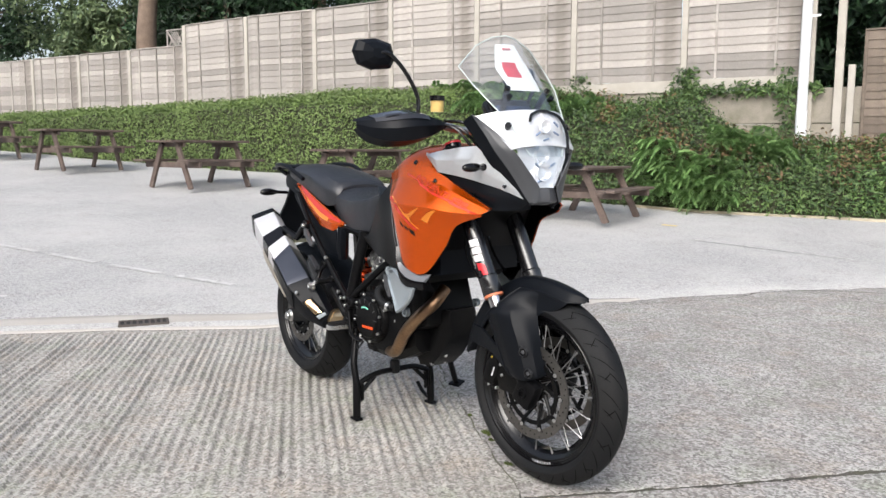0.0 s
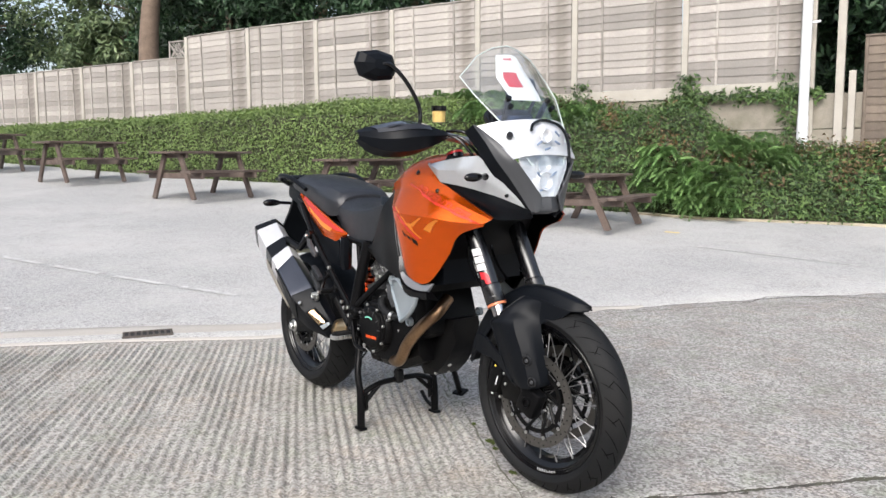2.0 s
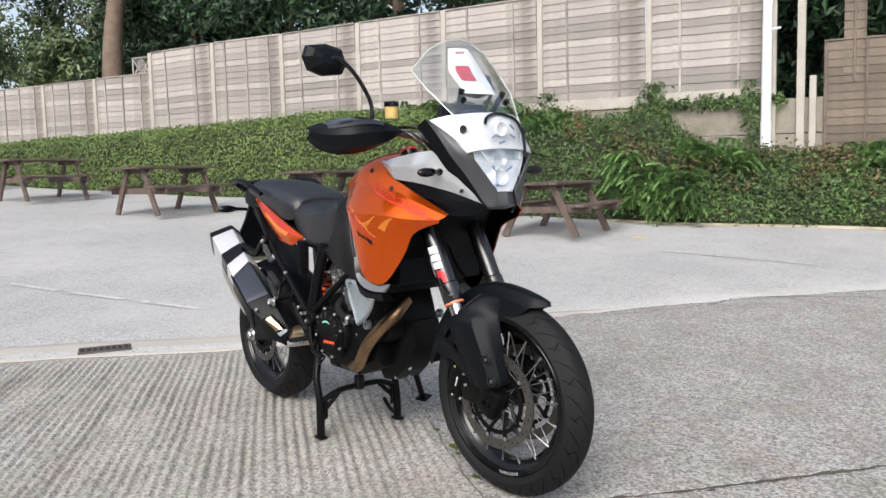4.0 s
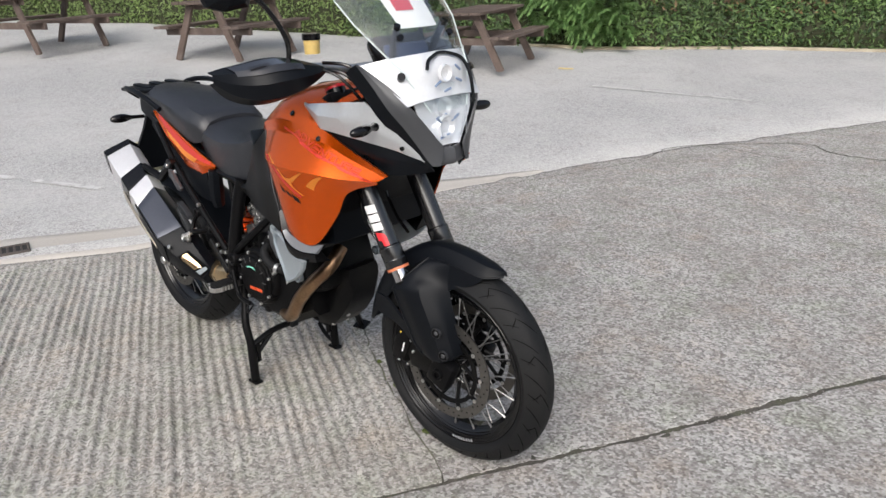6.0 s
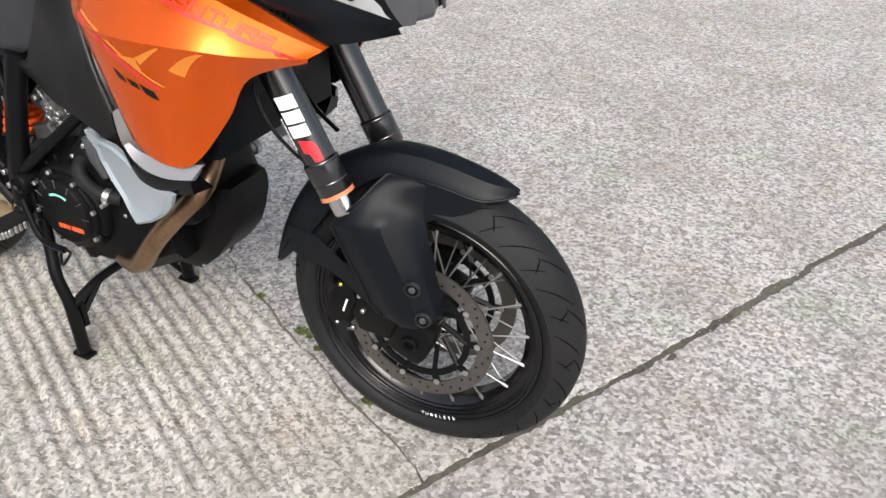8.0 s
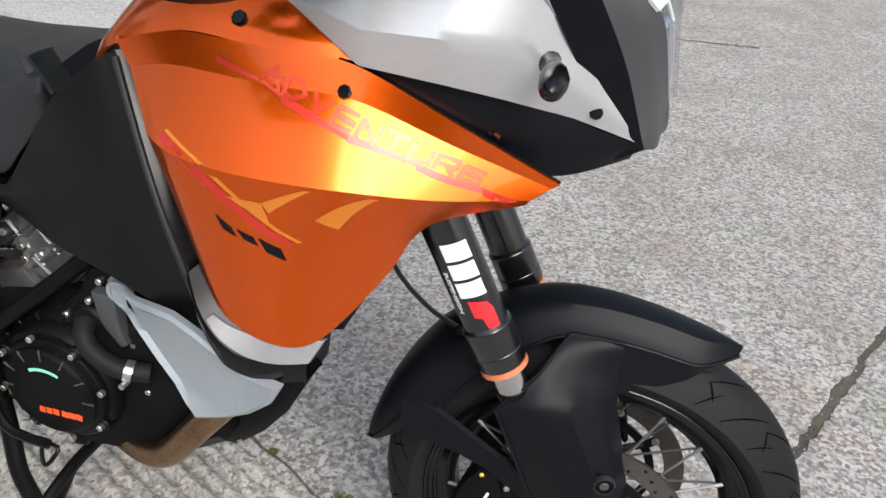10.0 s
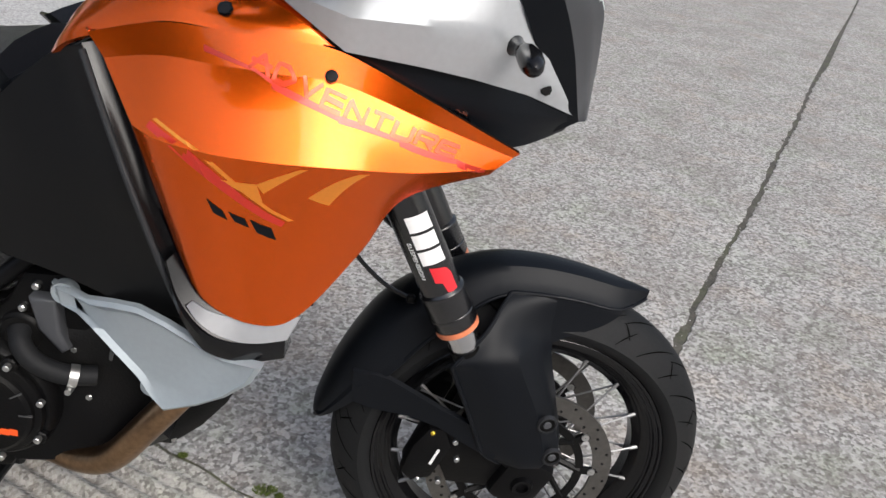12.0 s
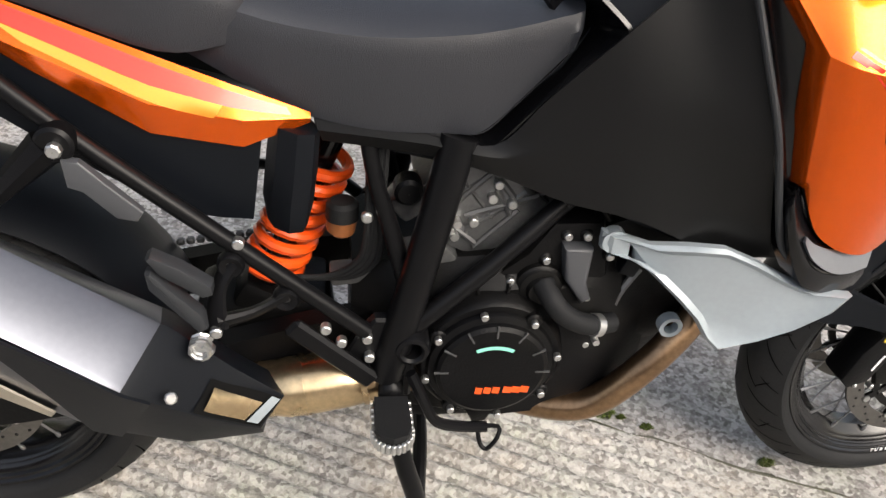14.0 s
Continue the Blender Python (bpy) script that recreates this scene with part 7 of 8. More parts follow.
for k in range(5):
    a = radians(60 + 22 * k)
    part("housing_rib", box(bmesh.new(), 0.026, 0.012, 0.005, pose(0.776 + 0.108 * math.cos(a), -0.152, 0.449 + 0.108 * math.sin(a)) @ Matrix.Rotation(-a, 4, "Y"), 0.0015), ENGINE_BLACK, engine)
# second casing forward of the clutch, water pump, hose
bm = bmesh.new()
slab(bm, [(0.850, 0.335), (0.912, 0.345), (0.936, 0.40), (0.946, 0.47), (0.935, 0.57), (0.915, 0.662), (0.845, 0.660), (0.815, 0.610), (0.775, 0.575), (0.765, 0.53)], -0.10, -0.142, 0.010, 2)
part("front_casing", bm, ENGINE_BLACK, engine, smooth=True)
for x, z in ((0.840, 0.603), (0.795, 0.568), (0.842, 0.512), (0.881, 0.443), (0.897, 0.376), (0.922, 0.454), (0.850, 0.335), (0.864, 0.642), (0.891, 0.642), (0.908, 0.540), (0.876, 0.383), (0.889, 0.430), (0.928, 0.610)):
    part("casing_bolt", disc_y(bmesh.new(), 0.0058, -0.140, -0.151, pose(x, 0, z), 10, 0.0015), ALLOY, engine)
    part("bolt_boss", disc_y(bmesh.new(), 0.0095, -0.130, -0.1445, pose(x, 0, z), 14, 0.002), ENGINE_BLACK, engine, smooth=True)
for k in range(5):
    part("cooling_rib", box(bmesh.new(), 0.040, 0.010, 0.004, pose(0.912, -0.143, 0.400 + 0.014 * k, 0, 8, 0), 0.001), ENGINE_BLACK, engine)
part("water_pump", lathe(bmesh.new(), [(0.0005, -0.166), (0.018, -0.165), (0.021, -0.158), (0.029, -0.156), (0.031, -0.152), (0.034, -0.150), (0.036, -0.135)], 32, pose(0.836, 0, 0.562)), ENGINE_BLACK, engine, smooth=True)
hose = part("coolant_hose", tube(bmesh.new(), catmull([V3(0.838, -0.158, 0.572), V3(0.846, -0.176, 0.563), V3(0.860, -0.184, 0.546), V3(0.882, -0.185, 0.530), V3(0.910, -0.180, 0.518), V3(0.945, -0.165, 0.510)], 6), [0.0165, 0.0165, 0.0162] + [0.0152] * 28, 16), RUBBER, engine, "black rubber coolant hose", True)
part("hose_clip", tube(bmesh.new(), [V3(0.912, -0.180, 0.5175), V3(0.923, -0.176, 0.5140)], 0.0168, 18), ALLOY, hose, smooth=True)
part("clip_screw", disc_y(bmesh.new(), 0.005, -0.185, -0.199, pose(0.916, 0, 0.500), 8), ALLOY, hose)
part("cover_block", slab(bmesh.new(), [(0.858, 0.632), (0.898, 0.632), (0.898, 0.575), (0.908, 0.548), (0.896, 0.540), (0.866, 0.580)], -0.135, -0.164, 0.006, 3), MASK_GREY, engine, "satin dark cover block", True)
# small fittings on the front of the engine
part("wiring_plug", box(bmesh.new(), 0.026, 0.022, 0.040, pose(0.965, -0.135, 0.595, 0, 20, 0), 0.004, 2), MATTE, engine, smooth=True)
part("curved_lever", tube(bmesh.new(), catmull([V3(0.985, -0.125, 0.575), V3(0.962, -0.135, 0.545), V3(0.955, -0.135, 0.510), V3(0.965, -0.13, 0.470)], 5), 0.006, 8), ENGINE_GREY, engine, smooth=True)
# cylinders with cast ribs, studs and bolts
for cx, cz, tilt, mat in ((0.772, 0.668, -38, ENGINE_GREY), (0.93, 0.66, 52, ENGINE_BLACK)):
    m = Matrix.Translation((cx, 0, cz)) @ Matrix.Rotation(radians(tilt), 4, "Y")
    cyl = part("cylinder_head", box(bmesh.new(), 0.165, 0.20, 0.105, m @ pose(0, 0, 0.03), 0.014, 2), mat, engine, "grey cast cylinder head", True)
    bm = box(bmesh.new(), 0.125, 0.18, 0.11, m @ pose(0, 0, -0.06), 0.006)
    for k in range(4):
        box(bm, 0.145, 0.20, 0.007, m @ pose(0, 0, -0.030 - 0.018 * k), 0.002)
    part("cylinder", bm, mat, engine)
    for u, w, sx, sz in ((-0.060, 0.030, 0.008, 0.095), (-0.018, 0.028, 0.006, 0.090), (0.022, 0.030, 0.010, 0.100), (0.064, 0.028, 0.007, 0.092), (0.0, 0.074, 0.160, 0.007), (0.0, 0.046, 0.158, 0.005), (0.0, -0.008, 0.160, 0.009)):
        part("casting_rib", box(bmesh.new(), sx, 0.016, sz, m @ pose(u, -0.103, w), 0.003), mat, cyl)
    for u, w in ((-0.072, 0.060), (0.075, 0.060), (-0.040, 0.0), (0.042, 0.055), (0.0, 0.016)):
        part("head_bolt", disc_y(bmesh.new(), 0.0070, -0.104, -0.120, m @ pose(u, 0, w), 10, 0.0015), ALLOY, cyl)
    part("stud_tube", tube(bmesh.new(), [m @ V3(0.046, -0.112, 0.055), m @ V3(0.046, -0.112, -0.010)], 0.0055, 10), ENGINE_GREY, cyl, smooth=True)
for x, z, mt in ((0.716, 0.642, ALLOY), (0.714, 0.622, ALLOY), (0.704, 0.662, ALLOY)):
    part("head_stud", tube(bmesh.new(), [V3(x, -0.100, z), V3(x + 0.002, -0.122, z)], [0.0075, 0.006], 8), mt, engine)
head_face = part("head_face", slab(bmesh.new(), [(0.712, 0.735), (0.765, 0.735), (0.842, 0.668), (0.800, 0.610), (0.757, 0.575), (0.705, 0.602), (0.690, 0.650)], -0.085, -0.108, 0.006, 2), ENGINE_GREY, engine, "grey cast face of the cylinder head", True)
for a, b in (((0.712, 0.668), (0.770, 0.728)), ((0.728, 0.650), (0.826, 0.682)), ((0.745, 0.600), (0.800, 0.660)), ((0.768, 0.692), (0.792, 0.650)), ((0.706, 0.640), (0.748, 0.604))):
    part("casting_rib", tube(bmesh.new(), [V3(a[0], -0.109, a[1]), V3(b[0], -0.109, b[1])], 0.0042, 6), ENGINE_GREY, head_face)
for x, z in ((0.768, 0.702), (0.705, 0.652), (0.709, 0.630), (0.790, 0.672)):
    part("head_bolt", disc_y(bmesh.new(), 0.0068, -0.106, -0.120, pose(x, 0, z), 10, 0.0015), ALLOY, head_face)
part("filler_cap", disc_y(bmesh.new(), 0.019, -0.09, -0.125, pose(0.650, 0, 0.690), 24, 0.005), ENGINE_BLACK, engine, "black oil filler cap", True)
part("filler_boss", box(bmesh.new(), 0.055, 0.05, 0.045, pose(0.658, -0.075, 0.660, 0, -38, 0), 0.010, 2), ENGINE_GREY, engine, smooth=True)
part("gearbox_web", slab(bmesh.new(), [(0.645, 0.600), (0.700, 0.615), (0.735, 0.575), (0.70, 0.545), (0.655, 0.55)], -0.09, -0.122, 0.006, 2), ENGINE_GREY, engine, smooth=True)
part("starter_block", box(bmesh.new(), 0.060, 0.03, 0.026, pose(0.580, -0.085, 0.540, 0, -8, 0), 0.004, 2), ENGINE_GREY, engine, smooth=True)
part("intake", box(bmesh.new(), 0.12, 0.15, 0.08, pose(0.80, 0, 0.72), 0.02, 2), MATTE, engine, smooth=True)
part("sump_block", box(bmesh.new(), 0.24, 0.26, 0.07, pose(0.79, 0, 0.322), 0.018, 2), ENGINE_BLACK, engine, smooth=True)
part("drain_lug", slab(bmesh.new(), [(0.755, 0.330), (0.800, 0.330), (0.788, 0.305), (0.768, 0.302)], -0.13, -0.155, 0.003, 1), ENGINE_BLACK, engine, smooth=True)
# brown capped connector and wiring behind the shock
plug = part("connector", tube(bmesh.new(), [V3(0.562, -0.085, 0.606), V3(0.564, -0.087, 0.614), V3(0.566, -0.090, 0.636)], [0.012, 0.020, 0.021], 16), material("copper_plug", (0.24, 0.085, 0.028), 0.45, 0.0, vary=0.2), engine, "brown plastic connector", True)
part("connector_cap", tube(bmesh.new(), [V3(0.566, -0.090, 0.634), V3(0.566, -0.090, 0.655), V3(0.566, -0.090, 0.660)], [0.023, 0.022, 0.016], 16), RUBBER, plug, smooth=True)
for k in range(4):
    part("wire_loom", tube(bmesh.new(), catmull([V3(0.598 + 0.007 * k, -0.115, 0.76), V3(0.598 + 0.006 * k, -0.126, 0.66), V3(0.592 + 0.008 * k, -0.118, 0.59), V3(0.555 + 0.010 * k, -0.105, 0.548), V3(0.50 + 0.010 * k, -0.10, 0.540)], 5), 0.0048, 8), RUBBER, engine, smooth=True)
part("wire_clip", disc_y(bmesh.new(), 0.008, -0.125, -0.136, pose(0.597, 0, 0.659), 10, 0.002), ALLOY, engine)

# -- frame --
frame_part = new("frame")
frame_part.parent = bike
frame_part["label"] = "black tubular steel trellis frame"
for sg in (-1, 1):
    for pts, r in (
        ([V3(0.704, -0.145, 0.785), V3(0.686, -0.160, 0.70), V3(0.664, -0.172, 0.60), V3(0.642, -0.180, 0.50), V3(0.628, -0.178, 0.43)], [0.024, 0.023, 0.023, 0.024, 0.024]),
        ([V3(0.592, -0.128, 0.785), V3(0.606, -0.132, 0.715), V3(0.630, -0.142, 0.640), V3(0.652, -0.160, 0.570)], [0.0105, 0.011, 0.012, 0.014]),
        ([V3(0.652, -0.182, 0.510), V3(0.690, -0.176, 0.543), V3(0.768, -0.156, 0.608), V3(0.848, -0.130, 0.677), V3(0.90, -0.110, 0.72)], [0.0135] * 5),
        ([V3(0.10, -0.135, 0.915), V3(0.255, -0.165, 0.790), V3(0.43, -0.178, 0.650), V3(0.60, -0.182, 0.510)], [0.0115] * 4),
        ([V3(0.05, -0.12, 0.945), V3(0.30, -0.12, 0.86), V3(0.56, -0.12, 0.80), V3(0.69, -0.14, 0.78)], [0.012] * 4),
        ([V3(0.69, -0.12, 0.78), V3(0.86, -0.10, 0.87), V3(1.10, -0.09, 0.98), V3(1.24, -0.05, 1.03)], [0.016] * 4),
        ([V3(0.84, -0.165, 0.71), V3(1.0, -0.13, 0.84), V3(1.22, -0.05, 0.96)], [0.014] * 3),
        ([V3(0.632, -0.165, 0.50), V3(0.630, -0.15, 0.40), V3(0.645, -0.12, 0.36)], [0.020] * 3),
    ):
        p = [V3(q.x, q.y * -sg, q.z) for q in pts]
        cm = catmull(p, 4)
        rr = [lerp_table(list(enumerate(r)), k / 4) for k in range(len(cm))]
        part("frame_tube", tube(bmesh.new(), cm, rr, 12), TUBE_BLACK, frame_part, smooth=True)
    part("pivot", lathe(bmesh.new(), [(0.0135, sg * 0.15), (0.0135, sg * 0.203), (0.017, sg * 0.207), (0.022, sg * 0.205), (0.0255, sg * 0.198), (0.0265, sg * 0.15)], 28, pose(0.660, 0, 0.492), True), TUBE_BLACK, frame_part, "open black pivot boss", True)
    # shade down the bore painted as a near-black disc
    part("pivot_bore", disc_y(bmesh.new(), 0.0138, sg * 0.15, sg * 0.180, pose(0.660, 0, 0.492), 18), SOOT_SHADE, frame_part)
    bm = bmesh.new()
    slab(bm, [(0.625, 0.37), (0.665, 0.39), (0.668, 0.46), (0.655, 0.53), (0.61, 0.53), (0.585, 0.50), (0.57, 0.47), (0.60, 0.43)], sg * 0.165, sg * 0.182, 0.004, 1)
    part("pivot_plate", bm, TUBE_BLACK, frame_part, smooth=True)
    for x, z in ((0.600, 0.503), (0.632, 0.455), (0.566, 0.497), (0.545, 0.520), (0.604, 0.470), (0.612, 0.436), (0.44, 0.655)):
        part("frame_bolt", disc_y(bmesh.new(), 0.0075, sg * 0.18, sg * 0.193, pose(x, 0, z), 10, 0.0015), ALLOY, frame_part)

# shock absorber
shock = new("rear_shock")
shock.parent = bike
shock["label"] = "rear shock with an orange coil spring"
top, low = V3(0.556, -0.020, 0.728), V3(0.460, -0.026, 0.496)
axis = (low - top).normalized()
side = axis.orthogonal().normalized()
up2 = axis.cross(side)
coil = []
turns = 8
for k in range(int(turns * 16) + 1):
    a = 2 * math.pi * k / 16
    coil.append(top + axis * (0.030 + 0.205 * k / (turns * 16)) + (side * math.cos(a) + up2 * math.sin(a)) * 0.039)
part("spring", tube(bmesh.new(), coil, 0.0088, 8), SPRING, shock, "orange coil spring", True)
part("damper", tube(bmesh.new(), [top - axis * 0.03, low + axis * 0.05], 0.018, 14), GLOSS, shock, smooth=True)
part("shock_cover", tube(bmesh.new(), [V3(0.508, -0.135, 0.79), V3(0.503, -0.137, 0.735), V3(0.498, -0.135, 0.69), V3(0.496, -0.131, 0.652)], [0.034, 0.036, 0.036, 0.029], 8, True, 0.75), MATTE, bike, "black plastic shock cover", True)
part("linkage", box(bmesh.new(), 0.10, 0.08, 0.05, pose(0.46, -0.02, 0.455, 0, 30, 0), 0.012, 2), ENGINE_BLACK, bike, smooth=True)

# swing arm, chain, rear brake
for sg in (-1, 1):
    bm = bmesh.new()
    loft(bm, [[V3(x, sg * (y + dy), z + dz) for dy, dz in ((-0.017, -h), (0.017, -h), (0.017, h), (-0.017, h))] for x, y, z, h in ((0.63, 0.10, 0.455, 0.040), (0.50, 0.115, 0.43, 0.045), (0.30, 0.125, 0.385, 0.036), (0.12, 0.128, 0.345, 0.030), (-0.03, 0.125, 0.3225, 0.030), (-0.06, 0.125, 0.318, 0.020))])
    part("swing_arm", bm, ENGINE_BLACK, bike, "black alloy swing arm", True)
    part("axle_nut", disc_y(bmesh.new(), 0.019, sg * 0.14, sg * 0.165, pose(0, 0, 0.3225), 6, 0.003), ALLOY, bike)
    part("axle_plate", disc_y(bmesh.new(), 0.029, sg * 0.138, sg * 0.148, pose(0, 0, 0.3225), 20, 0.003), ALLOY, bike, smooth=True)
bm = bmesh.new()
for k in range(40):
    x = 0.02 + 0.0155 * k
    box(bm, 0.013, 0.012, 0.012, pose(x, 0.088, 0.425 + 0.10 * k / 40, 0, -8, 0), 0.003)
part("chain", bm, ENGINE_GREY, bike, "drive chain")
part("swing_arm_bridge", box(bmesh.new(), 0.20, 0.13, 0.115, pose(0.455, 0, 0.405, 0, -6, 0), 0.02, 2), ENGINE_BLACK, bike, "cast bridge of the swing arm", True)
part("rear_caliper", box(bmesh.new(), 0.09, 0.045, 0.055, pose(0.105, -0.105, 0.385, 0, 20, 0), 0.012, 2), ENGINE_BLACK, bike, "black rear brake caliper", True)
bm = bmesh.new()
rows = []
for a in np.linspace(radians(18), radians(100), 12):
    rows.append([V3(0.345 * math.cos(a), y, 0.3225 + 0.345 * math.sin(a) - 0.03 * (abs(y) / 0.1) ** 3) for y in (-0.10, -0.08, -0.03, 0.03, 0.08, 0.10)])
part("rear_hugger", shell(bm, rows, 0.004, Vector((0, 0, 1))), MATTE, bike, "black inner rear mudguard", True)

# -- exhaust --
exhaust = new("exhaust")
exhaust.parent = bike
exhaust["label"] = "steel exhaust silencer with black covers"
# stations from the end cap to the tip: outer ridge, top edge, inner edge, bottom, lower edge
EX = [
    [V3(-0.095, -0.285, 0.800), V3(-0.095, -0.180, 0.832), V3(-0.110, -0.135, 0.800), V3(-0.165, -0.160, 0.700), V3(-0.158, -0.250, 0.711)],
    [V3(0.167, -0.300, 0.628), V3(0.159, -0.220, 0.688), V3(0.145, -0.165, 0.655), V3(0.080, -0.185, 0.535), V3(0.085, -0.268, 0.545)],
    [V3(0.314, -0.308, 0.525), V3(0.350, -0.222, 0.558), V3(0.340, -0.165, 0.540), V3(0.260, -0.180, 0.430), V3(0.258, -0.270, 0.432)],
    [V3(0.394, -0.266, 0.440), V3(0.428, -0.208, 0.470), V3(0.428, -0.165, 0.458), V3(0.372, -0.180, 0.376), V3(0.367, -0.248, 0.378)],
    [V3(0.458, -0.220, 0.372), V3(0.490, -0.200, 0.412), V3(0.490, -0.165, 0.409), V3(0.464, -0.170, 0.348), V3(0.460, -0.208, 0.350)],
]


def ex_ring(s, f=1.0):
    """The silencer's outline at station s, with blunted corners, grown by f."""
    i = min(int(s), 3)
    a = s - i
    p = [EX[i][k].lerp(EX[i + 1][k], a) for k in range(5)]
    c = sum(p, Vector()) / 5
    p = [c + (q - c) * f for q in p]
    out = []
    for k in range(5):
        cut = 0.10
        out += [p[k].lerp(p[k - 1], cut), p[k].lerp((p[k - 1] + p[(k + 1) % 5]) / 2, 0.03), p[k].lerp(p[(k + 1) % 5], cut)]
    return out


def ex_run(s0, s1, f, n=6):
    return [ex_ring(s0, f * 0.985)] + [ex_ring(s0 + (s1 - s0) * (0.04 + 0.92 * k / n), f) for k in range(n + 1)] + [ex_ring(s1, f * 0.985)]


# the rear sleeve pieces carry a painted sky reflection
for s0, s1, f, mat, nm, lab in ((-0.03, 0.07, 1.035, GLOSS, "end_cap", "black end cap"), (0.07, 0.49, 1.0, SKYLIT_SLEEVE, "sleeve", "steel sleeve with the sky's reflection in its colour"), (0.49, 0.74, 1.012, GLOSS, "strap", "dark clamp strap"), (0.74, 1.0, 1.0, SKYLIT_SLEEVE, "sleeve", "steel band with the sky's reflection in its colour"), (1.0, 2.02, 1.0, SLEEVE, "sleeve", "satin steel sleeve")):
    part(nm, loft(bmesh.new(), ex_run(s0, s1, f)), mat, exhaust, lab, True, 0.5)
part("outlet", loft(bmesh.new(), [ex_ring(-0.04, 0.55), ex_ring(0.02, 0.5)]), SOOT_SHADE, exhaust)
shield = part("heat_shield", loft(bmesh.new(), ex_run(1.98, 3.99, 1.02)), MATTE, exhaust, "matte black plastic heat shield", True, 0.5)
# black rim under the sleeve, widening towards the shield, then down to the tip
RIM = [(0.95, 0.02, 0.10), (1.3, 0.0, 0.30), (1.7, -0.02, 0.62), (2.0, -0.04, 0.95), (2.3, -0.06, 1.0)]
rows = []
for s, v0, v1 in RIM:
    i = min(int(s), 3)
    p = [EX[i][k].lerp(EX[i + 1][k], s - i) for k in range(5)]
    rows.append([p[0].lerp(p[4], v0 + (v1 - v0) * j / 4) + V3(0.0, -0.005, -0.003) for j in range(5)])
part("shield_rim", shell(bmesh.new(), rows, 0.004, Vector((0, 1, 0.3))), MATTE, shield, smooth=True)


def on_shield(s, v, off):
    i = min(int(s), 3)
    p = [EX[i][k].lerp(EX[i + 1][k], s - i) for k in range(2)]
    return p[0].lerp(p[1], v) + V3(0.28, -0.72, 0.62) * off


def shield_patch(name, corners, bulge, mat, label):
    """A patch on the shield's outer face; corners in (station, height)."""
    bm = bmesh.new()
    vs = []
    for i in range(7):
        a = i / 6
        row = []
        for j in range(7):
            b = j / 6
            c = [(corners[0][k] * (1 - a) + corners[1][k] * a) * (1 - b) + (corners[3][k] * (1 - a) + corners[2][k] * a) * b for k in range(2)]
            row.append(bm.verts.new(on_shield(c[0], c[1], 0.0075 + bulge * math.sin(math.pi * (0.15 + 0.7 * b)))))
        vs.append(row)
    for i in range(6):
        for j in range(6):
            bm.faces.new((vs[i][j], vs[i + 1][j], vs[i + 1][j + 1], vs[i][j + 1]))
    return part(name, bm, mat, shield, label, True)


# the opening's shade is a near-black patch; the shield has no hole
shield_patch("window_frame", [(2.82, 0.04), (3.94, 0.04), (3.97, 0.92), (2.80, 0.66)], -0.004, SOOT_SHADE, "shade of the shield opening, painted on its face")
shield_patch("inner_pipe", [(2.92, 0.12), (3.60, 0.12), (3.70, 0.62), (2.88, 0.55)], 0.006, GOLD_PIPE, "gold pipe inside the shield opening")
shield_patch("polished_lip", [(3.66, 0.10), (3.86, 0.10), (3.94, 0.86), (3.78, 0.84)], 0.002, SILVER_CAST, "polished lip at the opening")
rows = []
for st_i in np.linspace(0.55, 1.75, 9):
    i = min(int(st_i), 3)
    p = [EX[i][k].lerp(EX[i + 1][k], st_i - i) for k in range(5)]
    rows.append([p[4].lerp(p[0], 0.50 - 0.30 * (st_i - 0.55)) + V3(0, -0.006, -0.004), p[4] + V3(0, -0.004, -0.004), p[4].lerp(p[3], 0.6) + V3(0, 0, -0.006)])
part("lower_sleeve", shell(bmesh.new(), rows, 0.003, Vector((0, 1, 0.3))), BEIGE, exhaust, "tan tinted lower sleeve", True)
bolt((0.362, -0.289, 0.500), (0.3, -0.85, 0.4), 0.008, 0.006, ALLOY, shield)
part("link_pipe", tube(bmesh.new(), catmull([V3(0.445, -0.160, 0.386), V3(0.505, -0.162, 0.394), V3(0.565, -0.158, 0.404), V3(0.612, -0.150, 0.408)], 5), [0.040] * 4 + [0.043] * 8 + [0.042] * 4, 24), GOLD_PIPE, exhaust, "gold tinted link pipe", True)
for x in (0.512, 0.596):
    part("pipe_band", tube(bmesh.new(), [V3(x, -0.162 + (x - 0.5) * 0.06, 0.393 + (x - 0.5) * 0.17), V3(x + 0.008, -0.162 + (x - 0.5) * 0.06, 0.3945 + (x - 0.5) * 0.17)], 0.0442, 24), GOLD_PIPE, exhaust, smooth=True)
part("header_pipe", tube(bmesh.new(), catmull([V3(1.115, -0.05, 0.60), V3(1.120, -0.105, 0.550), V3(1.075, -0.145, 0.495), V3(1.015, -0.165, 0.425), V3(0.955, -0.160, 0.352), V3(0.90, -0.146, 0.328), V3(0.82, -0.115, 0.322), V3(0.72, -0.11, 0.345), V3(0.62, -0.14, 0.395)], 6), 0.0235, 16), BRONZE, exhaust, "heat tinted header pipe", True)
part("silencer_bracket", tube(bmesh.new(), [V3(0.07, -0.205, 0.755), V3(0.18, -0.19, 0.72), V3(0.24, -0.175, 0.775)], [0.012, 0.016, 0.022], 8), TUBE_BLACK, exhaust, smooth=True)

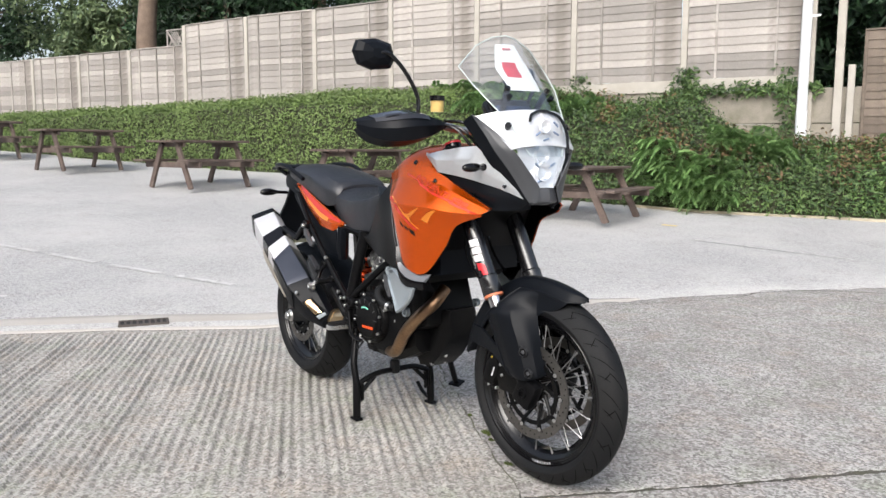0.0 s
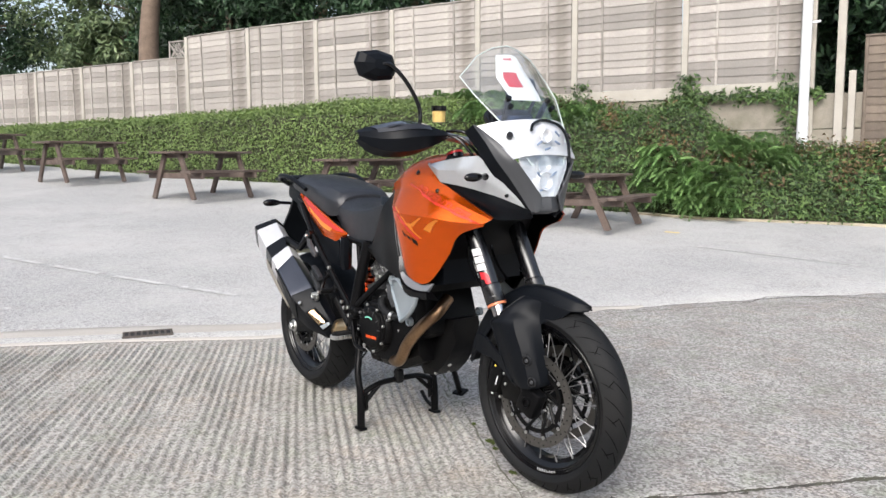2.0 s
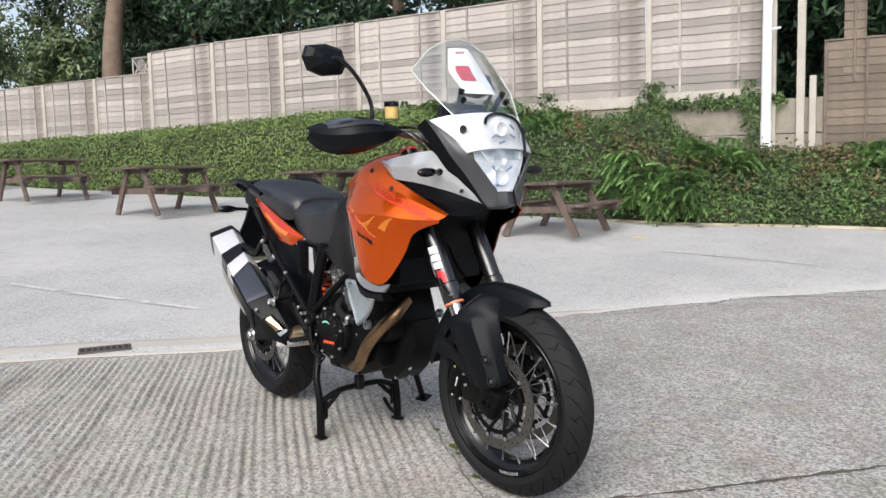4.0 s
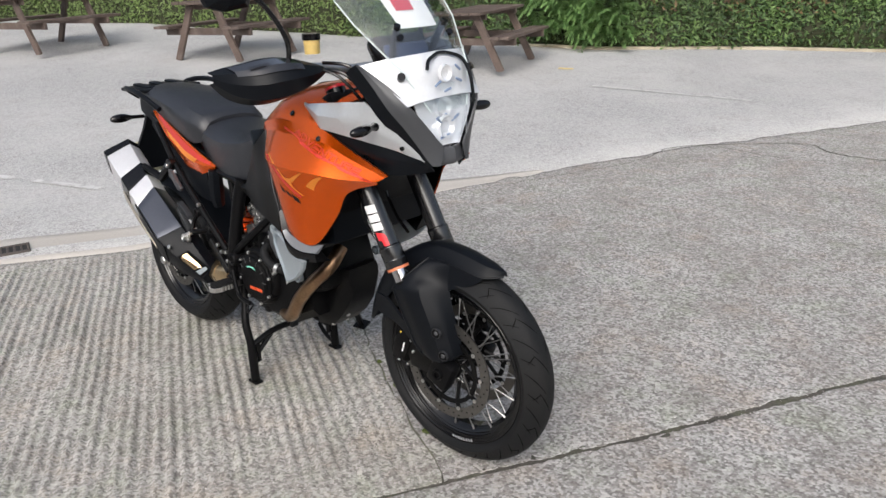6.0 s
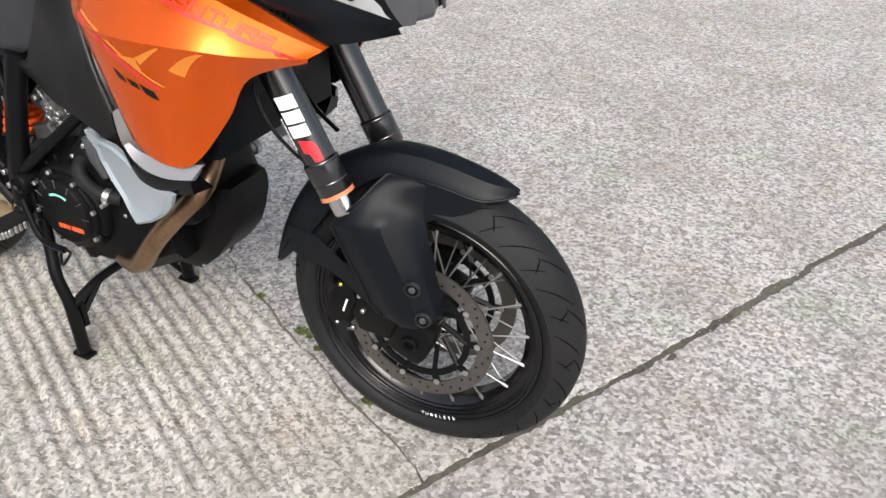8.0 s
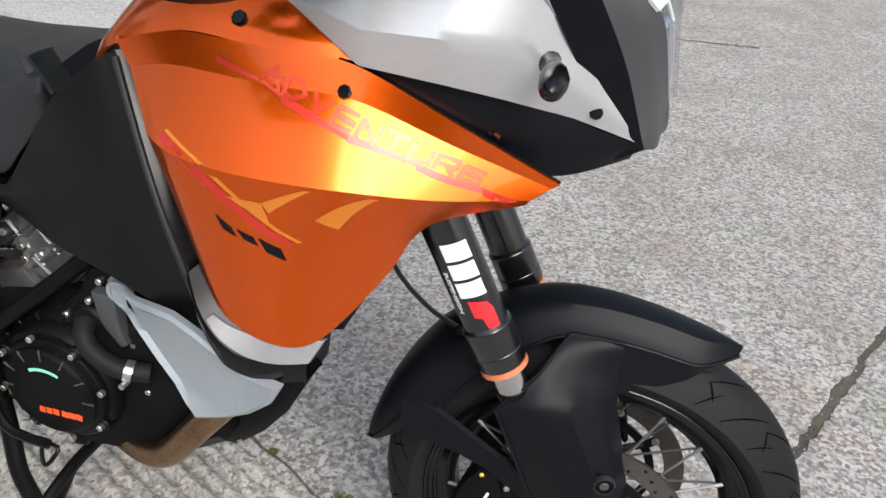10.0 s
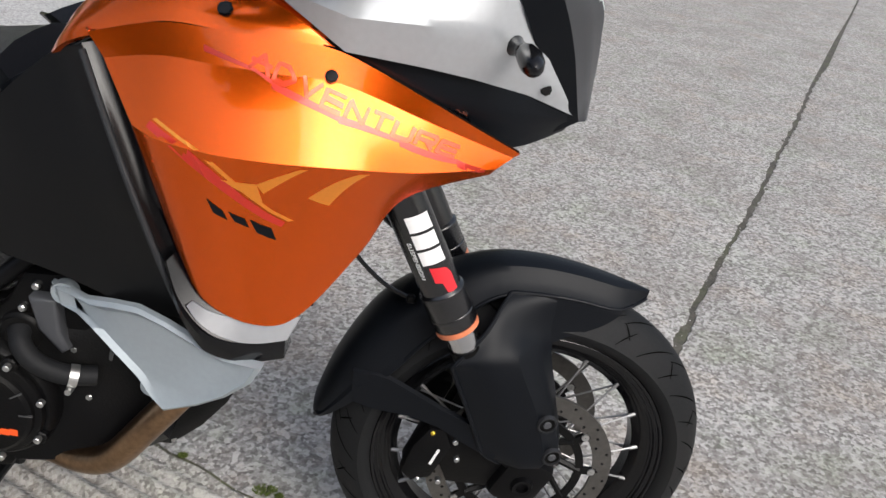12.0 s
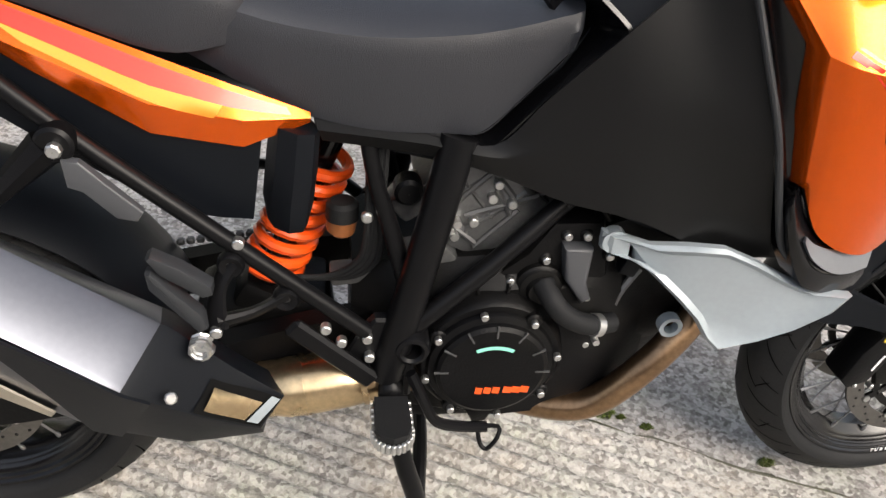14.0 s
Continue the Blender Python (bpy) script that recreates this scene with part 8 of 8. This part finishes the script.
# passenger peg bracket, pegs, pedal
for sg in (-1, 1):
    for arm in ([V3(0.430, sg * 0.182, 0.625), V3(0.413, sg * 0.198, 0.592), V3(0.411, sg * 0.212, 0.547)], [V3(0.495, sg * 0.180, 0.571), V3(0.455, sg * 0.196, 0.556), V3(0.411, sg * 0.210, 0.551)]):
        part("passenger_bracket", tube(bmesh.new(), catmull(arm, 4), [0.0160, 0.0140, 0.0128, 0.0122, 0.0128, 0.0140, 0.0155, 0.0175, 0.0185], 10, True, 0.6), TUBE_BLACK, bike, "black three armed peg bracket", True)
    for x, y, z in ((0.430, 0.182, 0.625), (0.495, 0.180, 0.571)):
        part("bracket_eye", lathe(bmesh.new(), [(0.006, sg * (y + 0.012)), (0.006, sg * y), (0.017, sg * y), (0.017, sg * (y + 0.010)), (0.014, sg * (y + 0.015))], 20, pose(x, 0, z), True), TUBE_BLACK, bike, smooth=True)
        part("bracket_bolt", disc_y(bmesh.new(), 0.0065, sg * y, sg * (y + 0.009), pose(x, 0, z), 8, 0.001), ENGINE_GREY, bike)
    peg_body = part("passenger_peg", slab(bmesh.new(), [(0.337, 0.652), (0.343, 0.657), (0.375, 0.640), (0.410, 0.613), (0.410, 0.600), (0.398, 0.596), (0.350, 0.630)], sg * 0.200, sg * 0.222, 0.005, 2), EDGE_GREY, bike, "folded grey passenger foot peg", True)
    part("peg_prong", slab(bmesh.new(), [(0.335, 0.634), (0.342, 0.635), (0.396, 0.574), (0.402, 0.552), (0.391, 0.544), (0.337, 0.612)], sg * 0.206, sg * 0.226, 0.005, 2), EDGE_GREY, peg_body, smooth=True)
    coil2 = [V3(0.392 + 0.012 * math.cos(0.8 * k), sg * (0.222 + 0.0010 * k), 0.532 + 0.012 * math.sin(0.8 * k)) for k in range(26)]
    part("peg_spring", tube(bmesh.new(), coil2, 0.0030, 6), ALLOY, peg_body)
    part("peg_clevis", box(bmesh.new(), 0.030, 0.016, 0.022, pose(0.392, sg * 0.226, 0.522, 0, 35, 0), 0.005, 2), ALLOY, peg_body, smooth=True)
    part("peg_bolt", disc_y(bmesh.new(), 0.008, sg * 0.212, sg * 0.230, pose(0.411, 0, 0.547), 12, 0.002), ALLOY, bike)
    peg = part("foot_peg", slab(bmesh.new(), [(0.612, -sg * -0.205), (0.658, -sg * -0.205), (0.660, sg * 0.262), (0.654, sg * 0.277), (0.635, sg * 0.284), (0.616, sg * 0.277), (0.610, sg * 0.262)], -0.412, -0.392, 0.004, 2, Matrix.Rotation(radians(-90), 4, "X")), RUBBER, bike, "rubber topped foot peg", True)
    bm = bmesh.new()
    for k in range(13):
        a = math.pi * k / 12
        x, y = (0.635 - 0.027 * math.cos(a), 0.258 + 0.029 * math.sin(a))
        box(bm, 0.006, 0.006, 0.017, pose(x, sg * y, 0.394, 0, 0, 45), 0.0015)
    for k in range(5):
        for dx in (-0.026, 0.026):
            box(bm, 0.006, 0.008, 0.017, pose(0.635 + dx, sg * (0.205 + 0.012 * k), 0.394), 0.0015)
    part("peg_tooth_rim", bm, ALLOY, peg)
    part("peg_mount", tube(bmesh.new(), [V3(0.635, sg * 0.17, 0.42), V3(0.635, sg * 0.205, 0.412)], 0.018, 10), TUBE_BLACK, bike, smooth=True)
    part("rearset_plate", box(bmesh.new(), 0.15, 0.014, 0.030, pose(0.555, sg * 0.192, 0.48, 0, 42, 0), 0.005), TUBE_BLACK, bike)
    part("heel_plate", slab(bmesh.new(), [(0.258, 0.768), (0.276, 0.766), (0.300, 0.742), (0.338, 0.702), (0.330, 0.690), (0.308, 0.694), (0.276, 0.728), (0.260, 0.734)], sg * 0.186, sg * 0.198, 0.003, 2), MASK_GREY, bike, "bent grey heel plate", True)
    part("silencer_mount", disc_y(bmesh.new(), 0.022, sg * 0.165, sg * 0.192, pose(0.252, 0, 0.782), 20, 0.004), TUBE_BLACK, bike, smooth=True)
    part("mount_bolt", disc_y(bmesh.new(), 0.009, sg * 0.190, sg * 0.202, pose(0.254, 0, 0.780), 8, 0.002), ALLOY, bike)
part("brake_pedal", tube(bmesh.new(), catmull([V3(0.660, -0.205, 0.455), V3(0.680, -0.212, 0.41), V3(0.700, -0.215, 0.372), V3(0.735, -0.215, 0.360), V3(0.775, -0.215, 0.358)], 5), 0.008, 8), TUBE_BLACK, bike, "black brake pedal", True)
part("pedal_pad", tube(bmesh.new(), catmull([V3(0.762, -0.215, 0.356), V3(0.766, -0.225, 0.335), V3(0.776, -0.23, 0.328), V3(0.790, -0.225, 0.345), V3(0.792, -0.215, 0.358), V3(0.762, -0.215, 0.358)], 3), 0.0035, 8), TUBE_BLACK, bike, "open loop of the brake pedal", True)

# silver side guard at the engine
bm = bmesh.new()
OUT = [(0.900, -0.168, 0.668), (0.930, -0.180, 0.666), (0.957, -0.194, 0.664), (1.000, -0.217, 0.678), (1.040, -0.229, 0.682), (1.080, -0.236, 0.668), (1.126, -0.245, 0.647), (1.166, -0.253, 0.633), (1.211, -0.261, 0.633), (1.195, -0.258, 0.602), (1.158, -0.251, 0.568), (1.117, -0.244, 0.543), (1.068, -0.234, 0.520), (1.050, -0.228, 0.536), (1.030, -0.222, 0.565), (0.998, -0.214, 0.596), (0.958, -0.198, 0.628), (0.930, -0.180, 0.638), (0.902, -0.166, 0.640)]
for sg in (-1, 1):
    bm = bmesh.new()
    n = len(OUT)
    cx = V3(1.075, sg * 0.229, 0.612)
    layers = []
    for k, (f, off) in enumerate(((1.0, 0.006), (1.0, -0.004), (0.93, -0.010), (0.80, -0.004))):
        layers.append([bm.verts.new(cx + (V3(x, -sg * y, z) - cx) * f + V3(0, -sg * off, 0)) for x, y, z in OUT])
    for a, b in zip(layers, layers[1:]):
        for k in range(n):
            j = (k + 1) % n
            bm.faces.new((a[k], a[j], b[j], b[k]))
    bmesh.ops.contextual_create(bm, geom=layers[-1])
    bmesh.ops.contextual_create(bm, geom=layers[0])
    bmesh.ops.triangulate(bm, faces=[f for f in bm.faces if len(f.verts) > 4])
    gd = part("engine_guard", bm, SILVER_CAST, bike, "silver grey shaped engine side guard", True)
    for x, y, z in ((0.917, 0.168, 0.654), (1.030, 0.168, 0.509)):
        bm = lathe(bmesh.new(), [(0.0105, sg * (y - 0.006)), (0.017, sg * (y - 0.006)), (0.017, sg * (y + 0.010)), (0.0105, sg * (y + 0.010))], 24, pose(x, 0, z), True)
        part("guard_eye", bm, SILVER_CAST, gd, smooth=True)

# dark engine bash guard at the front
bm = bmesh.new()
loft(bm, [[V3(x, 0.026 + y * w, z) for y, z in ((-0.9, z1), (-1, z1 - 0.02), (-1, z0 + 0.04), (-0.75, z0), (0.75, z0), (1, z0 + 0.04), (1, z1 - 0.02), (0.9, z1))] for x, w, z0, z1 in ((0.92, 0.070, 0.262, 0.36), (1.00, 0.078, 0.272, 0.45), (1.055, 0.080, 0.320, 0.50), (1.10, 0.076, 0.375, 0.515), (1.128, 0.064, 0.430, 0.515))])
bash = part("bash_guard", bm, ENGINE_BLACK, bike, "black plastic guard before the engine", True)
for y, z, x in ((-0.030, 0.284, 1.005), (0.03, 0.282, 1.005), (0.0, 0.322, 1.053)):
    bolt((x, y, z), (0.8, -0.3, -0.5), 0.008, 0.006, ALLOY, bash)

# -- stands --
stand = new("centre_stand")
stand.parent = bike
stand["label"] = "black tubular centre stand, lowered"
for sg, x in ((-1, 0.690), (1, 0.665)):
    p = [V3(0.630, sg * 0.150, 0.385), V3(0.650, sg * 0.168, 0.300), V3(0.668, sg * 0.186, 0.235), V3(0.690, sg * 0.188, 0.150), V3(0.694, sg * 0.190, 0.015)]
    part("stand_leg", tube(bmesh.new(), catmull(p, 4), [0.015] * 12 + [0.016, 0.017, 0.017, 0.017, 0.017], 12), TUBE_BLACK, stand, smooth=True)
    part("stand_foot", box(bmesh.new(), 0.055, 0.034, 0.012, pose(0.692, sg * 0.190, 0.007), 0.005, 2), TUBE_BLACK, stand)
    bm = bmesh.new()
    slab(bm, [(0.68, 0.16), (0.705, 0.155), (0.705, 0.085), (0.686, 0.07)], sg * 0.160, sg * 0.172, 0.002, 1)
    part("stand_gusset", bm, TUBE_BLACK, stand)
    part("stand_strut", tube(bmesh.new(), [V3(0.69, sg * 0.18, 0.10), V3(0.694, sg * 0.10, 0.175)], 0.010, 8), TUBE_BLACK, stand)
part("stand_crossbar", tube(bmesh.new(), catmull([V3(0.690, -0.185, 0.150), V3(0.70, -0.10, 0.185), V3(0.705, 0.0, 0.190), V3(0.70, 0.10, 0.185), V3(0.690, 0.185, 0.150)], 4), 0.012, 10), TUBE_BLACK, stand, smooth=True)
part("stand_bumper", box(bmesh.new(), 0.035, 0.035, 0.06, pose(0.71, -0.01, 0.205), 0.006), RUBBER, stand)
part("stand_tread", tube(bmesh.new(), catmull([V3(0.69, 0.19, 0.02), V3(0.62, 0.20, 0.035), V3(0.56, 0.215, 0.06)], 4), 0.009, 8), TUBE_BLACK, stand, smooth=True)
side_stand = part("side_stand", tube(bmesh.new(), [V3(0.86, 0.14, 0.33), V3(0.80, 0.22, 0.20), V3(0.765, 0.275, 0.10)], 0.013, 10), TUBE_BLACK, bike, "black side stand, folded up", True)
part("side_stand_foot", box(bmesh.new(), 0.06, 0.05, 0.010, pose(0.765, 0.28, 0.095, 20, 0, 10), 0.003), TUBE_BLACK, side_stand)
